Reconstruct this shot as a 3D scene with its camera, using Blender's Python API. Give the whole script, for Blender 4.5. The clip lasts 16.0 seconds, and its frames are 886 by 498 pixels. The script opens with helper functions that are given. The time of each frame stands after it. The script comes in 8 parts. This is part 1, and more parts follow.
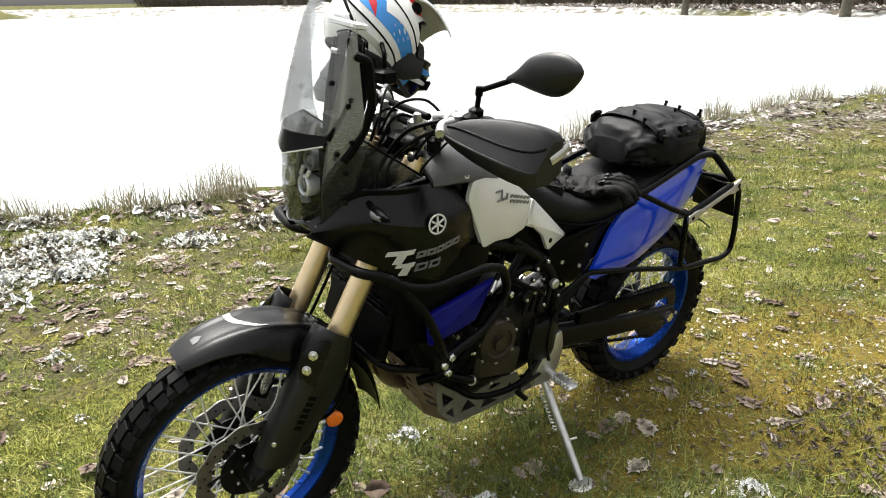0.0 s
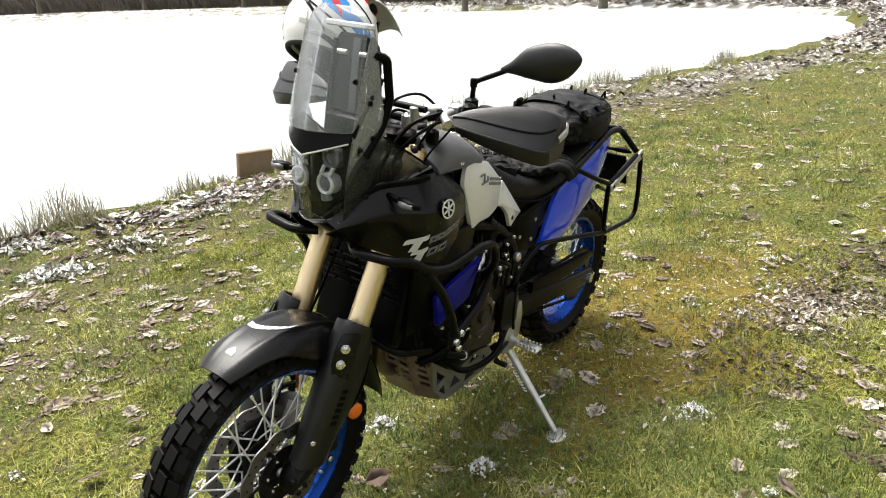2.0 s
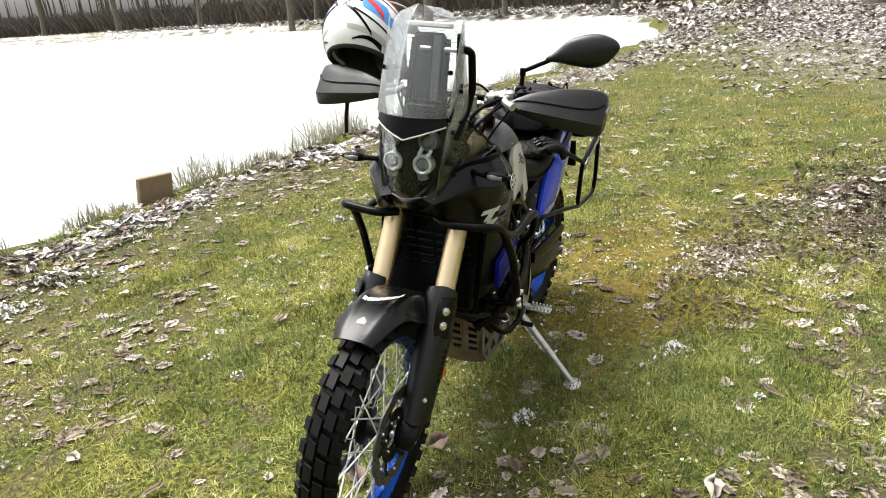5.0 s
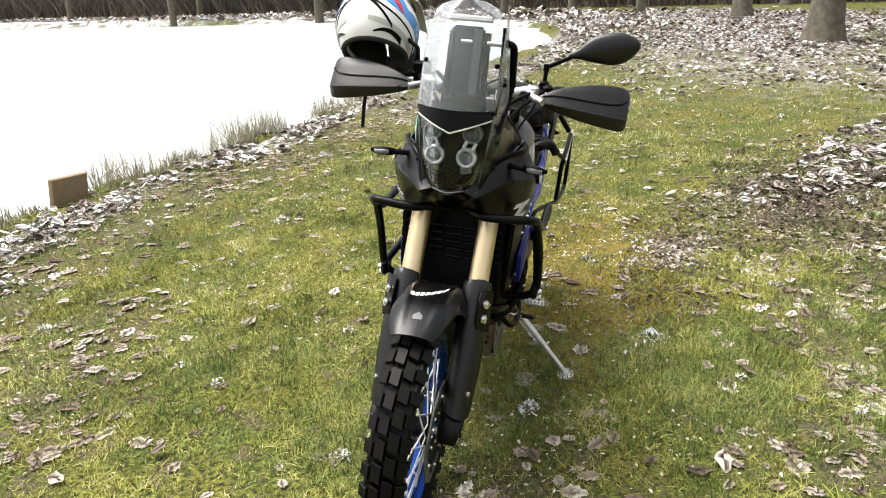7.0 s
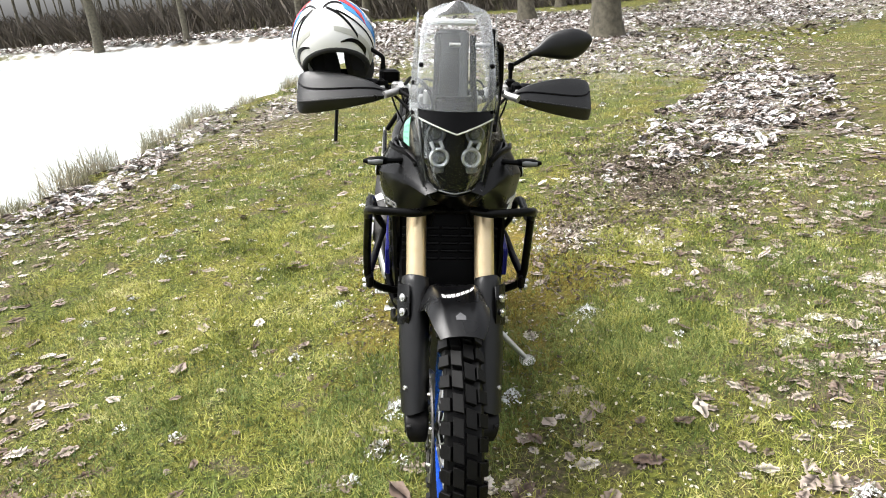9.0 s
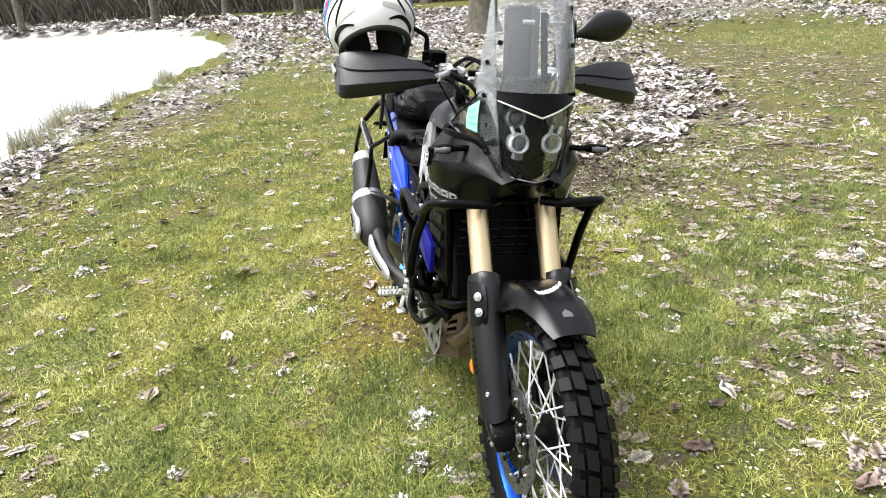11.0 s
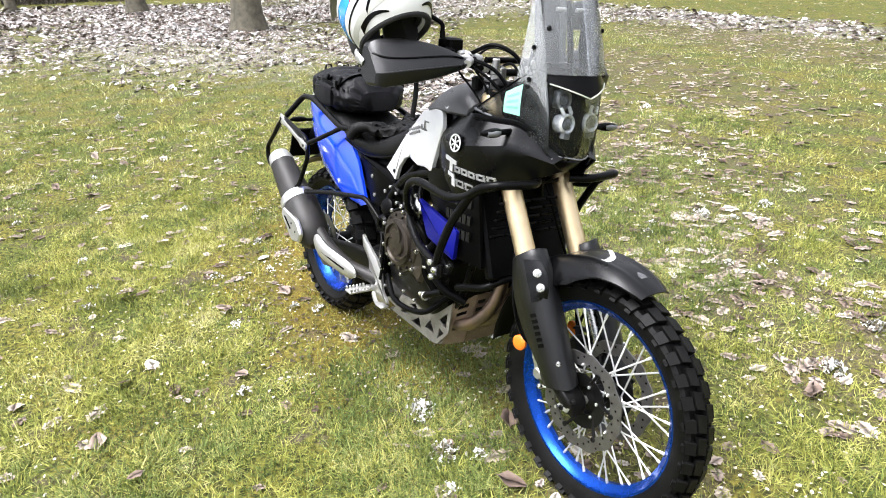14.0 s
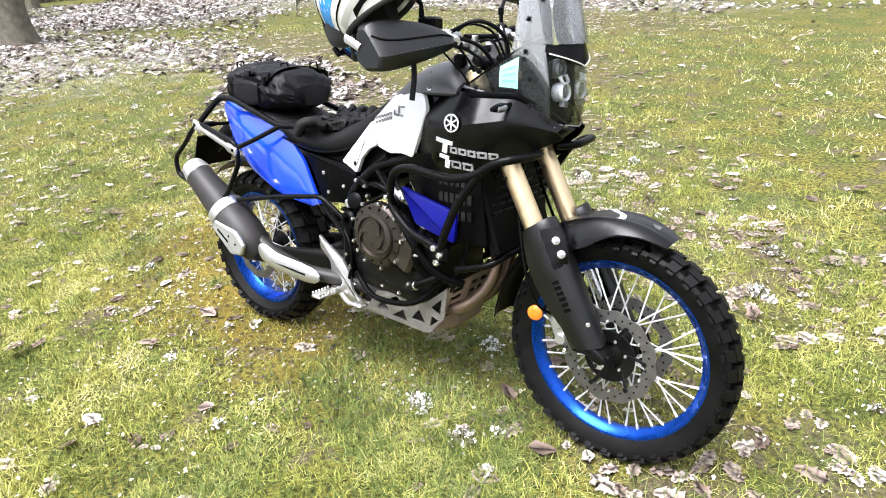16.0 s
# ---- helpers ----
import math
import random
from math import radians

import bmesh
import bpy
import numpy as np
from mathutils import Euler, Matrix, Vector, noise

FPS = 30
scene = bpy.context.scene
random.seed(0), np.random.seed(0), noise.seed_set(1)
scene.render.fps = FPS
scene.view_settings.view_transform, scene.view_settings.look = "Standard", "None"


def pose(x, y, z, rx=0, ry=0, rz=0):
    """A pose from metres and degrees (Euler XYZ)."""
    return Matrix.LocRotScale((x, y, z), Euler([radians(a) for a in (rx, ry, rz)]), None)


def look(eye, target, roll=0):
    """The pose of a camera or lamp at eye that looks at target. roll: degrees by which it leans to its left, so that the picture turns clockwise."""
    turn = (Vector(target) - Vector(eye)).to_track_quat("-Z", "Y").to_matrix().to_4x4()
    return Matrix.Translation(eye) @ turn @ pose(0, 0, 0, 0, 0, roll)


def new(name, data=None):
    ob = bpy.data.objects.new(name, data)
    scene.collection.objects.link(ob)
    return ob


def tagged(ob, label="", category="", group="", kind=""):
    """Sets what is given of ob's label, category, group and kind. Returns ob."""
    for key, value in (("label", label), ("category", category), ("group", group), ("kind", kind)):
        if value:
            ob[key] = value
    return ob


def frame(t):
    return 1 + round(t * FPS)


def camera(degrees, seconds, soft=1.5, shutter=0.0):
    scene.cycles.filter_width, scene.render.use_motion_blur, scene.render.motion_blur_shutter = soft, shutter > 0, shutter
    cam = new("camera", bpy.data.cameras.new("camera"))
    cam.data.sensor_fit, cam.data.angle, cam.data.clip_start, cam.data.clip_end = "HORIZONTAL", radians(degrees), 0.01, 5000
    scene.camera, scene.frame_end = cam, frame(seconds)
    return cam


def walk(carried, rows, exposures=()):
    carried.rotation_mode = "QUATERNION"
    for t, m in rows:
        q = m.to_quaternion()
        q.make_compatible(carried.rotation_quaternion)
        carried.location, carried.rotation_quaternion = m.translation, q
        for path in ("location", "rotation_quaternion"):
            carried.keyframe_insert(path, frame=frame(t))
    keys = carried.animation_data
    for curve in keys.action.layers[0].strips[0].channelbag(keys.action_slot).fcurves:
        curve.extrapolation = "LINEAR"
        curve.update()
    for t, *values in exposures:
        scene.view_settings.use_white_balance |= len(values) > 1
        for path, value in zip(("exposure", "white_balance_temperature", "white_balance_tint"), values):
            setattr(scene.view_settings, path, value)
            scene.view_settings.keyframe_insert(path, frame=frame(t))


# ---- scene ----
cam = camera(64.8, 16.0, soft=1.0)
METRES, EYE, TILT, LEAN, TURN = 4.25, 1.44, 0.0, 0.0, 0.0
ROWS = [
    (0.0, 0.0, 0.0, 0.0, -0.44, -19.61, 1.24),
    (0.5, -0.0359, 0.0204, -0.006, -3.34, -19.88, 2.25),
    (1.0, -0.0591, 0.0025, 0.0034, -6.71, -19.95, 2.15),
    (1.5, -0.0923, 0.0038, 0.0025, -13.66, -19.73, 3.78),
    (2.0, -0.1181, -0.0108, 0.0037, -17.3, -20.16, 2.58),
    (2.5, -0.1324, -0.0342, 0.0016, -18.86, -20.32, 2.83),
    (3.0, -0.1535, -0.0532, -0.0006, -18.71, -20.24, 2.52),
    (3.5, -0.1845, -0.0553, 0.0023, -20.93, -20.68, 2.25),
    (4.0, -0.222, -0.0477, 0.0038, -24.24, -20.34, 2.66),
    (6.5, -0.3332, 0.0402, 0.0026, -38.91, -19.61, 3.56),
    (7.0, -0.3547, 0.0458, 0.004, -40.03, -20.01, 2.21),
    (7.5, -0.3693, 0.0741, -0.0013, -42.81, -19.51, 3.4),
    (8.0, -0.383, 0.0926, 0.001, -44.55, -19.72, 2.31),
    (8.5, -0.4167, 0.1084, 0.0064, -50.86, -19.87, 3.66),
    (11.0, -0.4713, 0.2619, 0.0022, -67.45, -21.03, 3.71),
    (11.5, -0.492, 0.2854, 0.0026, -70.4, -21.46, 3.16),
    (12.0, -0.4965, 0.3123, -0.0003, -70.52, -20.94, 2.68),
    (12.5, -0.4939, 0.3474, -0.0035, -73.46, -20.92, 3.54),
    (13.0, -0.4988, 0.3728, -0.0008, -78.03, -21.24, 3.04),
    (13.5, -0.5058, 0.4062, 0.0021, -84.48, -21.9, 3.48),
    (14.0, -0.5164, 0.4354, 0.005, -87.6, -22.18, 2.26),
    (14.5, -0.5037, 0.4634, -0.0023, -90.58, -22.19, 3.37),
    (15.0, -0.496, 0.4911, -0.0, -93.35, -22.27, 3.63),
    (15.5, -0.4967, 0.5303, 0.0024, -100.77, -23.02, 3.78),
    (16.0, -0.4975, 0.5622, 0.0028, -104.79, -23.65, 4.4),
]
EXPOSURES = [(0.0, 1.69, 6650, 9), (4.0, 1.71, 6600, 9), (8.0, 1.75, 6520, 10), (11.0, 1.89, 6260, 11), (13.0, 1.98, 6220, 12), (16.0, 2.18, 6100, 14)]
walk(cam, [(t, pose(0, 0, EYE, TILT, LEAN, TURN) @ pose(METRES * x, METRES * y, METRES * z, 90 + pitch, roll, yaw)) for t, x, y, z, yaw, pitch, roll in ROWS], EXPOSURES)

# ---- sky, sun ----
world = bpy.data.worlds.new("overcast_sky")
world.use_nodes = True
scene.world = world
wn, wl = world.node_tree.nodes, world.node_tree.links
sky = wn.new("ShaderNodeTexSky")
sky.sky_type, sky.sun_disc = "NISHITA", False
sky.sun_elevation, sky.sun_rotation = radians(65), radians(-28)
sky.dust_density, sky.air_density, sky.ozone_density = 4.0, 1.0, 1.0
grey = wn.new("ShaderNodeHueSaturation")
grey.inputs["Saturation"].default_value = 0.12
wl.new(sky.outputs[0], grey.inputs["Color"])
# a cloud layer: three times as bright overhead as at the horizon
way, split, rise, layer = wn.new("ShaderNodeTexCoord"), wn.new("ShaderNodeSeparateXYZ"), wn.new("ShaderNodeMapRange"), wn.new("ShaderNodeMix")
wl.new(way.outputs["Generated"], split.inputs[0])
wl.new(split.outputs["Z"], rise.inputs[0])
rise.inputs[1].default_value, rise.inputs[2].default_value, rise.inputs[3].default_value, rise.inputs[4].default_value = 0.0, 1.0, 0.42, 1.26
layer.data_type, layer.blend_type = "RGBA", "MULTIPLY"
layer.inputs[0].default_value = 1.0
wl.new(grey.outputs[0], layer.inputs[6])
wl.new(rise.outputs[0], layer.inputs[7])
wl.new(layer.outputs[2], wn["Background"].inputs["Color"])
wn["Background"].inputs["Strength"].default_value = 0.115
sun = new("sun", bpy.data.lights.new("sun", "SUN"))
sun.data.energy, sun.data.angle, sun.data.color = 1.5, radians(36), (1.0, 0.97, 0.92)
sun.matrix_world = look((0, 0, 30), (-30 * math.sin(radians(-28)) / math.tan(radians(65)), -30 * math.cos(radians(-28)) / math.tan(radians(65)), 0))


# ---- materials ----
def mat(name, a, b=None, rough=0.5, metal=0.0, scale=30.0, bump=0.0, bscale=300.0, coat=0.0, spec=0.5, alpha_glass=0.0, spread=0.25, random=0.0):
    """A surface of two colours mixed by a coarse and a fine noise, with uneven gloss and fine relief."""
    m = bpy.data.materials.new(name)
    m.use_nodes = True
    n, l = m.node_tree.nodes, m.node_tree.links
    p = n["Principled BSDF"]
    at = n.new("ShaderNodeTexCoord")
    big, fine = n.new("ShaderNodeTexNoise"), n.new("ShaderNodeTexNoise")
    big.inputs["Scale"].default_value, fine.inputs["Scale"].default_value = scale, scale * 9
    big.inputs["Detail"].default_value = fine.inputs["Detail"].default_value = 5
    for t in (big, fine):
        l.new(at.outputs["Object"], t.inputs["Vector"])
    add = n.new("ShaderNodeMath")
    add.operation = "MULTIPLY_ADD"
    l.new(fine.outputs[0], add.inputs[0])
    add.inputs[1].default_value = 0.5
    l.new(big.outputs[0], add.inputs[2])
    ramp = n.new("ShaderNodeMapRange")
    ramp.inputs[1].default_value, ramp.inputs[2].default_value = 0.75 - spread, 0.75 + spread
    l.new(add.outputs[0], ramp.inputs[0])
    mix = n.new("ShaderNodeMix")
    mix.data_type = "RGBA"
    mix.inputs[6].default_value = (*a, 1)
    mix.inputs[7].default_value = (*(b or [c * 0.75 for c in a]), 1)
    l.new(ramp.outputs[0], mix.inputs[0])
    last = mix.outputs[2]
    if random:
        info, hsv, val = n.new("ShaderNodeNewGeometry"), n.new("ShaderNodeHueSaturation"), n.new("ShaderNodeMapRange")
        val.inputs[3].default_value, val.inputs[4].default_value = 1 - random, 1 + random
        l.new(info.outputs["Random Per Island"], val.inputs[0])
        l.new(val.outputs[0], hsv.inputs["Value"])
        l.new(last, hsv.inputs["Color"])
        last = hsv.outputs[0]
    l.new(last, p.inputs["Base Color"])
    rr = n.new("ShaderNodeMapRange")
    rr.inputs[3].default_value, rr.inputs[4].default_value = max(rough - 0.08, 0.02), min(rough + 0.12, 1)
    l.new(big.outputs[0], rr.inputs[0])
    l.new(rr.outputs[0], p.inputs["Roughness"])
    p.inputs["Metallic"].default_value, p.inputs["Coat Weight"].default_value, p.inputs["Specular IOR Level"].default_value = metal, coat, spec
    p.inputs["Transmission Weight"].default_value = alpha_glass
    if bump:
        bt, bm_ = n.new("ShaderNodeTexNoise"), n.new("ShaderNodeBump")
        bt.inputs["Scale"].default_value, bt.inputs["Detail"].default_value = bscale, 4
        l.new(at.outputs["Object"], bt.inputs["Vector"])
        l.new(bt.outputs[0], bm_.inputs["Height"])
        bm_.inputs["Strength"].default_value, bm_.inputs["Distance"].default_value = bump, 0.002
        l.new(bm_.outputs[0], p.inputs["Normal"])
    return m


BLACK = mat("black_plastic", (0.0012, 0.0012, 0.0013), (0.0026, 0.0026, 0.0028), 0.30, spec=0.06, scale=25, bump=0.12, bscale=700)
SATIN = mat("black_satin_paint", (0.001, 0.001, 0.0011), (0.0018, 0.0018, 0.002), 0.16, spec=0.14, scale=8)
MATT = mat("black_matt_fairing", (0.001, 0.001, 0.0012), (0.002, 0.002, 0.0023), 0.26, spec=0.26, scale=12, bump=0.04, bscale=900)
POWDER = mat("black_powder_coat", (0.0014, 0.0014, 0.0015), (0.003, 0.003, 0.003), 0.28, spec=0.11, scale=60, bump=0.12, bscale=900)
DARK = mat("dark_engine_metal", (0.003, 0.003, 0.0031), (0.008, 0.0075, 0.007), 0.34, spec=0.16, metal=0.1, scale=30, bump=0.2, bscale=300)
BRONZE = mat("bronze_engine_cover", (0.030, 0.024, 0.019), (0.055, 0.044, 0.034), 0.36, metal=0.6, scale=18, bump=0.15, bscale=400)
GUARD = mat("grained_guard_plastic", (0.0022, 0.0022, 0.0024), (0.005, 0.005, 0.0054), 0.34, spec=0.42, scale=30, bump=0.2, bscale=800)
# textured plastic whose grey is raised to carry the sky's sheen on top
SHOULDER = mat("sheen_greyed_plastic", (0.055, 0.055, 0.058), (0.075, 0.075, 0.078), 0.30, spec=0.75, scale=30, bump=0.25, bscale=900)
RUBBER = mat("tyre_rubber", (0.0014, 0.0014, 0.0015), (0.0060, 0.0058, 0.0055), 0.46, spec=0.12, scale=16, bump=0.35, bscale=400, spread=0.24)
GOLD = mat("gold_anodised", (0.74, 0.58, 0.34), (0.80, 0.65, 0.42), 0.32, metal=0.9, scale=40)
BLUE = mat("blue_plastic", (0.010, 0.055, 0.64), (0.012, 0.064, 0.70), 0.12, scale=10, coat=0.7)
RIM = mat("blue_anodised_rim", (0.003, 0.040, 0.26), (0.004, 0.050, 0.32), 0.24, metal=0.75, scale=30, spec=0.4)
DEEP = mat("dark_blue_plastic", (0.004, 0.005, 0.15), (0.005, 0.007, 0.19), 0.3, scale=20, spec=0.2)
SILVER = mat("silver_painted_panel", (0.74, 0.74, 0.74), (0.80, 0.80, 0.80), 0.30, metal=0.15, scale=9, coat=0.3)
ALU = mat("bare_aluminium", (0.62, 0.62, 0.61), (0.48, 0.47, 0.45), 0.38, metal=0.9, scale=35, bump=0.1, bscale=500)
SKID = mat("dull_muddy_aluminium", (0.30, 0.295, 0.28), (0.19, 0.175, 0.155), 0.50, metal=0.75, scale=16, bump=0.15, bscale=300)
RUST = mat("mud_stained_aluminium", (0.26, 0.20, 0.15), (0.15, 0.105, 0.075), 0.6, metal=0.5, scale=14, bump=0.2, bscale=300)
CHROME = mat("zinc_steel", (0.72, 0.72, 0.71), (0.60, 0.60, 0.58), 0.25, metal=1.0, scale=80)
SPOKE = mat("bright_steel_spokes", (0.80, 0.80, 0.79), (0.70, 0.70, 0.69), 0.35, metal=0.5, scale=80)
DISC = mat("brushed_disc_steel", (0.22, 0.215, 0.21), (0.15, 0.142, 0.135), 0.46, metal=0.95, scale=40)
HEADER = mat("heat_tinted_pipe", (0.27, 0.19, 0.14), (0.16, 0.125, 0.10), 0.36, metal=0.9, scale=14)
CAN = mat("grey_muffler_shell", (0.018, 0.017, 0.016), (0.030, 0.028, 0.026), 0.45, spec=0.25, metal=0.1, scale=22, bump=0.1, bscale=400)
SEAT = mat("black_seat_vinyl", (0.0022, 0.0022, 0.0024), (0.0045, 0.0045, 0.0046), 0.42, spec=0.20, scale=40, bump=0.5, bscale=900)
CLOTH = mat("black_nylon_cloth", (0.0022, 0.0022, 0.0027), (0.0050, 0.0050, 0.0062), 0.50, spec=0.16, scale=18, bump=0.6, bscale=70)
LEATHER = mat("black_glove_leather", (0.0022, 0.0022, 0.0022), (0.005, 0.0047, 0.0045), 0.55, spec=0.14, scale=50, bump=0.8, bscale=200)
AMBER = mat("orange_reflector", (0.85, 0.20, 0.02), (0.75, 0.15, 0.01), 0.18, scale=120, bump=0.3, bscale=500)
RED = mat("red_plastic", (0.62, 0.02, 0.03), (0.55, 0.02, 0.03), 0.25, scale=40)
WHITE = mat("white_gloss_paint", (0.80, 0.80, 0.79), (0.74, 0.74, 0.73), 0.22, scale=10, coat=0.4)
SKYBLUE = mat("bright_blue_paint", (0.02, 0.22, 0.62), (0.02, 0.26, 0.68), 0.22, scale=12, coat=0.4)
CARDGREY = mat("light_grey_plastic", (0.42, 0.42, 0.38), (0.48, 0.48, 0.44), 0.5, scale=20)
STICKER = mat("green_sticker", (0.24, 0.58, 0.42), (0.30, 0.64, 0.48), 0.45, scale=60)
MINT = mat("faded_green_print", (0.14, 0.42, 0.30), (0.18, 0.46, 0.34), 0.45, scale=60)
PRINT = mat("white_print", (0.72, 0.72, 0.70), (0.62, 0.62, 0.60), 0.45, scale=80)
GREYPRINT = mat("grey_print", (0.16, 0.16, 0.16), (0.20, 0.20, 0.20), 0.45, scale=80)
LINER = mat("helmet_liner", (0.012, 0.012, 0.013), (0.022, 0.022, 0.022), 0.85, scale=60, bump=0.5, bscale=600)
MIDGREY = mat("mid_grey_plastic", (0.10, 0.105, 0.11), (0.13, 0.135, 0.14), 0.35, scale=20)
BEZEL = mat("bright_lamp_bezel", (0.66, 0.67, 0.68), (0.52, 0.53, 0.54), 0.25, metal=0.3, scale=40)
# black instrument, greyed here for the screen's reflections in front of it
TOWER = mat("glare_greyed_plastic", (0.020, 0.021, 0.022), (0.030, 0.031, 0.032), 0.5, scale=14, spec=0.2)
LENSRING = mat("lamp_bezel", (0.55, 0.55, 0.56), (0.45, 0.45, 0.46), 0.2, metal=0.9, scale=50)


def clear(name, tint, haze, rough=0.04, shine=0.7):
    """Thin clear plastic: tinted see-through, mirror gloss at a slant, and a little scatter for scratches and reflected
    sky.
    """
    m = bpy.data.materials.new(name)
    m.use_nodes = True
    n, l = m.node_tree.nodes, m.node_tree.links
    n.remove(n["Principled BSDF"])
    see, gloss, dull, fres = n.new("ShaderNodeBsdfTransparent"), n.new("ShaderNodeBsdfGlossy"), n.new("ShaderNodeBsdfDiffuse"), n.new("ShaderNodeFresnel")
    see.inputs[0].default_value = (*tint, 1)
    dull.inputs[0].default_value = (0.75, 0.77, 0.78, 1)
    gloss.inputs["Roughness"].default_value = rough
    fres.inputs["IOR"].default_value = 1.46
    at, grain, rng = n.new("ShaderNodeTexCoord"), n.new("ShaderNodeTexNoise"), n.new("ShaderNodeMapRange")
    grain.inputs["Scale"].default_value = 9
    l.new(at.outputs["Object"], grain.inputs["Vector"])
    rng.inputs[3].default_value, rng.inputs[4].default_value = haze * 0.5, haze * 1.5
    l.new(grain.outputs[0], rng.inputs[0])
    a, b = n.new("ShaderNodeMixShader"), n.new("ShaderNodeMixShader")
    l.new(rng.outputs[0], a.inputs[0])
    l.new(see.outputs[0], a.inputs[1])
    l.new(dull.outputs[0], a.inputs[2])
    less = n.new("ShaderNodeMath")
    less.operation = "MULTIPLY"
    less.inputs[1].default_value = shine
    l.new(fres.outputs[0], less.inputs[0])
    l.new(less.outputs[0], b.inputs[0])
    l.new(a.outputs[0], b.inputs[1])
    l.new(gloss.outputs[0], b.inputs[2])
    l.new(b.outputs[0], n["Material Output"].inputs["Surface"])
    return m


# scatter raised to paint the pale veil of sky on screen and wings
SCREEN = clear("clear_screen_plastic", (0.96, 0.97, 0.98), 0.075)
WING = clear("hazed_wing_plastic", (0.88, 0.89, 0.90), 0.19)
SMOKE = clear("smoked_side_window", (0.50, 0.51, 0.50), 0.008, shine=0.35)
LIGHTPRINT = mat("pale_grey_print", (0.34, 0.34, 0.33), (0.26, 0.26, 0.26), 0.45, scale=80)
COVER = clear("clear_headlamp_cover", (0.92, 0.93, 0.94), 0.004, shine=0.30)
LENS = mat("lamp_lens_glass", (0.75, 0.77, 0.80), (0.70, 0.72, 0.75), 0.05, scale=30, alpha_glass=0.8)


# ---- shapes ----
def vec(p):
    return Vector(p)


def fillet(points, rad, steps=4, closed=False):
    """Rounds the corners of a run of points."""
    pts = [vec(p) for p in points]
    out, n = [], len(pts)
    for i, p in enumerate(pts):
        if not closed and i in (0, n - 1):
            out.append(p)
            continue
        a, b = pts[i - 1] - p, pts[(i + 1) % n] - p
        k = min(rad, a.length * 0.45, b.length * 0.45)
        a, b = p + a.normalized() * k, p + b.normalized() * k
        for j in range(steps + 1):
            t = j / steps
            out.append(a * (1 - t) ** 2 + p * 2 * t * (1 - t) + b * t * t)
    return out


def curve_through(points, sub=6):
    """Catmull-Rom curve through the points; each may carry further values behind its place."""
    p = np.array([list(q) for q in points], float)
    p = np.vstack([2 * p[0] - p[1], p, 2 * p[-1] - p[-2]])
    out = []
    for i in range(1, len(p) - 2):
        for j in range(sub):
            t = j / sub
            out.append(0.5 * (2 * p[i] + (p[i + 1] - p[i - 1]) * t + (2 * p[i - 1] - 5 * p[i] + 4 * p[i + 1] - p[i + 2]) * t * t + (3 * p[i] - p[i - 1] - 3 * p[i + 1] + p[i + 2]) * t ** 3))
    out.append(p[-2])
    return out


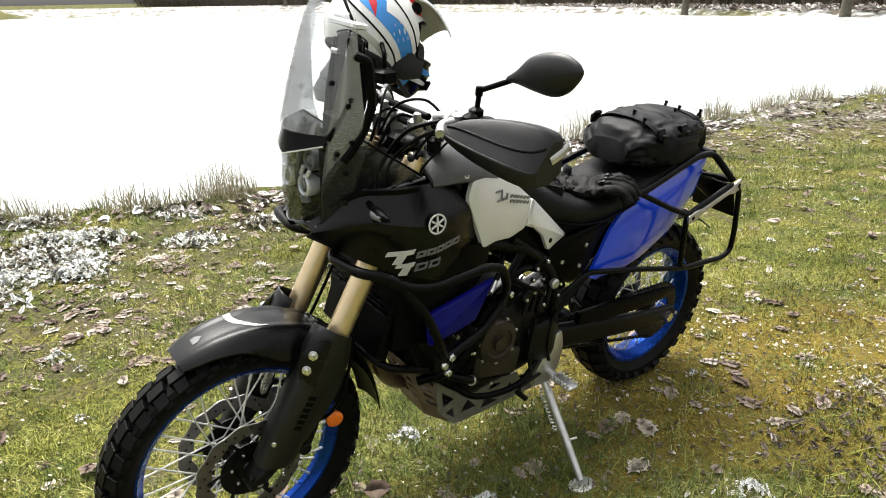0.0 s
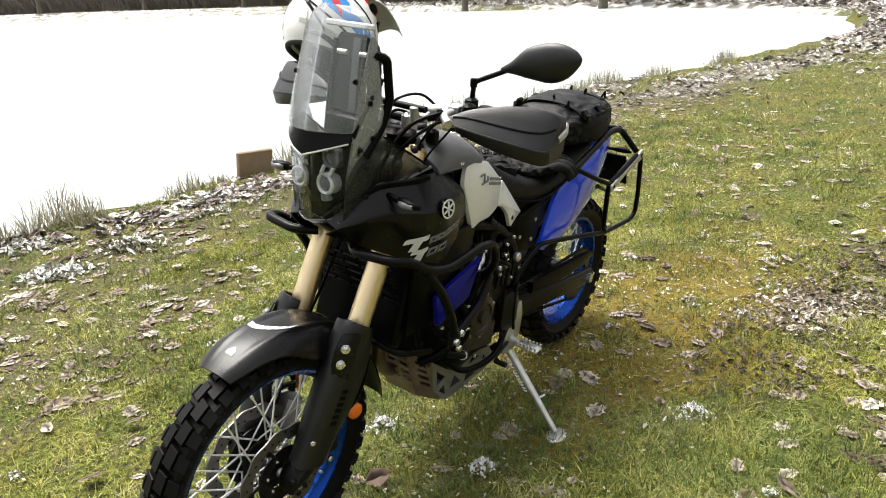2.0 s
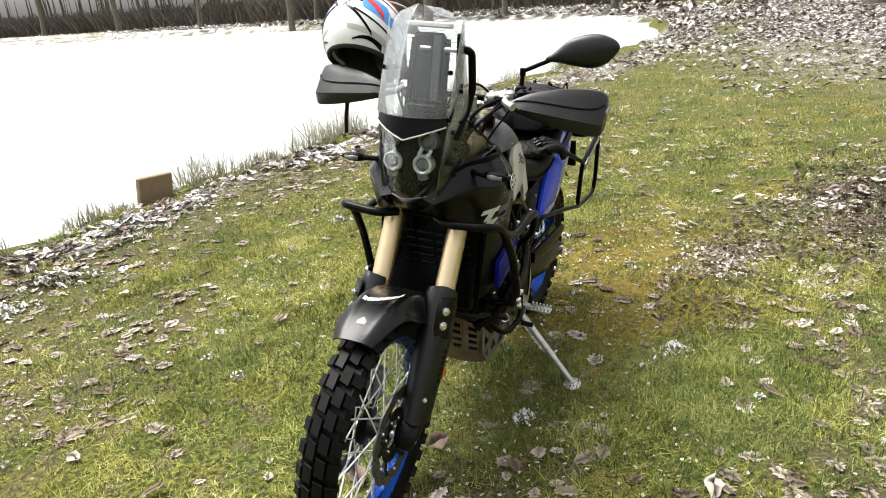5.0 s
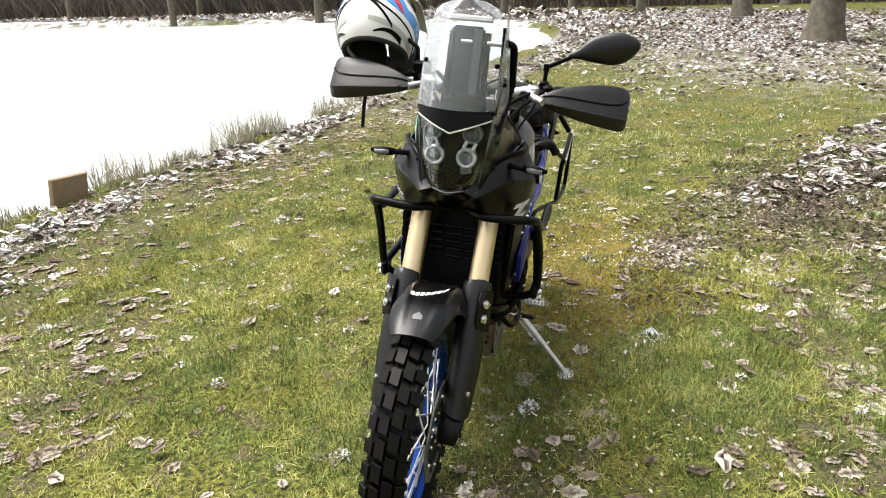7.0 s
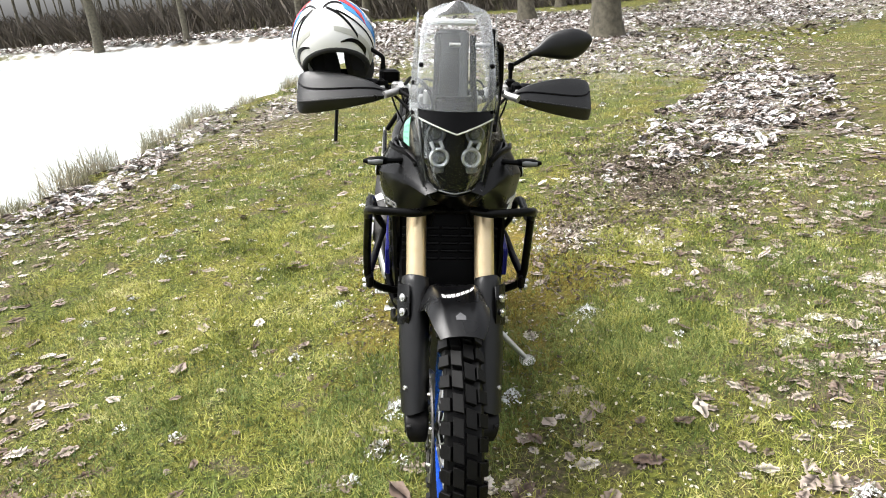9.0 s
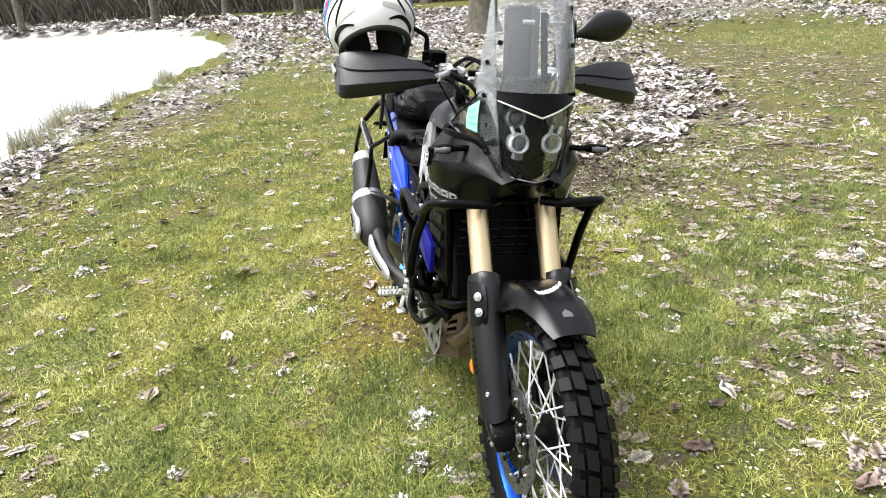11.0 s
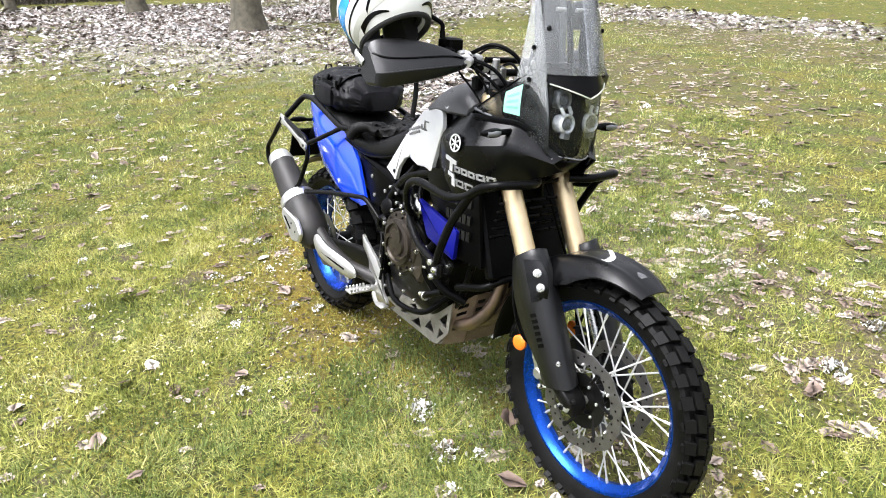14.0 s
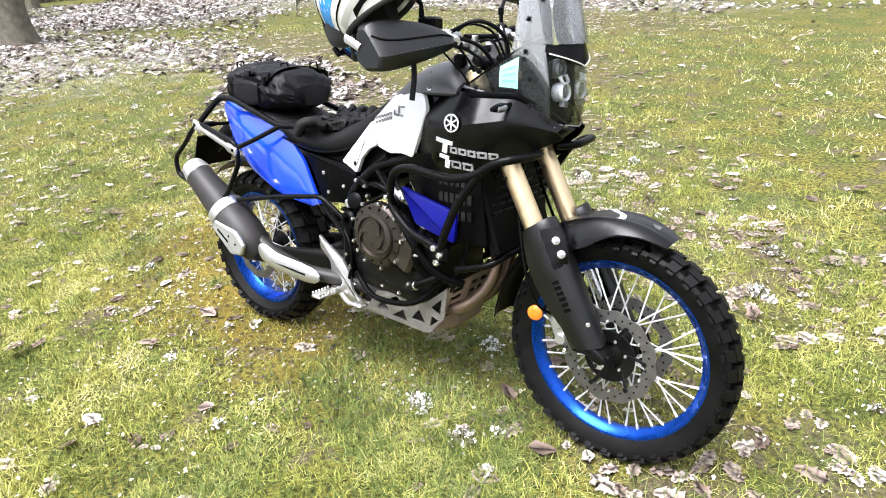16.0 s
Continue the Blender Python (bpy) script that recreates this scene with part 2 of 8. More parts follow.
class Geo:
    """Collects vertices and faces of one mesh."""

    def __init__(self):
        self.v, self.f = [], []

    def add(self, verts, faces):
        k = len(self.v)
        self.v += [tuple(q) for q in verts]
        self.f += [[i + k for i in f] for f in faces]
        return self

    def rings(self, rings, cap=True, closed=False):
        n, m = len(rings[0]), len(rings)
        faces = [[i * n + j, i * n + (j + 1) % n, ((i + 1) % m) * n + (j + 1) % n, ((i + 1) % m) * n + j] for i in range(m if closed else m - 1) for j in range(n)]
        if cap and not closed:
            faces += [list(range(n))[::-1], [(m - 1) * n + j for j in range(n)]]
        return self.add([p for r in rings for p in r], faces)

    def tube(self, path, r, n=10, closed=False, flat=1.0):
        pts = [vec(p[:3]) for p in path]
        m = len(pts)
        tang = [((pts[(i + 1) % m] if closed or i < m - 1 else pts[i]) - (pts[i - 1] if closed or i else pts[i])).normalized() for i in range(m)]
        up = vec((0, 0, 1)) if abs(tang[0].z) < 0.9 else vec((1, 0, 0))
        side = tang[0].cross(up).normalized()
        rings = []
        for i in range(m):
            side = (side - tang[i] * side.dot(tang[i])).normalized()
            w = tang[i].cross(side)
            q = r[i] if isinstance(r, (list, tuple)) else r
            rings.append([pts[i] + (side * math.cos(a) * flat + w * math.sin(a)) * q for a in (2 * math.pi * j / n for j in range(n))])
        return self.rings(rings, closed=closed)

    def lathe(self, base, axis, profile, n=24, closed=False):
        ax = vec(axis).normalized()
        s = ax.cross(vec((0, 0, 1)) if abs(ax.z) < 0.9 else vec((1, 0, 0))).normalized()
        t = ax.cross(s)
        rings = [[vec(base) + ax * h + (s * math.cos(a) + t * math.sin(a)) * max(r, 1e-4) for a in (2 * math.pi * j / n for j in range(n))] for r, h in profile]
        return self.rings(rings, closed=closed)

    def cyl(self, a, b, r, n=18, ch=0.0):
        d = vec(b) - vec(a)
        h = d.length
        return self.lathe(a, d, [(r - ch, 0), (r, ch), (r, h - ch), (r - ch, h)] if ch else [(r, 0), (r, h)], n)

    def bolt(self, p, axis, r=0.006, h=0.005):
        return self.lathe(p, axis, [(r, -0.003), (r, h * 0.7), (r * 0.8, h), (r * 0.45, h), (r * 0.4, h * 0.5)], 8)

    def box(self, c, size, m=None, ch=0.004):
        x, y, z = (q / 2 for q in size)
        ch = min(ch, x * 0.8, y * 0.8, z * 0.8)

        def ring(i, h):
            a, b = x - i, y - i
            return [(a, -b + ch, h), (a, b - ch, h), (a - ch, b, h), (-a + ch, b, h), (-a, b - ch, h), (-a, -b + ch, h), (-a + ch, -b, h), (a - ch, -b, h)]
        t = Matrix.Translation(c) @ (m or Matrix())
        return self.rings([[t @ vec(p) for p in ring(i, h)] for i, h in ((ch, -z), (0, -z + ch), (0, z - ch), (ch, z))])

    def panel(self, outline, out, thick=0.006, bulge=0.004, inset=0.006):
        """A plate with rounded edges: a closed outline, pushed along out."""
        o, pts = vec(out).normalized(), [vec(p) for p in outline]
        n = len(pts)
        area = sum((pts[i].cross(pts[(i + 1) % n])).dot(o) for i in range(n))
        inner = []
        for i in range(n):
            a, b = (pts[i] - pts[i - 1]).normalized(), (pts[(i + 1) % n] - pts[i]).normalized()
            na, nb = o.cross(a), o.cross(b)
            if area < 0:
                na, nb = -na, -nb
            d = na + nb
            inner.append(pts[i] + d.normalized() * inset / max(0.5, d.length / 2) + o * bulge)
        return self.rings([[p - o * thick for p in pts], pts, inner])

    def sheet(self, fn, nu, nv, thick):
        """A curved sheet with thickness: fn(u, v) gives its outer face; thick is a vector pointing inwards, or a function."""
        top = [vec(fn(i / nu, j / nv)) for i in range(nu + 1) for j in range(nv + 1)]
        inn = [p + vec(thick(p) if callable(thick) else thick) for p in top]
        w, k = nv + 1, len(top)
        faces = []
        for i in range(nu):
            for j in range(nv):
                q = [i * w + j, i * w + j + 1, (i + 1) * w + j + 1, (i + 1) * w + j]
                faces += [q, [a + k for a in q[::-1]]]
        rim = [j for j in range(w)] + [i * w + nv for i in range(1, nu + 1)] + [nu * w + j for j in range(nv - 1, -1, -1)] + [i * w for i in range(nu - 1, 0, -1)]
        faces += [[rim[i], rim[(i + 1) % len(rim)], rim[(i + 1) % len(rim)] + k, rim[i] + k] for i in range(len(rim))]
        return self.add(top + inn, faces)

    def loft(self, stations, axis="x", n=24, power=2.4, sub=4):
        """Stations of place, half width and half height, with superellipse sections square to an axis."""
        rings = []
        for s in curve_through(stations, sub):
            c, hw, hh = vec(s[:3]), max(s[3], 1e-3), max(s[4], 1e-3)
            ring = []
            for j in range(n):
                a = 2 * math.pi * j / n
                ca, sa = math.cos(a), math.sin(a)
                u, w = math.copysign(abs(ca) ** (2 / power), ca) * hw, math.copysign(abs(sa) ** (2 / power), sa) * hh
                ring.append(c + vec({"x": (0, u, w), "y": (u, 0, w), "z": (u, w, 0)}[axis]))
            rings.append(ring)
        return self.rings(rings)


def mesh_of(geo, name, material, smooth=38):
    me = bpy.data.meshes.new(name)
    bm = bmesh.new()
    vs = [bm.verts.new(p) for p in geo.v]
    for f in geo.f:
        try:
            bm.faces.new([vs[i] for i in f])
        except ValueError:
            pass
    bmesh.ops.recalc_face_normals(bm, faces=bm.faces)
    for f in bm.faces:
        f.smooth = True
    bm.to_mesh(me)
    bm.free()
    me.set_sharp_from_angle(angle=radians(smooth))
    me.materials.append(material)
    return me


def part(name, geo, material, parent, label="", m=None, smooth=38):
    """One mesh object under a thing or a part."""
    ob = new(name, geo if isinstance(geo, bpy.types.Mesh) else mesh_of(geo, name, material, smooth))
    ob.parent = parent
    if m is not None:
        ob.matrix_basis = m
    return tagged(ob, label) if label else ob


def islands(geo):
    """The separate pieces of a Geo."""
    root = list(range(len(geo.v)))

    def find(i):
        while root[i] != i:
            root[i] = root[root[i]]
            i = root[i]
        return i
    for f in geo.f:
        for i in f[1:]:
            root[find(i)] = find(f[0])
    out = {}
    for f in geo.f:
        out.setdefault(find(f[0]), []).append(f)
    made = []
    for faces in out.values():
        ids = sorted({i for f in faces for i in f})
        at = {i: k for k, i in enumerate(ids)}
        made.append(Geo().add([geo.v[i] for i in ids], [[at[i] for i in f] for f in faces]))
    return made


def parts(name, geo, material, parent, label="", m=None):
    """Each separate piece as a mesh object of its own."""
    return [part(name, g, material, parent, label, m) for g in islands(geo)]


def both(points, s):
    return [(p[0], p[1] * s, *p[2:]) for p in points]


def xz(points, y):
    """Points given in the side view, laid at the depth y (a number or a function of x and z)."""
    return [(x, y(x, z) if callable(y) else y, z) for x, z in points]


# ---- ground, pond ----
SHORE = [(-60, 3.0), (-12, 4.4), (-3.4, 4.95), (-2.5, 5.2), (-1.4, 5.65), (-0.4, 6.45), (0.5, 7.0), (2.0, 7.7), (3.2, 8.5), (5.0, 9.9), (6.9, 10.5), (10.0, 12.1), (13.0, 13.6), (16.5, 15.7), (20.5, 19.2),
         (25.5, 25.0), (30.5, 36.0), (30.0, 50.0), (23.0, 64.0), (9.0, 100.0), (-30, 150), (-90, 160)]


def pond_distance(x, y):
    """Distance to the shore, positive on land."""
    x, y = np.asarray(x, float), np.asarray(y, float)
    best, inside = np.full(x.shape, 1e9), np.zeros(x.shape, bool)
    for (ax, ay), (bx, by) in zip(SHORE, SHORE[1:] + SHORE[:1]):
        dx, dy = bx - ax, by - ay
        t = np.clip(((x - ax) * dx + (y - ay) * dy) / (dx * dx + dy * dy), 0, 1)
        best = np.minimum(best, np.hypot(x - ax - t * dx, y - ay - t * dy))
        inside ^= ((ay > y) != (by > y)) & (x < (bx - ax) * (y - ay) / (by - ay if by != ay else 1e-9) + ax)
    return np.where(inside, -best, best)


def waves(x, y):
    """Gentle unevenness of the lawn."""
    w = np.sin(1.3 * x + 0.7 * y) * np.sin(0.9 * y - 0.4 * x + 1.0) * 0.5 + np.sin(3.1 * x - 1.7 * y + 2) * np.sin(2.3 * y + 1.1 * x) * 0.3
    return w + np.sin(7.3 * x + 4.1 * y) * np.sin(6.1 * y - 3.3 * x + 1) * 0.2


def land(x, y):
    d = pond_distance(x, y) + 0.18 * np.sin(1.9 * x) * np.sin(1.3 * y + x) + 0.07 * np.sin(6 * x + 2 * y)
    t = np.clip((d + 0.72) / 0.72, 0, 1)
    bank = (t * t * (3 - 2 * t) - 1) * 0.62
    far = np.hypot(x - 0.3, y - 2.2)
    lumps = waves(x, y) * np.clip((far - 0.5) / 6, 0.005 / 0.02, 1) * 0.02
    rise = np.clip((far - 45) / 300, 0, 1) * 3.0
    return bank + lumps + rise * (d > 0)


def graded(lo, hi, a, b, step):
    """Coordinates that are close together between a and b and spread out towards lo and hi."""
    mid = list(np.arange(a, b, step))
    up, s = [b], step
    while up[-1] < hi:
        s = min(s * 1.07, 250)
        up.append(up[-1] + s)
    down, s = [a], step
    while down[-1] > lo:
        s = min(s * 1.07, 250)
        down.append(down[-1] - s)
    return np.array(down[:0:-1] + mid + up)


def grid_mesh(name, xs, ys, height):
    X, Y = np.meshgrid(xs, ys)
    V = np.stack([X, Y, height(X, Y)], -1).reshape(-1, 3)
    w, h = len(xs), len(ys)
    i = (np.arange(h - 1)[:, None] * w + np.arange(w - 1)[None]).ravel()
    F = np.stack([i, i + 1, i + w + 1, i + w], 1)
    return fast_mesh(name, V, F)


def fast_mesh(name, V, F):
    """A mesh from arrays of places and of equal-sided faces."""
    me = bpy.data.meshes.new(name)
    k = F.shape[1]
    me.vertices.add(len(V))
    me.vertices.foreach_set("co", np.asarray(V, np.float32).ravel())
    me.loops.add(F.size)
    me.loops.foreach_set("vertex_index", F.astype(np.int32).ravel())
    me.polygons.add(len(F))
    me.polygons.foreach_set("loop_start", np.arange(0, F.size, k, dtype=np.int32))
    me.update(calc_edges=True)
    me.validate()
    return me


# bare and litter-covered patches: middle, half widths, turn
PATCHES = [(3.55, 2.25, 1.40, 0.62, 14), (2.05, 2.28, 0.36, 0.20, 10)]
# brown-olive moss, and places thick with fallen leaves
MOSSY = [(1.20, 2.48, 1.55, 0.66, 24), (0.35, 2.05, 0.65, 0.36, 30)]
LEAFY = [(1.70, 1.30, 0.55, 0.36, 10), (1.45, 0.72, 0.60, 0.32, 5), (2.2, 1.0, 1.7, 0.60, 15), (3.4, 0.4, 2.0, 0.7, 10), (0.6, 0.55, 0.9, 0.5, 10), (-0.6, 5.2, 0.9, 0.50, 30), (-1.6, 4.3, 0.8, 0.4, 20), (0.8, 6.0, 0.9, 0.35, 33), (-1.3, 3.6, 0.8, 0.5, 20), (-1.7, 2.9, 0.8, 0.5, 20), (-0.7, 1.3, 0.9, 0.35, 20), (5.6, 1.4, 2.0, 0.9, 10), (2.2, 6.7, 1.6, 0.5, 30), (5.0, 8.0, 2.0, 0.7, 30), (7.5, -0.6, 3.0, 1.0, 10), (10.5, 1.6, 3.0, 1.2, 20), (11.0, -3.0, 4.0, 1.3, 15)]
LITTER = [(0.2, 6.25, 1.5, 0.20, 36), (2.3, 7.45, 1.5, 0.26, 33), (-1.3, 5.25, 0.9, 0.22, 24), (4.6, 9.2, 1.6, 0.35, 38), (24.0, 6.5, 6.0, 2.5, 30), (27.0, 13.0, 6.0, 3.0, 40), (33.0, 20.0, 7.0, 4.0, 45), (12.0, 4.0, 2.6, 0.8, 20), (14.5, 8.3, 6.5, 3.0, 35), (20.0, 11.5, 6.0, 3.0, 40), (16.0, -3.5, 7.0, 1.2, 20), (30.0, 6.0, 10.0, 4.0, 30), (6.8, 2.2, 2.6, 0.7, 5), (16, 15.0, 5, 1.2, 42), (8.2, 10.0, 4.0, 0.6, 27), (26, 21, 5, 2.0, 45)]

# frost along the opposite shore
FARFROST = [(-58.0, 158.0, 60.0, 12.0, 172), (17.0, 84.0, 26.0, 6.0, 111), (-12.0, 128.0, 42.0, 8.0, 128), (29.5, 50.0, 20.0, 3.2, 100), (30.0, 35.0, 12.0, 3.0, 70)]


def inside_patch(x, y, patches):
    best = np.full(np.shape(x), 9.0)
    for cx, cy, a, b, turn in patches:
        c, s = math.cos(radians(turn)), math.sin(radians(turn))
        u, v = (x - cx) * c + (y - cy) * s, -(x - cx) * s + (y - cy) * c
        best = np.minimum(best, np.hypot(u / a, v / b))
    return best


def ground_material():
    m = bpy.data.materials.new("mossy_lawn")
    m.use_nodes = True
    n, l = m.node_tree.nodes, m.node_tree.links
    p = n["Principled BSDF"]
    at = n.new("ShaderNodeTexCoord")

    def tex(scale, detail=6):
        t = n.new("ShaderNodeTexNoise")
        t.inputs["Scale"].default_value, t.inputs["Detail"].default_value = scale, detail
        l.new(at.outputs["Object"], t.inputs["Vector"])
        return t.outputs[0]

    def span(value, a, b):
        r = n.new("ShaderNodeMapRange")
        r.inputs[1].default_value, r.inputs[2].default_value = a, b
        r.interpolation_type = "SMOOTHSTEP"
        l.new(value, r.inputs[0])
        return r.outputs[0]

    def blend(fac, a, b):
        x = n.new("ShaderNodeMix")
        x.data_type = "RGBA"
        l.new(fac, x.inputs[0])
        for k, c in ((6, a), (7, b)):
            if isinstance(c, tuple):
                x.inputs[k].default_value = (*c, 1)
            else:
                l.new(c, x.inputs[k])
        return x.outputs[2]

    def mult(a, b):
        x = n.new("ShaderNodeMath")
        x.operation = "MULTIPLY"
        l.new(a, x.inputs[0])
        l.new(b, x.inputs[1])
        return x.outputs[0]
    ragged = tex(3.5)

    def zone(cx, cy, a, b, turn):
        """One inside a ragged oval, nought outside."""
        mp = n.new("ShaderNodeMapping")
        mp.vector_type = "TEXTURE"
        mp.inputs["Location"].default_value, mp.inputs["Rotation"].default_value, mp.inputs["Scale"].default_value = (cx, cy, 0), (0, 0, radians(turn)), (a, b, 1000)
        l.new(at.outputs["Object"], mp.inputs["Vector"])
        ln = n.new("ShaderNodeVectorMath")
        ln.operation = "LENGTH"
        l.new(mp.outputs[0], ln.inputs[0])
        ad = n.new("ShaderNodeMath")
        ad.operation = "MULTIPLY_ADD"
        l.new(ragged, ad.inputs[0])
        ad.inputs[1].default_value = 1.6
        l.new(ln.outputs["Value"], ad.inputs[2])
        inv = n.new("ShaderNodeMath")
        inv.operation = "SUBTRACT"
        inv.inputs[0].default_value = 1.0
        l.new(span(ad.outputs[0], 1.15, 1.95), inv.inputs[1])
        return inv.outputs[0]

    # moss colours darkened to stand for the shade in gaps between blades
    moss = blend(span(tex(2.2), 0.40, 0.62), (0.095, 0.115, 0.021), (0.170, 0.148, 0.028))
    moss = blend(span(tex(45), 0.35, 0.65), moss, (0.024, 0.028, 0.008))
    soil = blend(span(tex(70), 0.4, 0.6), (0.105, 0.085, 0.052), (0.050, 0.042, 0.026))
    col = blend(span(tex(5.5), 0.56, 0.66), moss, soil)
    col = blend(mult(span(tex(28), 0.58, 0.66), span(tex(1.3), 0.35, 0.6)), col, soil)
    # thin, leafy ground
    thin = mult(span(tex(7.0), 0.36, 0.58), span(tex(38), 0.3, 0.6))
    for cx, cy, a, b, turn in LEAFY:
        col = blend(mult(zone(cx, cy, a * 1.4, b * 1.4, turn), thin), col, soil)
    # ground under leaf litter, grey with frost
    grime = blend(span(tex(26), 0.42, 0.62), (0.075, 0.058, 0.042), (0.34, 0.33, 0.31))
    worn = span(tex(1.6), 0.30, 0.55)
    for cx, cy, a, b, turn in LITTER:
        col = blend(mult(zone(cx, cy, a * 1.2, b * 1.2, turn), worn), col, grime)
    rime = blend(span(tex(0.9), 0.38, 0.60), (0.15, 0.13, 0.10), (0.70, 0.71, 0.70))
    for cx, cy, a, b, turn in FARFROST:
        col = blend(zone(cx, cy, a, b, turn), col, rime)
    # trodden moss round the bike
    orange = blend(span(tex(9), 0.35, 0.65), (0.235, 0.165, 0.018), (0.150, 0.120, 0.018))
    orange = blend(span(tex(24), 0.36, 0.70), orange, (0.125, 0.095, 0.024))
    orange = blend(span(tex(140, 3), 0.30, 0.80), orange, (0.075, 0.055, 0.020))
    for cx, cy, a, b, turn in MOSSY:
        col = blend(zone(cx, cy, a, b, turn), col, orange)
    # dark bare patch beside the bike
    for cx, cy, a, b, turn in PATCHES:
        col = blend(zone(cx, cy, a, b, turn), col, soil)
    l.new(col, p.inputs["Base Color"])
    p.inputs["Roughness"].default_value = 0.95
    p.inputs["Specular IOR Level"].default_value = 0.15
    bp = n.new("ShaderNodeBump")
    bp.inputs["Strength"].default_value, bp.inputs["Distance"].default_value = 0.8, 0.02
    l.new(tex(60, 8), bp.inputs["Height"])
    l.new(bp.outputs[0], p.inputs["Normal"])
    return m


gm = grid_mesh("ground", graded(-2600, 2600, -5, 12, 0.11), graded(-2600, 2600, -2, 13, 0.11), land)
gm.shade_smooth()
gm.materials.append(ground_material())
ground = tagged(new("ground", gm), "mossy lawn sloping down to the edge of a pond", "ground", kind="structure")

ICE = mat("frozen_pond_ice", (0.40, 0.43, 0.42), (0.46, 0.49, 0.475), 0.25, scale=0.35, bump=0.05, bscale=3, spread=0.4)
wm = grid_mesh("water", np.linspace(-95, 45, 15), np.linspace(2, 170, 15), lambda x, y: np.full(x.shape, -0.27))
wm.materials.append(ICE)
tagged(new("water", wm), "pale frozen pond, greyish white and smooth", "pond", kind="structure")


# ---- trees, reeds, woods ----
def bark_material():
    return mat("oak_bark", (0.135, 0.120, 0.085), (0.055, 0.050, 0.038), 0.9, scale=7, bump=1.0, bscale=25, spread=0.22)


BARK = bark_material()
TWIG = mat("grey_brown_twigs", (0.115, 0.095, 0.075), (0.075, 0.065, 0.055), 0.9, scale=1.5, random=0.35)
REED = mat("grey_green_reed", (0.22, 0.21, 0.13), (0.42, 0.37, 0.27), 0.8, scale=3, random=0.4)
BOARD = mat("weathered_brown_board", (0.26, 0.185, 0.11), (0.20, 0.145, 0.09), 0.8, scale=12, bump=0.4, bscale=60)


def limb_tube(g, path, radii, n):
    g.tube(path, list(radii), n)


def grow(g, rng, base, way, length, r, depth, n):
    """A limb that bends, tapers and forks."""
    pts, radii, d, p = [vec(base)], [r], vec(way).normalized(), vec(base)
    steps = 4 if depth > 1 else 3
    for i in range(steps):
        d = (d + vec((rng.uniform(-0.25, 0.25), rng.uniform(-0.25, 0.25), rng.uniform(-0.05, 0.22)))).normalized()
        p = p + d * length / steps
        pts.append(p.copy())
        radii.append(r * (1 - 0.62 * (i + 1) / steps))
        if depth and i >= steps - 3:
            for k in range(2 if depth > 1 else 3):
                a = rng.uniform(0, 6.28)
                side = d.cross(vec((math.cos(a), math.sin(a), 0.3))).normalized()
                grow(g, rng, p, d * 0.55 + side * 0.85, length * rng.uniform(0.45, 0.62), radii[-1] * 0.62, depth - 1, max(4, n - 3))
    limb_tube(g, pts, radii, n)


def tree(x, y, r, h, seed, depth=3, label="leafless oak with a thick ridged trunk", flare=1.9):
    rng = random.Random(seed)
    z = float(land(np.array([x]), np.array([y]))[0]) - 0.10
    ob = new("tree")
    ob.location = (x, y, z)
    tagged(ob, label, "tree", "trees round the pond")
    n = 20 if r > 0.25 else 9
    rings, p = [], vec((0, 0, 0))
    lean = vec((rng.uniform(-0.05, 0.05), rng.uniform(-0.05, 0.05), 1))
    fork = h * 0.42
    for k in range(13):
        t = k / 12
        c = lean * fork * t + vec((math.sin(4 * t) * 0.06, math.cos(3 * t) * 0.05 - 0.05, 0)) * r * 2
        q = r * (1 + (flare - 1) * math.exp(-t * fork / (r * 1.0)) - 0.25 * t)
        rings.append([c + vec((math.cos(a), math.sin(a), 0)) * q * (1 + 0.09 * math.exp(-t * fork / r) * math.sin(5 * a + seed) + 0.03 * math.sin(9 * a + 3 * t)) for a in (2 * math.pi * j / n for j in range(n))])
    part("trunk", Geo().rings(rings), BARK, ob, smooth=60)
    top = lean * fork
    g = Geo()
    for k in range(4):
        a = 2 * math.pi * k / 4 + rng.uniform(-0.4, 0.4)
        grow(g, rng, top * rng.uniform(0.86, 1.0), (math.cos(a) * 0.7, math.sin(a) * 0.7, 1.0), h * 0.36, r * 0.5, depth - 1, 8)
    grow(g, rng, top, lean, h * 0.42, r * 0.6, depth - 1, 8)
    part("crown", g, TWIG, ob, smooth=60)
    return ob


tree(17.2, 7.95, 0.38, 15, 3, flare=1.45)
tree(29.6, 16.7, 0.38, 16, 8, flare=1.4)
for x, y, r, seed in ((22.0, 65.5, 0.30, 11), (28.6, 51.5, 0.36, 12), (30.8, 44.0, 0.22, 13), (11.5, 99, 0.35, 14), (17.5, 82, 0.25, 15), (31.5, 33.5, 0.24, 16), (36.0, 26.5, 0.26, 17), (39, 13, 0.28, 18), (37, 2.0, 0.30, 19), (35, -8, 0.26, 20), (34.0, 60.0, 0.28, 21), (27.5, 73, 0.30, 22), (4, 118, 0.35, 23), (-12, 139, 0.35, 24), (-32, 156, 0.4, 25), (41, 36, 0.3, 26), (45, 22, 0.32, 27)):
    tree(x, y, r, 13, seed, 2, "leafless tree with a dark slim trunk", 1.4)

# woods behind the far shore: stems and thicket past counting
EDGE = [(-75, 185), (-20, 150), (12, 112), (32, 74), (40, 52), (44, 36), (47, 18), (46, 0), (42, -18)]


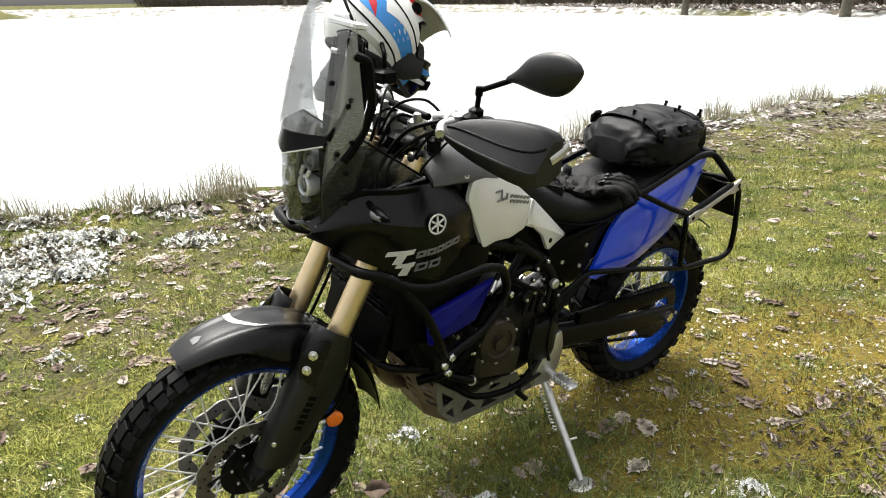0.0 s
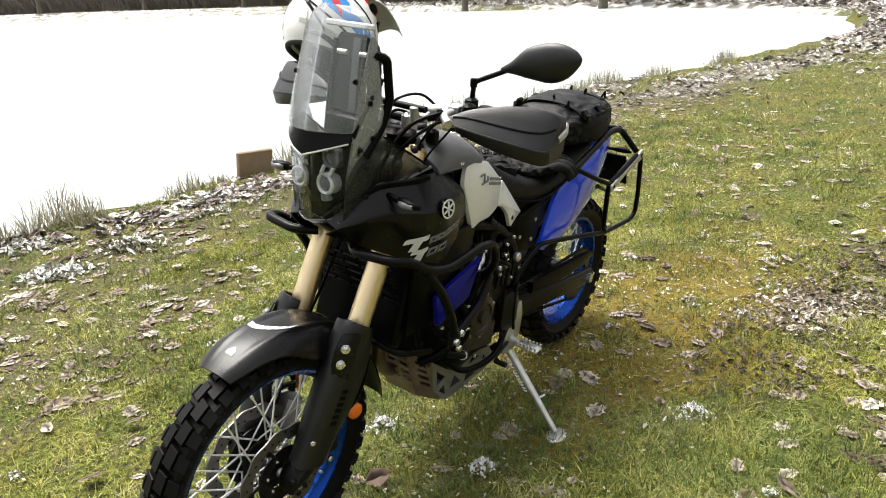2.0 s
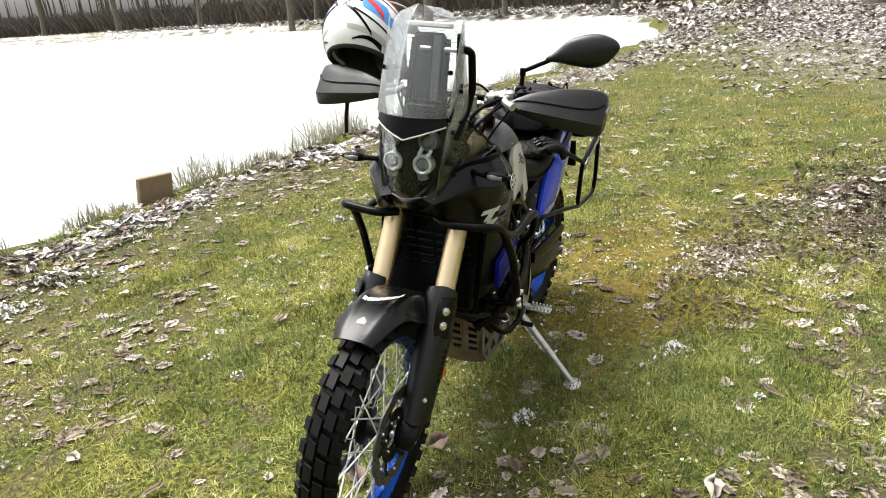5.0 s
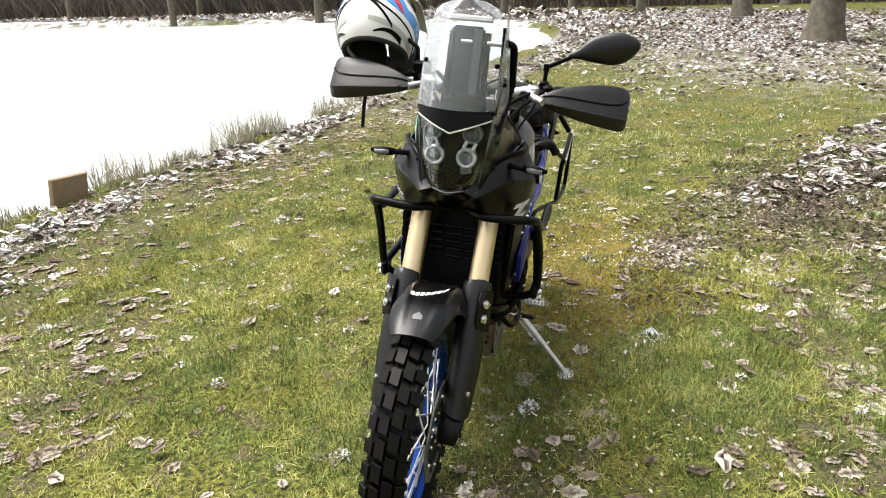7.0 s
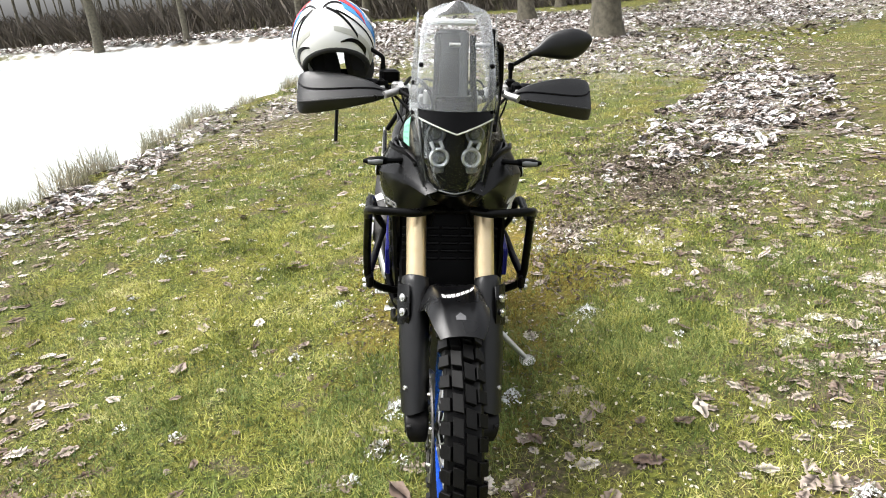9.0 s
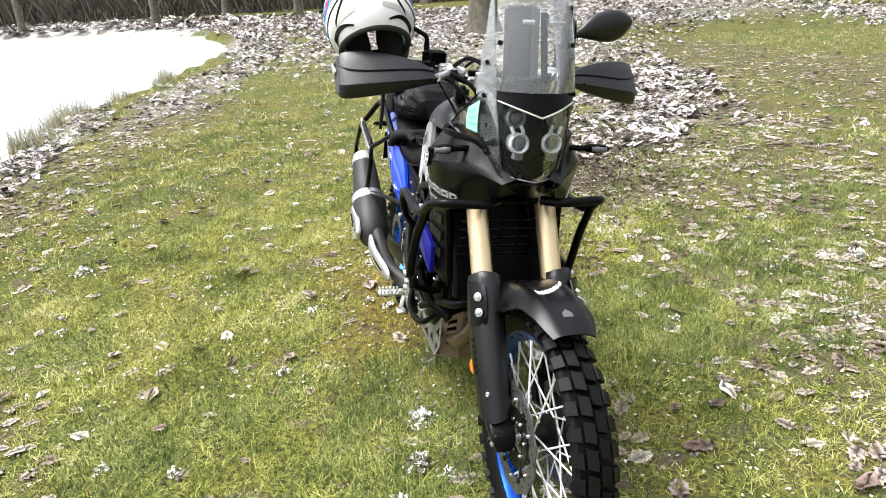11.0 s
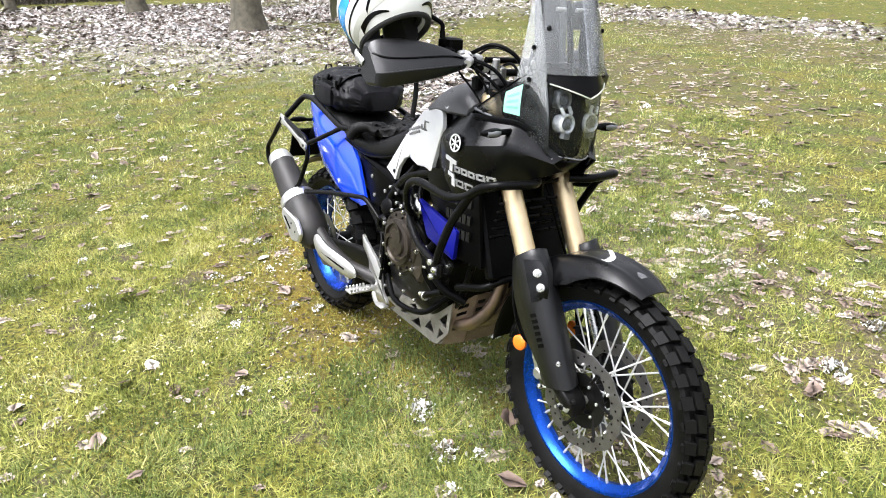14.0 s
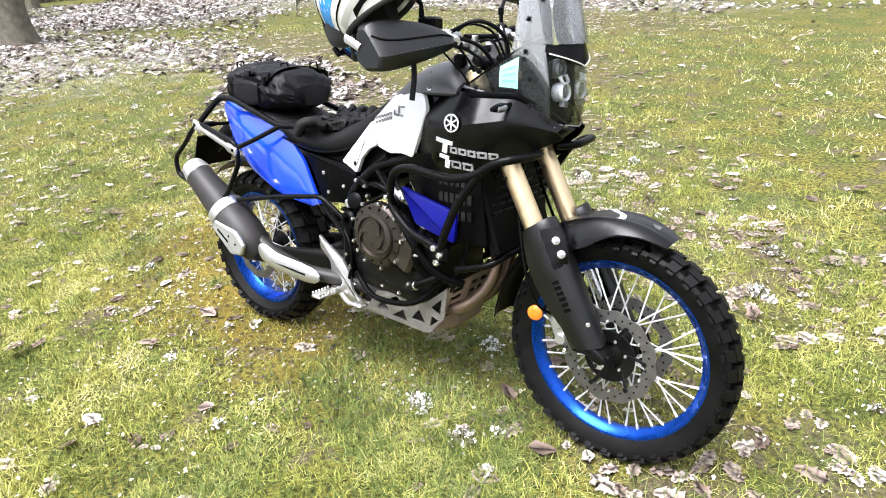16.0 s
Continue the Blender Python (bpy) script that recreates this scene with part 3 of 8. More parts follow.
def woods():
    rng = random.Random(5)
    stems, bush = [], []
    for (ax, ay), (bx, by) in zip(EDGE, EDGE[1:]):
        length = math.hypot(bx - ax, by - ay)
        nx, ny = (by - ay) / length, -(bx - ax) / length
        if nx < 0 and ny < 0:
            nx, ny = -nx, -ny
        out = vec((ax, ay, 0)) - vec((-10, 40, 0))
        s = 1 if (nx * out.x + ny * out.y) > 0 else -1
        for k in range(int(length * 2.0)):
            t, d = rng.random(), abs(rng.gauss(0, 9)) + 0.5
            stems.append((ax + (bx - ax) * t + s * nx * d, ay + (by - ay) * t + s * ny * d, rng.uniform(0.05, 0.20), rng.uniform(6, 12)))
        for k in range(int(length * 16)):
            t, d = rng.random(), abs(rng.gauss(0, 5)) - 0.5
            bush.append((ax + (bx - ax) * t + s * nx * d, ay + (by - ay) * t + s * ny * d))
    V, F = [], []
    for x, y, r, h in stems:
        z = float(land(np.array([x]), np.array([y]))[0])
        k = len(V)
        lx, ly = rng.uniform(-0.6, 0.6), rng.uniform(-0.6, 0.6)
        for q, (zz, rr) in enumerate(((-0.2, r * 1.25), (h * 0.4, r * 0.8), (h, r * 0.2))):
            for j in range(5):
                a = 2 * math.pi * j / 5
                V.append((x + lx * zz / h + rr * math.cos(a), y + ly * zz / h + rr * math.sin(a), z + zz))
        for q in range(2):
            for j in range(5):
                F.append((k + q * 5 + j, k + q * 5 + (j + 1) % 5, k + q * 5 + 5 + (j + 1) % 5, k + q * 5 + 5 + j))
    me = fast_mesh("woodland_stems", np.array(V), np.array(F))
    me.materials.append(BARK)
    tagged(new("woodland_stems", me), "dense grey-brown leafless stems of a far wood", "woods", kind="stuff")
    V, F = [], []
    for x, y in bush:
        z = float(land(np.array([x]), np.array([y]))[0])
        for _ in range(7):
            k = len(V)
            a, tilt, h, w = rng.uniform(0, 6.28), rng.uniform(0.0, 0.9), rng.uniform(0.6, 3.2), rng.uniform(0.015, 0.05)
            dx, dy = math.cos(a) * tilt * h, math.sin(a) * tilt * h
            ox, oy = rng.uniform(-0.6, 0.6), rng.uniform(-0.6, 0.6)
            V += [(x + ox - w * math.sin(a), y + oy + w * math.cos(a), z), (x + ox + w * math.sin(a), y + oy - w * math.cos(a), z), (x + ox + dx * 0.45 + w, y + oy + dy * 0.45, z + h * 0.6), (x + ox + dx, y + oy + dy, z + h)]
            F.append((k, k + 1, k + 2, k + 3))
    me = fast_mesh("thicket", np.array(V), np.array(F))
    me.materials.append(TWIG)
    tagged(new("thicket", me), "tangled bare thicket at the edge of the wood", "thicket", kind="stuff")


woods()


def blades(name, xs, ys, heights, widths, lean, material, seed, label, category, bend=0.5):
    """Many thin pointed blades in one mesh."""
    rng = np.random.default_rng(seed)
    n = len(xs)
    z = land(xs, ys)
    a, tilt = rng.uniform(0, 2 * np.pi, n), np.clip(np.abs(rng.normal(0, lean, n)), 0, 1.32)
    dx, dy = np.cos(a) * np.sin(tilt), np.sin(a) * np.sin(tilt)
    dz = np.cos(tilt)
    face = rng.uniform(0, 2 * np.pi, n)
    wx, wy = np.cos(face) * widths / 2, np.sin(face) * widths / 2
    V = np.empty((n, 5, 3), np.float32)
    for k, (t, w) in enumerate(((0.0, 1.0), (0.0, -1.0), (0.55, 0.8), (0.55, -0.8), (1.0, 0.0))):
        c = 1 + bend * t
        V[:, k, 0] = xs + dx * heights * t * c + wx * w
        V[:, k, 1] = ys + dy * heights * t * c + wy * w
        V[:, k, 2] = z - 0.004 + dz * heights * t * (1 - 0.22 * bend * t)
    k = np.arange(n)[:, None] * 5
    F = np.concatenate([k + [0, 1, 3], k + [0, 3, 2], k + [2, 3, 4]])
    me = fast_mesh(name, V.reshape(-1, 3), F)
    me.materials.append(material)
    return me


# reed tufts along the bank
rng = np.random.default_rng(2)
for x, y, w, h in ((-3.15, 5.05, 0.35, 0.24), (-2.35, 5.15, 0.30, 0.26), (-1.80, 5.42, 0.26, 0.36), (-1.05, 6.05, 0.20, 0.24), (0.15, 6.75, 0.36, 0.36), (0.75, 7.15, 0.22, 0.22), (1.45, 7.45, 0.28, 0.48), (2.15, 7.95, 0.24, 0.46), (3.3, 8.72, 0.30, 0.36), (4.2, 9.4, 0.3, 0.34), (5.2, 10.15, 0.34, 0.36), (6.4, 10.5, 0.3, 0.3), (-4.1, 4.95, 0.35, 0.3), (-0.75, 6.30, 0.18, 0.16), (8.5, 11.5, 0.35, 0.35), (-5.0, 4.85, 0.4, 0.3)):
    n = 420
    r = np.sqrt(rng.uniform(0, 1, n)) * w
    a = rng.uniform(0, 6.28, n)
    me = blades("reed_tuft", x + r * np.cos(a) * 1.3, y + r * np.sin(a) * 0.7, rng.uniform(0.3, 1.25, n) * h * (1.15 - 0.6 * r / w), rng.uniform(0.0035, 0.0085, n), 0.38, REED, int(abs(x) * 100), "", "", 0.25)
    tagged(new("reed_tuft", me), "grey-green tuft of rushes at the pond's edge", "rushes", "rush tufts along the bank")

# a plain board standing at the water's edge
g = Geo().box((0, 0, 0.11), (0.36, 0.05, 0.26), None, 0.008)
board = part("board", g, BOARD, None, "")
board.matrix_world = pose(-0.36, 6.38, -0.03, 6, 4, 32)
tagged(board, "plain weathered brown board standing at the pond's edge", "board")


# ---- the motorcycle: x forward, y to its left, z up; it leans on its side stand ----
bike = new("motorcycle")
bike.matrix_world = pose(0.725, 2.506, 0.0, 0, 0, 216.1) @ pose(0, 0, 0, -6.5)
tagged(bike, "black, silver and blue motorcycle leaning on its side stand on grass", "motorcycle")
SIDES = (1, -1)
FX, FZ, RX, RZ = 1.593, 0.340, 0.0, 0.331
HEAD = vec((1.137, 0, 1.10))
FORK = vec((math.sin(radians(28)), 0, -math.cos(radians(28))))
STEER = Matrix.Translation(HEAD) @ Matrix.Rotation(radians(1.6), 4, -FORK) @ Matrix.Translation(-HEAD)


def wheel_point(cx, cz, r, a, y):
    return vec((cx + r * math.sin(a), y, cz + r * math.cos(a)))


def ring_of(cx, cz, profile, n=72):
    """A ring turned about the wheel's axle; the profile is a closed run of (radius, y)."""
    g = Geo()
    g.rings([[wheel_point(cx, cz, r, 2 * math.pi * i / n, y) for r, y in profile] for i in range(n)], closed=True)
    return g


def tyre(cx, cz, r, half, bead):
    prof = [(bead, -half * 0.62), (bead + (r - bead) * 0.35, -half * 0.97), (bead + (r - bead) * 0.62, -half), (r - half * 0.40, -half * 0.85), (r - 0.021, -half * 0.45), (r - 0.017, 0)]
    prof += [(a, -b) for a, b in prof[-2::-1]]
    return ring_of(cx, cz, prof, 96)


def tread(wheel, cx, cz, r, half, blocks):
    """Tread blocks: four shapes, each turned round the axle on one shared mesh."""
    s = 2 * math.pi / blocks

    def block(a0, a1, w0, w1, top, skew):
        def at(a, w, lift):
            q = w * 0.92
            rad = (r - 0.013) - half * 0.75 * (1 - math.cos(q)) + lift * math.cos(q)
            return wheel_point(0, 0, rad, a + skew * w, (half * 0.98 + lift * 0.6) * math.sin(q) / math.sin(0.92) * 0.95)
        wm, e, k = (w0 + w1) / 2, 0.90, (a1 - a0) * 0.05
        low = [at(a, w, -0.010) for a, w in ((a0, w0), (a1, w0), (a1, w1), (a0, w1))]
        mid = [at(a + (k * 0.4 if a == a0 else -k * 0.4), wm + (w - wm) * 0.97, top - 0.002) for a, w in ((a0, w0), (a1, w0), (a1, w1), (a0, w1))]
        high = [at(a, wm + (w - wm) * e, top) for a, w in ((a0 + k, w0), (a1 - k, w0), (a1 - k, w1), (a0 + k, w1))]
        return mesh_of(Geo().rings([low, mid, high]), "tread_block", RUBBER, 25)
    kinds = [block(0, s * 0.80, 0.035, 0.50, 0.014, 0.05), block(s * 0.5, s * 1.30, -0.50, -0.035, 0.014, 0.05), block(s * 0.14, s * 0.74, 0.58, 1.12, 0.015, 0.02), block(s * 0.64, s * 1.24, -1.12, -0.58, 0.015, 0.02), block(s * 0.20, s * 0.56, 1.14, 1.34, 0.009, 0.0), block(s * 0.70, s * 1.06, -1.34, -1.14, 0.009, 0.0)]
    for i in range(blocks):
        for me in kinds:
            part("tread_block", me, RUBBER, wheel, m=Matrix.Translation((cx, 0, cz)) @ Matrix.Rotation(s * i, 4, "Y"))


def disc_geo(cx, cz, y, r, inner, waves, w=0.0045):
    n = waves * 8
    def loop(f, yy):
        return [wheel_point(cx, cz, f(2 * math.pi * i / n), 2 * math.pi * i / n, yy) for i in range(n)]
    def outer(a):
        return r + 0.003 * math.sin(waves * a)
    def hole(a):
        return inner + 0.003 * math.sin(waves * a + 1)
    g = Geo()
    g.rings([loop(outer, y - w / 2), loop(outer, y + w / 2), loop(hole, y + w / 2), loop(hole, y - w / 2)], closed=True)
    return g


def build_wheel(name, cx, cz, r, half, bead, rim_half, hub, blocks, spokes, m, label):
    g = Geo()
    g.lathe((cx, -hub * 1.15, cz), (0, 1, 0), [(0.018, 0), (0.026, 0.006), (0.050, 0.012), (0.052, 0.02), (0.030, 0.03), (0.028, hub * 2.3 - 0.03), (0.052, hub * 2.3 - 0.02), (0.050, hub * 2.3 - 0.012), (0.026, hub * 2.3 - 0.006), (0.018, hub * 2.3)], 28)
    wheel = part(name, g, DARK, bike, label, m)
    part("tyre", tyre(cx, cz, r, half, bead), RUBBER, wheel, "black knobbly rubber tyre with mud in its tread", smooth=30)
    tread(wheel, cx, cz, r, half, blocks)
    h = rim_half
    prof = [(bead + 0.004, -h), (bead + 0.006, -h + 0.004), (bead - 0.002, -h + 0.007), (bead - 0.006, -h * 0.5), (bead - 0.018, -h * 0.25), (bead - 0.018, h * 0.25), (bead - 0.006, h * 0.5), (bead - 0.002, h - 0.007), (bead + 0.006, h - 0.004), (bead + 0.004, h),
            (bead - 0.006, h - 0.002), (bead - 0.014, h * 0.55), (bead - 0.026, h * 0.28), (bead - 0.026, -h * 0.28), (bead - 0.014, -h * 0.55), (bead - 0.006, -h + 0.002)]
    part("rim", ring_of(cx, cz, prof, 72), RIM, wheel, "bright blue anodised wheel rim")
    # laced spokes, all on one mesh
    a0, pts = radians(52), []
    for i in range(spokes):
        s = 1 if i % 2 else -1
        a = 2 * math.pi * i / spokes
        lay = 1 if (i // 2) % 2 else -1
        pts.append((wheel_point(cx, cz, 0.049, a + lay * a0, s * hub * 0.98), wheel_point(cx, cz, bead - 0.022, a, s * 0.006)))
    length = (pts[0][1] - pts[0][0]).length
    g = Geo().cyl((0, 0, 0), (0, 0, length), 0.0025, 6)
    g.cyl((0, 0, length - 0.02), (0, 0, length + 0.004), 0.0040, 6)
    shared = mesh_of(g, "spoke", SPOKE)
    for p, q in pts:
        part("spoke", shared, SPOKE, wheel, m=Matrix.Translation(p) @ (q - p).to_track_quat("Z", "Y").to_matrix().to_4x4())
    return wheel


# front wheel, discs, axle
fw = build_wheel("front_wheel", FX, FZ, 0.348, 0.047, 0.272, 0.030, 0.042, 38, 36, STEER, "spoked front wheel with dark hub")
for s in SIDES:
    d = disc_geo(FX, FZ, s * 0.062, 0.140, 0.104, 12)
    disc = part("brake_disc", d, DISC, fw, "wavy drilled steel brake disc")
    g = Geo()
    for i in range(12):
        for k, rr in enumerate((0.112, 0.121, 0.130)):
            a = 2 * math.pi * (i + k * 0.33) / 12 + 0.1
            p = wheel_point(FX, FZ, rr, a, s * 0.062)
            g.cyl(p - vec((0, 0.0027, 0)), p + vec((0, 0.0027, 0)), 0.0032, 8)
    tagged(part("drilled_hole", g, BLACK, disc), kind="stuff")
    g = Geo()
    for i in range(6):
        a = 2 * math.pi * i / 6
        g.tube([wheel_point(FX, FZ, 0.045, a, s * 0.05), wheel_point(FX, FZ, 0.075, a + 0.35, s * 0.058), wheel_point(FX, FZ, 0.104, a + 0.42, s * 0.062)], 0.0055, 6, flat=0.6)
        g.bolt(wheel_point(FX, FZ, 0.106, a + 0.45, s * 0.064), (0, s, 0), 0.008, 0.004)
    parts("carrier_arm", g, DARK, disc)
    part("carrier_plate", ring_of(FX, FZ, [(0.040, s * 0.050), (0.078, s * 0.056), (0.078, s * 0.059), (0.040, s * 0.054)], 36), DARK, disc)
    g = Geo()
    for i in range(6):
        g.bolt(wheel_point(FX, FZ, 0.106, 2 * math.pi * i / 6 + 0.95, s * 0.0655), (0, s, 0), 0.005, 0.004)
        g.bolt(wheel_point(FX, FZ, 0.048, 2 * math.pi * i / 6 + 0.3, s * 0.056), (0, s, 0), 0.005, 0.004)
    parts("bolt", g, CHROME, disc)
g = Geo().cyl((FX, -0.125, FZ), (FX, 0.125, FZ), 0.012, 16, 0.002)
g.lathe((FX, -0.118, FZ), (0, -1, 0), [(0.017, 0), (0.017, 0.008), (0.009, 0.008), (0.008, 0.002)], 6)
part("front_axle", g, ALU, bike, m=STEER)


def on_fork(s, down, fwd=0.0, out=0.0):
    """A place beside a fork leg: metres down it, ahead of it and outwards."""
    p = HEAD + FORK * down
    return vec((p.x + fwd * 0.883, s * (0.100 + out), p.z + fwd * 0.469))


for s in SIDES:
    g = Geo().cyl(on_fork(s, 0.0), on_fork(s, 0.50), 0.0295, 28, 0.002)
    leg = part("fork_leg", g, GOLD, bike, "gold anodised upside-down fork tube", STEER)
    g = Geo().cyl(on_fork(s, -0.012), on_fork(s, 0.006), 0.023, 20, 0.003)
    g.cyl(on_fork(s, -0.020), on_fork(s, -0.010), 0.009, 6)
    part("fork_cap", g, GOLD, leg)
    part("fork_slider", Geo().cyl(on_fork(s, 0.49), on_fork(s, 0.80), 0.0215, 20), CHROME, leg)
    # casting that carries axle and caliper
    g = Geo()
    ax = vec((FX, s * 0.100, FZ))
    g.loft([(*on_fork(s, 0.70), 0.024, 0.012), (*on_fork(s, 0.78, 0.008), 0.030, 0.026), (ax.x - 0.02, s * 0.098, ax.z + 0.028, 0.030, 0.034), (ax.x, s * 0.096, ax.z, 0.026, 0.030), (ax.x + 0.003, s * 0.094, ax.z - 0.022, 0.022, 0.024)], "z", 16, 6)
    g.bolt((ax.x - 0.012, s * 0.122, ax.z - 0.008), (0, s, 0), 0.008, 0.008)
    g.bolt((ax.x + 0.020, s * 0.118, ax.z + 0.022), (0, s, 0), 0.007, 0.008)
    g.tube([on_fork(s, 0.72, -0.015), on_fork(s, 0.70, -0.055, -0.015), on_fork(s, 0.78, -0.07, -0.02)], 0.012, 8)
    part("axle_clamp", g, DARK, leg)
    # long fork guard: a folded plate round the front and the outside of the leg
    def guard(u, v, s=s):
        fold = [(-0.022, 0.034), (0.004, 0.046), (0.040, 0.045), (0.064, 0.030), (0.074, 0.006), (0.072, -0.020), (0.050, -0.038)]
        k = u * 6
        i = min(int(k), 5)
        f = fold[i][0] + (fold[i + 1][0] - fold[i][0]) * (k - i)
        o = fold[i][1] + (fold[i + 1][1] - fold[i][1]) * (k - i)
        wide = float(np.interp(v, (0, 0.12, 0.35, 0.7, 1), (0.90, 1.0, 1.06, 1.0, 0.86)))
        down = 0.455 + 0.370 * v + (0.020 * (1 - 2 * abs(u - 0.55)) if v > 0.5 else 0.022 * abs(u - 0.55)) * (abs(2 * v - 1)) ** 3
        f = f * (0.5 + 0.5 * wide) * (1 if f > 0 else 1 + 1.1 * math.sin(3.14 * min(1, v * 1.2))) + 0.006 * v * v
        return on_fork(s, down, f, max(o * wide, -0.036))
    part("fork_guard", Geo().sheet(guard, 12, 18, (-0.003, 0, 0)), GUARD, leg, "scuffed black plastic fork guard", smooth=55)
    # raised print down the guard
    for k in range(6):
        def emb(u, v, k=k):
            return guard(0.22 + 0.10 * u, 0.46 + 0.045 * k + 0.028 * v) + vec((0, s * 0.0012, 0))
        part("raised_letter_bar", Geo().sheet(emb, 2, 2, (0, -s * 0.002, 0)), BLACK, leg)
    g = Geo()
    for dn in (0.74,):
        g.bolt(on_fork(s, dn + 0.03, 0.064, 0.030), (0.7, s, 0.2), 0.007, 0.005)
    g.bolt(on_fork(s, 0.60, -0.035, 0.02), (0, s, 0), 0.008, 0.006)
    g.bolt(on_fork(s, 0.635, -0.045, 0.02), (0, s, 0), 0.006, 0.006)
    parts("bolt", g, CHROME, leg)
    # caliper behind the leg
    g = Geo()
    c = vec((1.452, s * 0.072, 0.395))
    g.box(c, (0.055, 0.062, 0.10), Matrix.Rotation(radians(-24), 4, "Y"), 0.012)
    g.cyl(c + vec((0.0, s * 0.02, 0.025)), c + vec((0.0, s * 0.042, 0.025)), 0.017, 14, 0.003)
    g.cyl(c + vec((0.01, s * 0.02, -0.022)), c + vec((0.01, s * 0.042, -0.022)), 0.017, 14, 0.003)
    cal = part("brake_caliper", g, ALU if s < 0 else DARK, bike, m=STEER)
    g = Geo().bolt(c + vec((-0.01, s * 0.043, 0.052)), (0, s, 0), 0.008, 0.006)
    g.bolt(c + vec((0.03, s * 0.043, -0.05)), (0, s, 0), 0.008, 0.006)
    parts("bolt", g, CHROME, cal)
    line = curve_through([(1.25, s * 0.05, 0.86), (1.29, s * 0.085, 0.72), (1.345, s * 0.122, 0.56), (1.385, s * 0.11, 0.46), (1.43, s * 0.085, 0.43)], 6)
    part("brake_line", Geo().tube(line, 0.0045, 8), BLACK, bike, m=STEER)
    # round orange reflector
    rc = vec((1.376, s * 0.108, 0.432))
    g = Geo().lathe(rc, (0.15, s, 0.02), [(0.020, -0.006), (0.023, -0.004), (0.023, 0.004), (0.020, 0.007), (0.010, 0.0085)], 24)
    ref = part("reflector", g, AMBER, bike, "round orange side reflector", STEER)
    part("reflector_stay", Geo().tube([on_fork(s, 0.66, -0.03, 0.0), (1.40, s * 0.098, 0.445), rc], 0.005, 6), BLACK, ref)

# front fender: arch over the tyre with side plates and a rear flap
def fender(u, v):
    """Flat-topped beak: narrow and blunt in front, widest over the fork, with short turned-down edges."""
    deg = 21 - 75 * v
    ph, y = radians(deg), (u - 0.5) * 2
    hw = float(np.interp(deg, (-54, -35, -20, -8, 8, 15, 21), (0.072, 0.092, 0.104, 0.096, 0.082, 0.072, 0.056)))
    rad = float(np.interp(deg, (-54, -30, -8, 8, 21), (0.400, 0.402, 0.400, 0.394, 0.382)))
    edge = max(0.0, (abs(y) - 0.62) / 0.38)
    drop = 0.010 * y * y + edge ** 1.4 * float(np.interp(deg, (-54, -30, -14, 0, 12, 21), (0.030, 0.070, 0.060, 0.022, 0.008, 0.003)))
    ridge = 0.005 * max(0.0, 1 - abs(abs(y) - 0.50) / 0.14) * min(1.0, v * 4)
    return vec((FX + (rad + ridge - drop) * math.sin(ph), y * hw * (1 - 0.06 * edge), FZ + (rad + ridge - drop) * math.cos(ph)))


fen = part("front_fender", Geo().sheet(fender, 22, 30, lambda p: (vec((FX, 0, FZ)) - vec((p[0], 0, p[2]))).normalized() * 0.004), MATT, bike, "matt black plastic front fender", STEER, 32)


def flap(u, v):
    ph = radians(-52 - 36 * v)
    y = (u - 0.5) * 2
    rad = 0.402 + 0.004 * v - abs(y) ** 3 * 0.03 * (1 - v * 0.6)
    return vec((FX + rad * math.sin(ph), y * (0.070 - 0.012 * v), FZ + rad * math.cos(ph)))


part("rear_flap", Geo().sheet(flap, 14, 12, (0.004, 0, 0.001)), BLACK, fen)
for s in SIDES:
    # plate that carries the fender down over the guard, with two bolts
    def cheek_plate(u, v, s=s):
        down = 0.478 + 0.118 * v + 0.012 * (1 - v) * (1 - u)
        fwd = float(np.interp(v, (0, 0.35, 0.75, 1), (0.066, 0.078, 0.074, 0.058))) - (0.030 + 0.016 * math.sin(v * 3.14)) * u
        return on_fork(s, down, fwd + 0.012, 0.022 + 0.032 * u ** 0.8)
    part("side_plate", Geo().sheet(cheek_plate, 6, 8, (-0.003, -s * 0.003, 0)), MATT, fen, smooth=40)
    for x, z in ((0.522, 0.0), (0.562, 0.0)):
        g = Geo().lathe(on_fork(s, x, 0.074, 0.040), (0.75, s, 0.35), [(0.0115, -0.002), (0.0115, 0.003), (0.010, 0.0035), (0.0065, 0.0035), (0.0065, 0.007), (0.004, 0.0078)], 18)
        part("bolt", g, CHROME, fen, "bright washer-headed bolt")
# white printed mark along the fender, plain bars
for k in range(7):
    def bar(u, v, k=k):
        q = fender(0.26 + (k + 0.12 + 0.76 * u) * 0.070, 0.30 + 0.016 * (k + u) - 0.04 * math.sin((k + u) / 7 * 3.14) + 0.034 * (v - 0.5))
        out = (q - vec((FX, 0, FZ))).normalized()
        return q + out * 0.0012
    part("printed_bar", Geo().sheet(bar, 3, 2, (0, 0, -0.001)), PRINT, fen, "white printed lettering shape")


def badge(u, v):
    q = fender(0.42 + 0.16 * u, 0.10 + 0.05 * v * (1 - abs(u - 0.5)))
    return q + (q - vec((FX, 0, FZ))).normalized() * 0.001


part("printed_badge", Geo().sheet(badge, 6, 3, (0, 0, -0.001)), SHOULDER, fen)

# triple clamps and steering stem
g = Geo()
for dn in (0.045, 0.24):
    c = HEAD + FORK * dn
    g.box(c + vec((-0.01, 0, 0)), (0.075, 0.25, 0.032), Matrix.Rotation(radians(28), 4, "Y"), 0.012)
g.cyl(HEAD + FORK * 0.03 + vec((-0.035, 0, 0)), HEAD + FORK * 0.25 + vec((-0.035, 0, 0)), 0.028)
part("triple_clamp", g, DARK, bike, m=STEER)

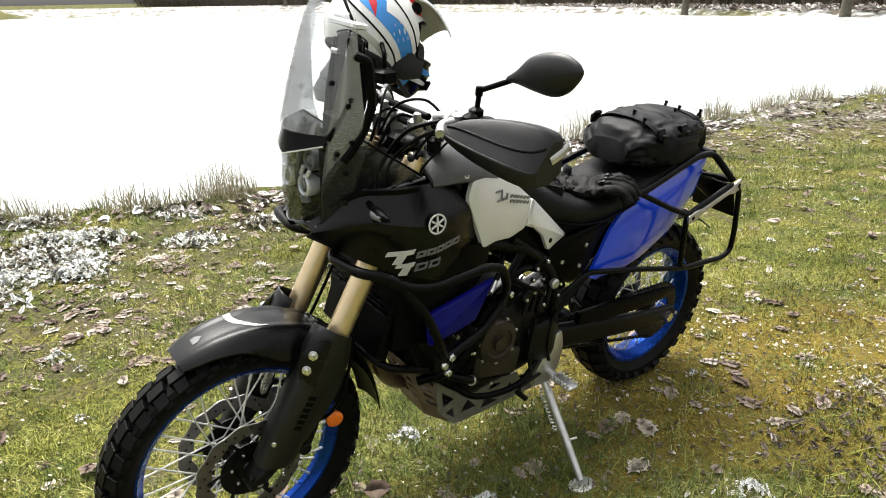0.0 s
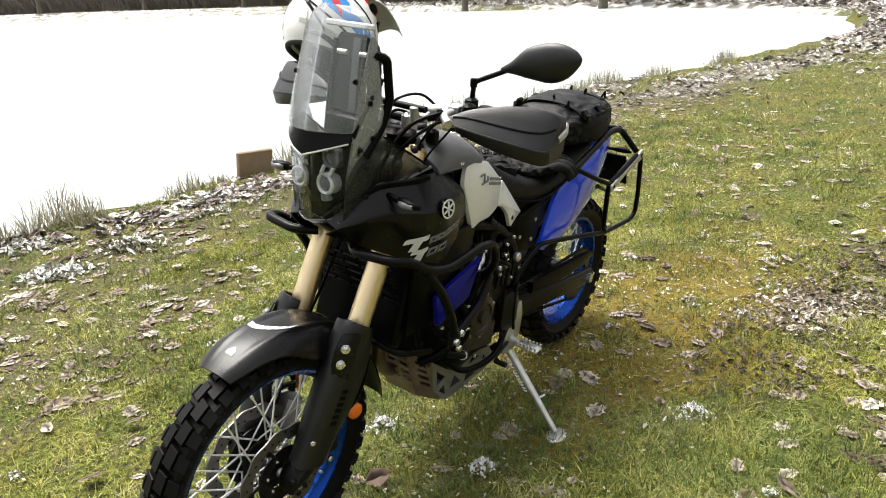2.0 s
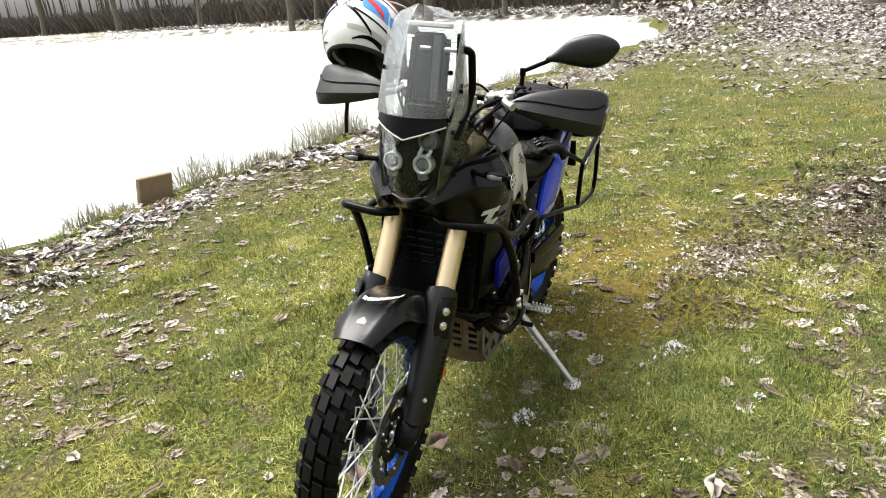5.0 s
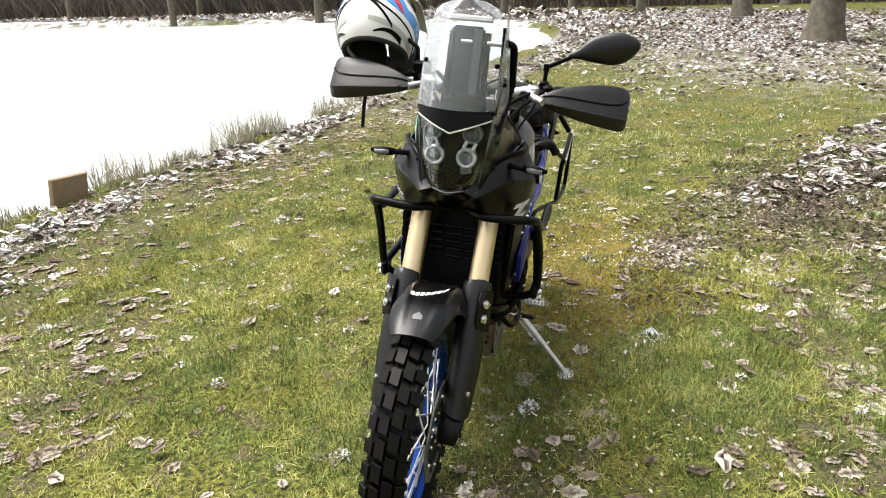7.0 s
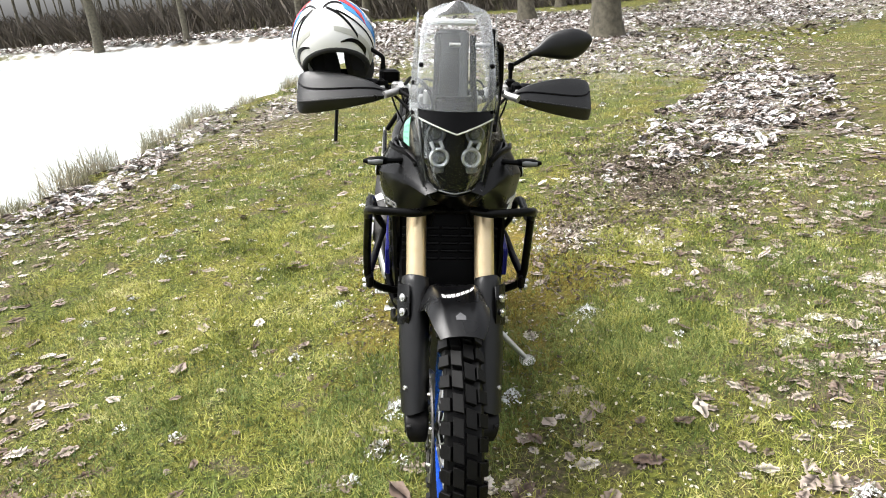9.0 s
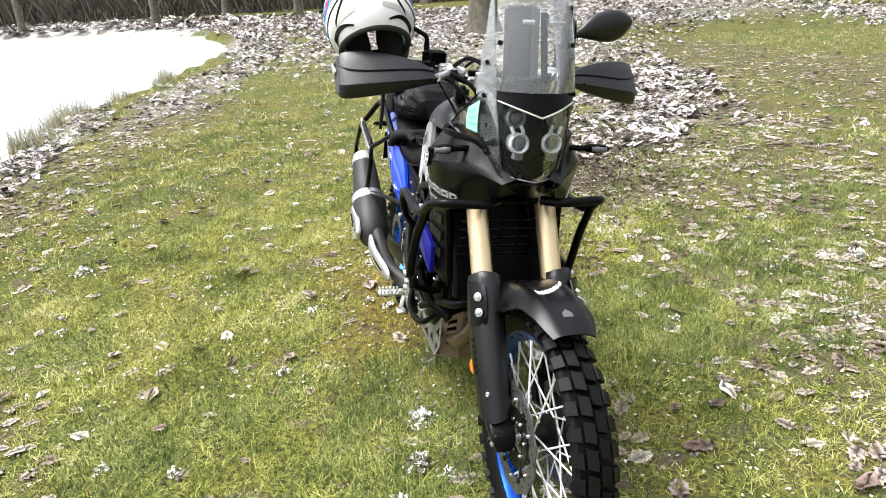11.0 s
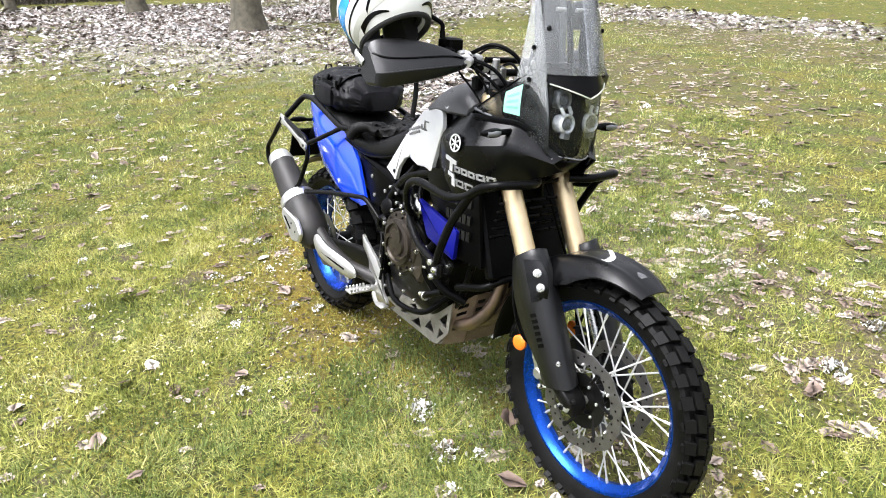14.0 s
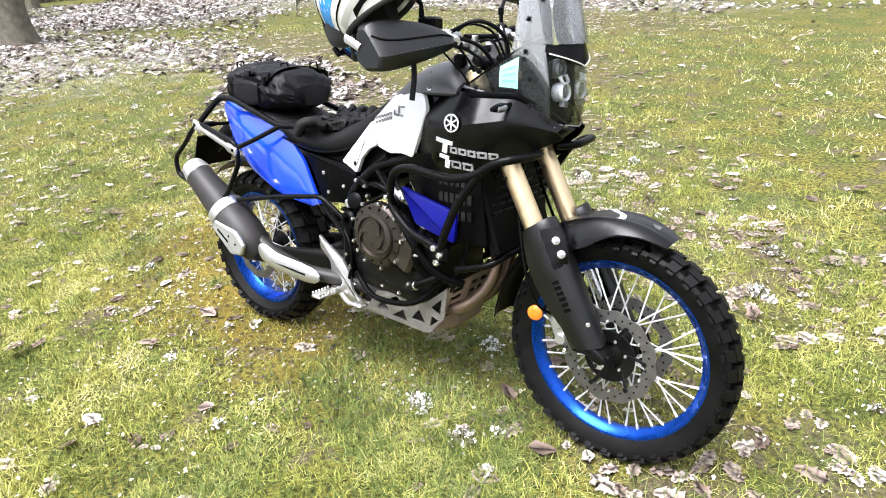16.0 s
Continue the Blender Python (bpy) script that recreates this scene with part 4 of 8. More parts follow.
# ---- headlamp mask, screen, instrument tower ----
def mask_half(z):
    return float(np.interp(z, (0.965, 0.985, 1.06, 1.165), (0.068, 0.076, 0.088, 0.100)))


def mask_x(u, z):
    return 1.434 - 0.052 * u * u - 0.010 * abs(z - 1.06) / 0.1


def mask_face(u, v, back=0.0, grow=1.0):
    y, z = 2 * u - 1, 0.968 + 0.197 * v
    z += 0.010 * abs(y) * (1 - v) ** 4 - 0.026 * (1 - abs(y)) * v ** 3
    return vec((mask_x(y, z) - back, y * mask_half(z) * grow, z))


lamp = part("headlamp_unit", Geo().sheet(lambda u, v: mask_face(u, v, 0.034, 0.97), 16, 14, (-0.05, 0, 0)), SATIN, bike, "black headlamp unit with four round lamps behind a clear cover")
cov = part("clear_cover", Geo().sheet(lambda u, v: mask_face(u, v), 18, 14, (-0.003, 0, 0)), COVER, lamp, "clear plastic headlamp cover")
edge = [mask_face(i / 16, 0) for i in range(17)] + [mask_face(1, j / 8) for j in range(1, 9)] + [mask_face(1 - i / 16, 1) for i in range(1, 17)] + [mask_face(0, 1 - j / 8) for j in range(1, 8)]
part("cover_edge", Geo().tube(edge, 0.0020, 6, True), MIDGREY, lamp)
for s in SIDES:
    for y, z, r in ((0.043, 1.062, 0.021), (0.052, 1.124, 0.020)):
        c = vec((1.394 - 1.2 * (y - 0.043), s * y, z))
        g = Geo().lathe(c, (1, 0, 0.05), [(r - 0.002, -0.025), (r + 0.005, -0.02), (r + 0.006, 0.010), (r + 0.002, 0.014), (r - 0.003, 0.010), (r - 0.004, -0.01)], 28)
        lp = part("lamp", g, BEZEL if z < 1.1 else MIDGREY, lamp)
        part("lens", Geo().lathe(c, (1, 0, 0.05), [(r - 0.003, -0.008), (r - 0.003, 0.003), (r * 0.7, 0.009), (r * 0.35, 0.012), (0.001, 0.013)], 24), LENS, lp)
        part("reflector_bowl", Geo().lathe(c, (1, 0, 0.05), [(r - 0.004, -0.010), (r * 0.6, -0.020), (0.002, -0.024)], 20), LENSRING, lp)
    g = Geo().tube([(1.402, s * 0.044, 1.038), (1.400, s * 0.046, 1.024)], 0.011, 8, flat=1.4)
    part("lamp_foot", g, MIDGREY, lamp)
    part("lamp_bracket", Geo().tube([(1.406, s * 0.034, 1.088), (1.402, s * 0.042, 1.108)], 0.005, 8), BEZEL, lamp)
    part("lamp_bracket", Geo().tube([(1.404, s * 0.058, 1.086), (1.398, s * 0.066, 1.104)], 0.005, 8), BEZEL, lamp)


def brow(u, v):
    y = 2 * u - 1
    lo, hi = 1.165 - 0.034 * (1 - abs(y)), 1.190 - 0.006 * abs(y)
    z = lo + (hi - lo) * v
    return vec((1.439 - 0.052 * y * y - 0.006 - 0.012 * v, y * 0.099, z))


part("brow", Geo().sheet(brow, 18, 4, (-0.012, 0, -0.004)), SATIN, lamp)
part("cover_top_edge", Geo().tube([brow(i / 16, 0) + vec((0.001, 0, -0.001)) for i in range(17)], 0.0022, 6), CARDGREY, lamp)


def screen(u, v):
    y, z = 2 * u - 1, 1.188 + 0.262 * v
    hw = float(np.interp(v, (0, 0.3, 0.75, 0.9, 0.97, 1), (0.104, 0.104, 0.096, 0.086, 0.068, 0.040)))
    return vec((1.428 - 0.052 * y * y - 0.078 * v ** 1.1, y * hw, z + 0.010 * (1 - abs(y)) * v))


scr = part("windscreen", Geo().sheet(screen, 20, 20, (-0.004, 0, -0.001)), SCREEN, bike, "tall clear plastic windscreen, scratched and streaked")
for s in SIDES:
    # clear wing that carries on from screen and cover
    def wing(u, v, s=s):
        z = 0.962 + 0.455 * v
        a = vec((1.380, s * 0.098, z)) if z > 1.165 else vec((mask_x(1, z) - 0.002, s * (mask_half(z) + 0.002), z))
        if z > 1.165:
            a = vec((1.376 - 0.078 * ((z - 1.17) / 0.270) ** 1.1, s * 0.1045, z))
        back = float(np.interp(v, (0, 0.16, 0.44, 0.72, 1), (0.030, 0.070, 0.092, 0.048, 0.004)))
        return a + vec((-back * u, s * 0.26 * back * u, 0.012 * u))
    part("screen_wing", Geo().sheet(wing, 6, 14, (0, -s * 0.003, 0)), WING, scr)
    g = Geo()
    for v, u in ((0.07, 0.5), (0.28, 0.6), (0.44, 0.55), (0.62, 0.5)):
        g.bolt(wing(u, v), (0.5, s, 0.1), 0.0065, 0.005)
    g.bolt(vec(screen(0.5 + s * 0.46, 0.42)), (0.6, s, 0.2), 0.0065, 0.005)
    parts("screw", g, BLACK, scr)
    if s > 0:
        o = fillet(xz([(1.318, 1.392), (1.298, 1.392), (1.276, 1.345), (1.272, 1.25), (1.290, 1.19), (1.340, 1.12), (1.362, 1.13), (1.340, 1.19), (1.312, 1.235), (1.318, 1.29)], s * 0.101), 0.010, 3, True)
        br = part("screen_bracket", Geo().panel(o, (0.1, s, 0), 0.007, 0.002, 0.004), BLACK, bike, "black screen bracket plate")
        part("bracket_edge", Geo().tube(fillet([(1.300, s * 0.106, 1.352), (1.280, s * 0.122, 1.345), (1.273, s * 0.126, 1.25), (1.291, s * 0.118, 1.19), (1.335, s * 0.106, 1.125)], 0.015), 0.0105, 8), BLACK, br)
        part("bracket_strut", Geo().tube(fillet([(1.296, s * 0.106, 1.30), (1.330, s * 0.106, 1.235), (1.372, s * 0.103, 1.178)], 0.02), 0.008, 8, flat=0.5), BLACK, br)
        parts("bolt", Geo().bolt((1.300, s * 0.106, 1.350), (0, s, 0), 0.010, 0.005).bolt((1.318, s * 0.110, 1.262), (0, s, 0), 0.006, 0.005).bolt((1.352, s * 0.106, 1.145), (0, s, 0), 0.006, 0.005), SATIN, br)
        part("crossbar_end", Geo().cyl((1.292, s * 0.052, 1.347), (1.292, s * 0.108, 1.347), 0.006, 12, 0.001), ALU, br)
    # smoked side window and mask side
    def side(u, v, s=s):
        x = 1.385 - 0.235 * u
        t = 1 - u
        lo = 1.064 - 0.109 * t ** 1.7
        hi = 1.074 + 0.120 * min(1.0, t / 0.75) - 0.010 * max(0, t - 0.75) / 0.25
        y = 0.150 - 0.068 * t ** 1.5 + 0.008 * math.sin(v * 3)
        return vec((x, s * y, lo + (hi - lo) * v))
    sw = part("side_window", Geo().sheet(side, 20, 8, (0, -s * 0.003, 0)), SMOKE, bike, "smoked clear side window of the fairing", smooth=70)
    rim_ = [side(i / 20, 1) for i in range(21)]
    part("window_edge", Geo().tube(rim_, 0.0028, 6), BLACK, sw)
    parts("screw", Geo().bolt(side(0.22, 0.18), (0.3, s, 0), 0.007, 0.004).bolt(side(0.55, 0.12), (0.3, s, 0), 0.007, 0.004).bolt(side(0.85, 0.3), (0.3, s, 0), 0.006, 0.004).bolt(side(0.30, 0.80), (0.3, s, 0), 0.006, 0.004), DARK, sw)
    # dark side of the mask below the window
    def flank(u, v, s=s):
        t = 1 - u
        x = 1.392 - 0.245 * u
        lo, hi = 0.945 + 0.035 * u, 1.074 - 0.100 * t ** 1.7
        return vec((x, s * (0.158 - 0.080 * t ** 1.5 - 0.018 * (1 - v)), lo + max(hi - lo, 0.004) * v))
    fl = part("mask_flank", Geo().sheet(flank, 16, 5, (0, -s * 0.005, 0)), MATT, bike, smooth=60)
    part("flank_edge", Geo().tube([flank(0.0, 0.9), flank(0.02, 0.1), flank(0.12, 0.0), flank(0.30, 0.35), flank(0.52, 0.80), flank(0.75, 0.95), flank(1.0, 0.98)], 0.0040, 6), MIDGREY, fl)
    if s < 0:
        def stick(u, v):
            p = side(0.35 + 0.21 * u, 0.36 + 0.50 * v)
            return p + vec((0, -0.002, 0))
        st = part("sticker", Geo().sheet(stick, 4, 4, (0, 0.001, 0)), STICKER, sw, "pale green toll-style sticker")
        for k in range(3):
            def line_(u, v, k=k):
                p = stick(0.12 + 0.7 * u, 0.22 + 0.24 * k + 0.08 * v)
                return p + vec((0, -0.0012, 0))
            part("printed_bar", Geo().sheet(line_, 2, 1, (0, 0.0008, 0)), MINT, st)
# tower with the upright instrument behind the screen
g = Geo().box((1.262, -0.008, 1.285), (0.030, 0.090, 0.200), Matrix.Rotation(radians(-8), 4, "Y"), 0.010)
tower = part("instrument_tower", g, TOWER, bike, "black upright instrument with white top strip")
part("top_strip", Geo().box((1.256, -0.012, 1.404), (0.030, 0.135, 0.014), Matrix.Rotation(radians(-8), 4, "Y"), 0.003), WHITE, tower)
part("rear_screen", Geo().box((1.244, -0.008, 1.29), (0.004, 0.076, 0.16), Matrix.Rotation(radians(-8), 4, "Y"), 0.001), SATIN, tower)
# added paler strip painting a streak of reflection down the tower
part("front_glare_strip", Geo().box((1.281, 0.022, 1.285), (0.004, 0.022, 0.19), Matrix.Rotation(radians(-8), 4, "Y"), 0.001), SHOULDER, tower)
g = Geo()
for s in SIDES:
    g.tube([(1.262, s * 0.048, 1.37), (1.285, s * 0.05, 1.26), (1.295, s * 0.06, 1.12), (1.25, s * 0.07, 1.0)], 0.009, 8)
g.box((1.29, 0, 1.17), (0.03, 0.12, 0.08), None, 0.012)
g.box((1.33, 0, 1.07), (0.07, 0.13, 0.16), None, 0.02)
part("fairing_stay", g, POWDER, bike)
part("crossbar", Geo().cyl((1.292, -0.018, 1.347), (1.292, 0.012, 1.347), 0.006, 12, 0.001), ALU, bike)
# front indicators
for s in SIDES:
    g = Geo().tube([(1.29, s * 0.135, 1.03), (1.305, s * 0.19, 1.03)], 0.008, 8)
    ind = part("front_indicator", g, BLACK, bike)
    g = Geo().loft([(1.300, s * 0.180, 1.030, 0.006, 0.008), (1.308, s * 0.200, 1.031, 0.014, 0.012), (1.312, s * 0.228, 1.031, 0.013, 0.011), (1.308, s * 0.252, 1.030, 0.004, 0.005)], "y", 14)
    part("indicator_shell", g, BLACK, ind)
    g = Geo().loft([(1.316, s * 0.196, 1.031, 0.006, 0.006), (1.321, s * 0.212, 1.031, 0.008, 0.008), (1.319, s * 0.238, 1.030, 0.005, 0.006)], "y", 12)
    part("indicator_lens", g, MIDGREY, ind)

# dark chin panel between the mask and the fork
def chin(u, v):
    y = 2 * u - 1
    return vec((1.412 - 0.075 * y * y - 0.085 * v - 0.03 * v * v, y * (0.076 + 0.055 * v), 0.958 - 0.075 * v + 0.010 * y * y))


part("chin_panel", Geo().sheet(chin, 16, 8, (-0.006, 0, 0.004)), MATT, bike, "black panel below the headlamp", smooth=60)

# ---- tank, shrouds, side panels, seat ----
g = Geo().loft([(0.78, 0, 0.915, 0.075, 0.085), (0.86, 0, 0.94, 0.115, 0.110), (0.95, 0, 0.955, 0.145, 0.150), (1.03, 0, 0.955, 0.160, 0.178), (1.08, 0, 0.945, 0.150, 0.165), (1.12, 0, 0.92, 0.135, 0.120), (1.16, 0, 0.90, 0.10, 0.07)], "x", 30, 2.6)
tank = part("fuel_tank", g, SATIN, bike, "satin black fuel tank")
g = Geo().lathe((1.03, 0, 1.128), (0.05, 0, 1), [(0.040, -0.01), (0.042, 0.006), (0.038, 0.010), (0.012, 0.011)], 24)
g.box((1.03, 0, 1.142), (0.05, 0.016, 0.008), None, 0.003)
part("filler_cap", g, DARK, tank)
for s in SIDES:
    # shoulder cover between tank top and shroud
    def shoulder(u, v, s=s):
        x = 0.820 + 0.310 * u
        zt = float(np.interp(x, (0.82, 0.88, 0.96, 1.03, 1.09, 1.13), (1.012, 1.062, 1.112, 1.134, 1.134, 1.090)))
        zb = float(np.interp(x, (0.82, 0.88, 0.97, 1.03, 1.13), (0.985, 1.020, 1.050, 1.050, 1.052)))
        y = 0.128 + 0.045 * math.sin(min(1, u * 1.5) * 1.57) + 0.006 * math.sin(3 * u) - 0.095 * v ** 1.6
        return vec((x, s * y, zb + (zt - zb) * math.sin(v * 1.57)))
    part("tank_shoulder", Geo().sheet(shoulder, 12, 8, (0, -s * 0.010, -0.008)), SHOULDER, tank, "textured tank shoulder, its grey raised for sky sheen")
    part("shoulder_bolt", Geo().bolt((1.035, s * 0.172, 1.062), (0, s, 0.5), 0.009, 0.004), CHROME, tank)

    def shroud(u, v, s=s):
        x = 0.985 + 0.42 * u
        zl = float(np.interp(x, (0.955, 1.05, 1.15, 1.27, 1.35, 1.405), (0.835, 0.800, 0.805, 0.860, 0.905, 0.935)))
        zu = float(np.interp(x, (0.955, 1.06, 1.18, 1.30, 1.36, 1.405), (1.050, 1.055, 1.062, 1.058, 1.020, 0.975)))
        y = float(np.interp(x, (0.955, 1.02, 1.08, 1.15, 1.22, 1.30, 1.36, 1.405), (0.150, 0.180, 0.203, 0.218, 0.210, 0.170, 0.120, 0.080)))
        ridge = 0.70 - 0.10 * u
        y -= 0.046 * max(0, (v - ridge) / (1 - ridge)) + 0.034 * max(0, (ridge - v) / ridge) ** 1.25
        z = zl + (zu - zl) * v
        return vec((x + 0.42 * (z - 0.97) * (1 - u) ** 2, s * y, z))
    sh = part("tank_shroud", Geo().sheet(shroud, 26, 14, (0, -s * 0.006, 0)), MATT, bike, "matt black tank shroud with round badge and white print", smooth=24)
    rim_ = [shroud(0.44 + 0.56 * i / 12, 0.97) + vec((0, s * 0.004, 0.002)) for i in range(13)]
    part("upper_edge_strip", Geo().tube(rim_, 0.008, 8, flat=0.7), BLACK, sh)
    # round badge, bars inside
    c = vec((1.153, s * 0.2185, 0.978))
    nrm = vec((0.02, s, 0.08)).normalized()
    bd = part("badge", Geo().lathe(c - nrm * 0.003, nrm, [(0.026, -0.004), (0.026, 0.0045), (0.023, 0.006), (0.001, 0.006)], 28), SATIN, sh, "round metal badge")
    g = Geo().lathe(c + nrm * 0.003, nrm, [(0.0255, 0), (0.0255, 0.0012), (0.021, 0.0012), (0.021, 0)], 28, closed=True)
    up = nrm.cross(vec((1, 0, 0))).normalized()
    rt = up.cross(nrm)
    for k in range(3):
        d = rt * math.cos(k * math.pi / 3 + 0.52) + up * math.sin(k * math.pi / 3 + 0.52)
        g.tube([c + nrm * 0.004 - d * 0.019, c + nrm * 0.004 + d * 0.019], 0.0026, 6)
    part("badge_ring", g, PRINT, bd)

    # printed lettering, as plain slanted bars
    def letter(x0, x1, z0, z1, material, name):
        def f(u, v, s=s):
            z = z0 + (z1 - z0) * v
            x = x0 + (x1 - x0) * u + 0.30 * (z - z0) * (-1 if s > 0 else 1)
            z -= 0.10 * (x - 1.15)
            k = (x - 0.985) / 0.42
            zl = float(np.interp(x, (0.955, 1.05, 1.15, 1.27, 1.35, 1.405), (0.835, 0.800, 0.805, 0.860, 0.905, 0.935)))
            zu = float(np.interp(x, (0.955, 1.06, 1.18, 1.30, 1.36, 1.405), (1.050, 1.055, 1.062, 1.058, 1.020, 0.975)))
            q = (z - zl) / (zu - zl)
            for _ in range(6):
                k += (x - shroud(k, q).x) / 0.42
            return vec((x, shroud(k, q).y + s * 0.0024, z))
        part(name, Geo().sheet(f, 6, 4, (0, -s * 0.003, 0)), material, sh)

    def outlined(x0, x1, z0, z1, material):
        """A lettering shape of four strokes, open in the middle."""
        w = 0.0052
        letter(x0, x1, z1 - w, z1, material, "printed_bar")
        letter(x0, x1, z0, z0 + w, material, "printed_bar")
        letter(x0, x0 + w, z0 + w, z1 - w, material, "printed_bar")
        letter(x1 - w, x1, z0 + w, z1 - w, material, "printed_bar")
    if s < 0:
        letter(1.078, 1.146, 0.912, 0.925, PRINT, "printed_bar")
        letter(1.100, 1.120, 0.884, 0.912, PRINT, "printed_bar")
        for k in range(5):
            outlined(1.136 + 0.0275 * k, 1.159 + 0.0275 * k, 0.890, 0.909, LIGHTPRINT)
        letter(1.086, 1.126, 0.866, 0.878, PRINT, "printed_bar")
        letter(1.104, 1.124, 0.840, 0.866, PRINT, "printed_bar")
        for k in range(2):
            outlined(1.134 + 0.036 * k, 1.164 + 0.036 * k, 0.846, 0.868, LIGHTPRINT)
    else:
        letter(1.202, 1.262, 0.908, 0.921, PRINT, "printed_bar")
        letter(1.226, 1.244, 0.882, 0.908, PRINT, "printed_bar")
        for k in range(5):
            outlined(1.170 - 0.0265 * k, 1.193 - 0.0265 * k, 0.892, 0.910, GREYPRINT)
        letter(1.196, 1.236, 0.870, 0.882, PRINT, "printed_bar")
        letter(1.208, 1.226, 0.846, 0.870, PRINT, "printed_bar")
        for k in range(2):
            outlined(1.160 - 0.036 * k, 1.190 - 0.036 * k, 0.852, 0.874, GREYPRINT)

    # silver panel below the seat nose, in two pieces with a joint
    def ysilv(x, z, s=s):
        return s * (0.110 + 0.069 * (x - 0.56) / 0.44 - 0.10 * max(0, z - 0.98))
    o1 = fillet(xz([(0.775, 0.946), (0.878, 1.028), (0.970, 1.054), (1.016, 1.042), (1.030, 1.002), (1.004, 0.940), (0.962, 0.851), (0.915, 0.858), (0.853, 0.850), (0.790, 0.864)], ysilv), 0.012, 4, True)
    o2 = fillet(xz([(0.768, 0.944), (0.786, 0.866), (0.745, 0.850), (0.700, 0.812), (0.668, 0.756), (0.585, 0.786)], ysilv), 0.008, 3, True)
    sp = part("side_panel", Geo().panel(o1, (-0.14, s, 0.06), 0.012, 0.005, 0.009), SILVER, bike, "pale silver painted side panel")
    part("rear_piece", Geo().panel(o2, (-0.14, s, 0.06), 0.012, 0.005, 0.009), SILVER, sp)
    part("panel_screw", Geo().bolt((0.668, ysilv(0.668, 0.79) + s * 0.004, 0.79), (-0.14, s, 0), 0.008, 0.003), DARK, sp)
    # small dark print: a mark and two lines
    def dash(x0, x1, z0, z1, s=s):
        def f(u, v):
            x = x0 + (x1 - x0) * u
            z = z0 + (z1 - z0) * v
            return vec((x, ysilv(x, z) + s * 0.0062, z))
        part("printed_bar", Geo().sheet(f, 2, 1, (0, -s * 0.003, 0)), GREYPRINT, sp)
    for x0, x1, z0, z1 in ((0.905, 0.932, 0.998, 1.002), (0.905, 0.909, 0.975, 1.000), (0.905, 0.925, 0.972, 0.976), (0.888, 0.902, 0.972, 0.978), (0.884, 0.888, 0.972, 0.988)):
        dash(x0, x1, z0, z1)
    for k in range(6):
        dash(0.862 - k * 0.014, 0.872 - k * 0.014, 0.972 - k * 0.004, 0.980 - k * 0.004)
        dash(0.862 - k * 0.014, 0.872 - k * 0.014, 0.958 - k * 0.004, 0.966 - k * 0.004)
    # dark frame cover under the seat
    o = fillet(xz([(0.60, 0.778), (0.665, 0.752), (0.600, 0.640), (0.490, 0.628), (0.430, 0.745), (0.385, 0.800)], lambda x, z: s * 0.122), 0.012, 3, True)
    fc = part("frame_cover", Geo().panel(o, (0, s, 0), 0.02, 0.004, 0.008), BLACK, bike)
    g = Geo()
    for x, z in ((0.50, 0.735), (0.52, 0.668), (0.60, 0.70)):
        g.bolt((x, s * 0.128, z), (0, s, 0), 0.007, 0.003)
    parts("bolt", g, ALU, fc)
    # blue tail panel
    def yblue(x, z, s=s):
        return s * float(np.interp(x, (-0.08, 0.1, 0.3, 0.48), (0.112, 0.138, 0.152, 0.138)))
    hi_x, hi_z = (-0.055, 0.06, 0.200, 0.320, 0.405, 0.478), (0.960, 0.938, 0.898, 0.858, 0.770, 0.620)
    lo_x, lo_z = (-0.080, -0.040, 0.085, 0.24, 0.350, 0.445), (0.890, 0.795, 0.700, 0.640, 0.618, 0.606)

    def blue(u, v, s=s):
        k = (0, 0.2, 0.4, 0.6, 0.8, 1.0)
        a = vec((float(np.interp(u, k, hi_x)), 0, float(np.interp(u, k, hi_z))))
        b = vec((float(np.interp(u, k, lo_x)), 0, float(np.interp(u, k, lo_z))))
        p = b.lerp(a, v)
        p.y = yblue(p.x, p.z) + s * (0.020 * math.sin(math.pi * v) ** 0.7 * (0.4 + 0.6 * math.sin(math.pi * min(1, u * 1.1 + 0.05))) - 0.03 * max(0, v - 0.72) / 0.28 * (1 - u))
        return p
    tp = part("tail_panel", Geo().sheet(blue, 26, 12, (0, -s * 0.012, 0)), BLUE, bike, "glossy blue plastic tail panel", smooth=30)

# seat
g = Geo().loft([(-0.06, 0, 0.935, 0.085, 0.020), (0.02, 0, 0.930, 0.110, 0.034), (0.14, 0, 0.905, 0.128, 0.040), (0.26, 0, 0.875, 0.138, 0.040), (0.38, 0, 0.845, 0.145, 0.042), (0.52, 0, 0.838, 0.135, 0.048), (0.64, 0, 0.872, 0.112, 0.058), (0.75, 0, 0.935, 0.094, 0.062), (0.84, 0, 0.995, 0.082, 0.052), (0.90, 0, 1.03, 0.06, 0.03)], "x", 28, 2.8)
seat = part("seat", g, SEAT, bike, "long black vinyl seat")
for s in SIDES:
    edge_ = curve_through([(0.02, s * 0.112, 0.912), (0.14, s * 0.131, 0.884), (0.26, s * 0.141, 0.855), (0.40, s * 0.147, 0.824), (0.52, s * 0.138, 0.812), (0.64, s * 0.115, 0.838), (0.74, s * 0.097, 0.895)], 5)
    part("seam", Geo().tube(edge_, 0.004, 6), BLACK, seat)
# box under the seat
g = Geo().loft([(0.18, 0, 0.80, 0.080, 0.05), (0.30, 0, 0.755, 0.095, 0.075), (0.48, 0, 0.715, 0.105, 0.095), (0.66, 0, 0.76, 0.100, 0.11), (0.80, 0, 0.83, 0.09, 0.09)], "x", 18, 4)
part("under_seat_box", g, BLACK, bike)
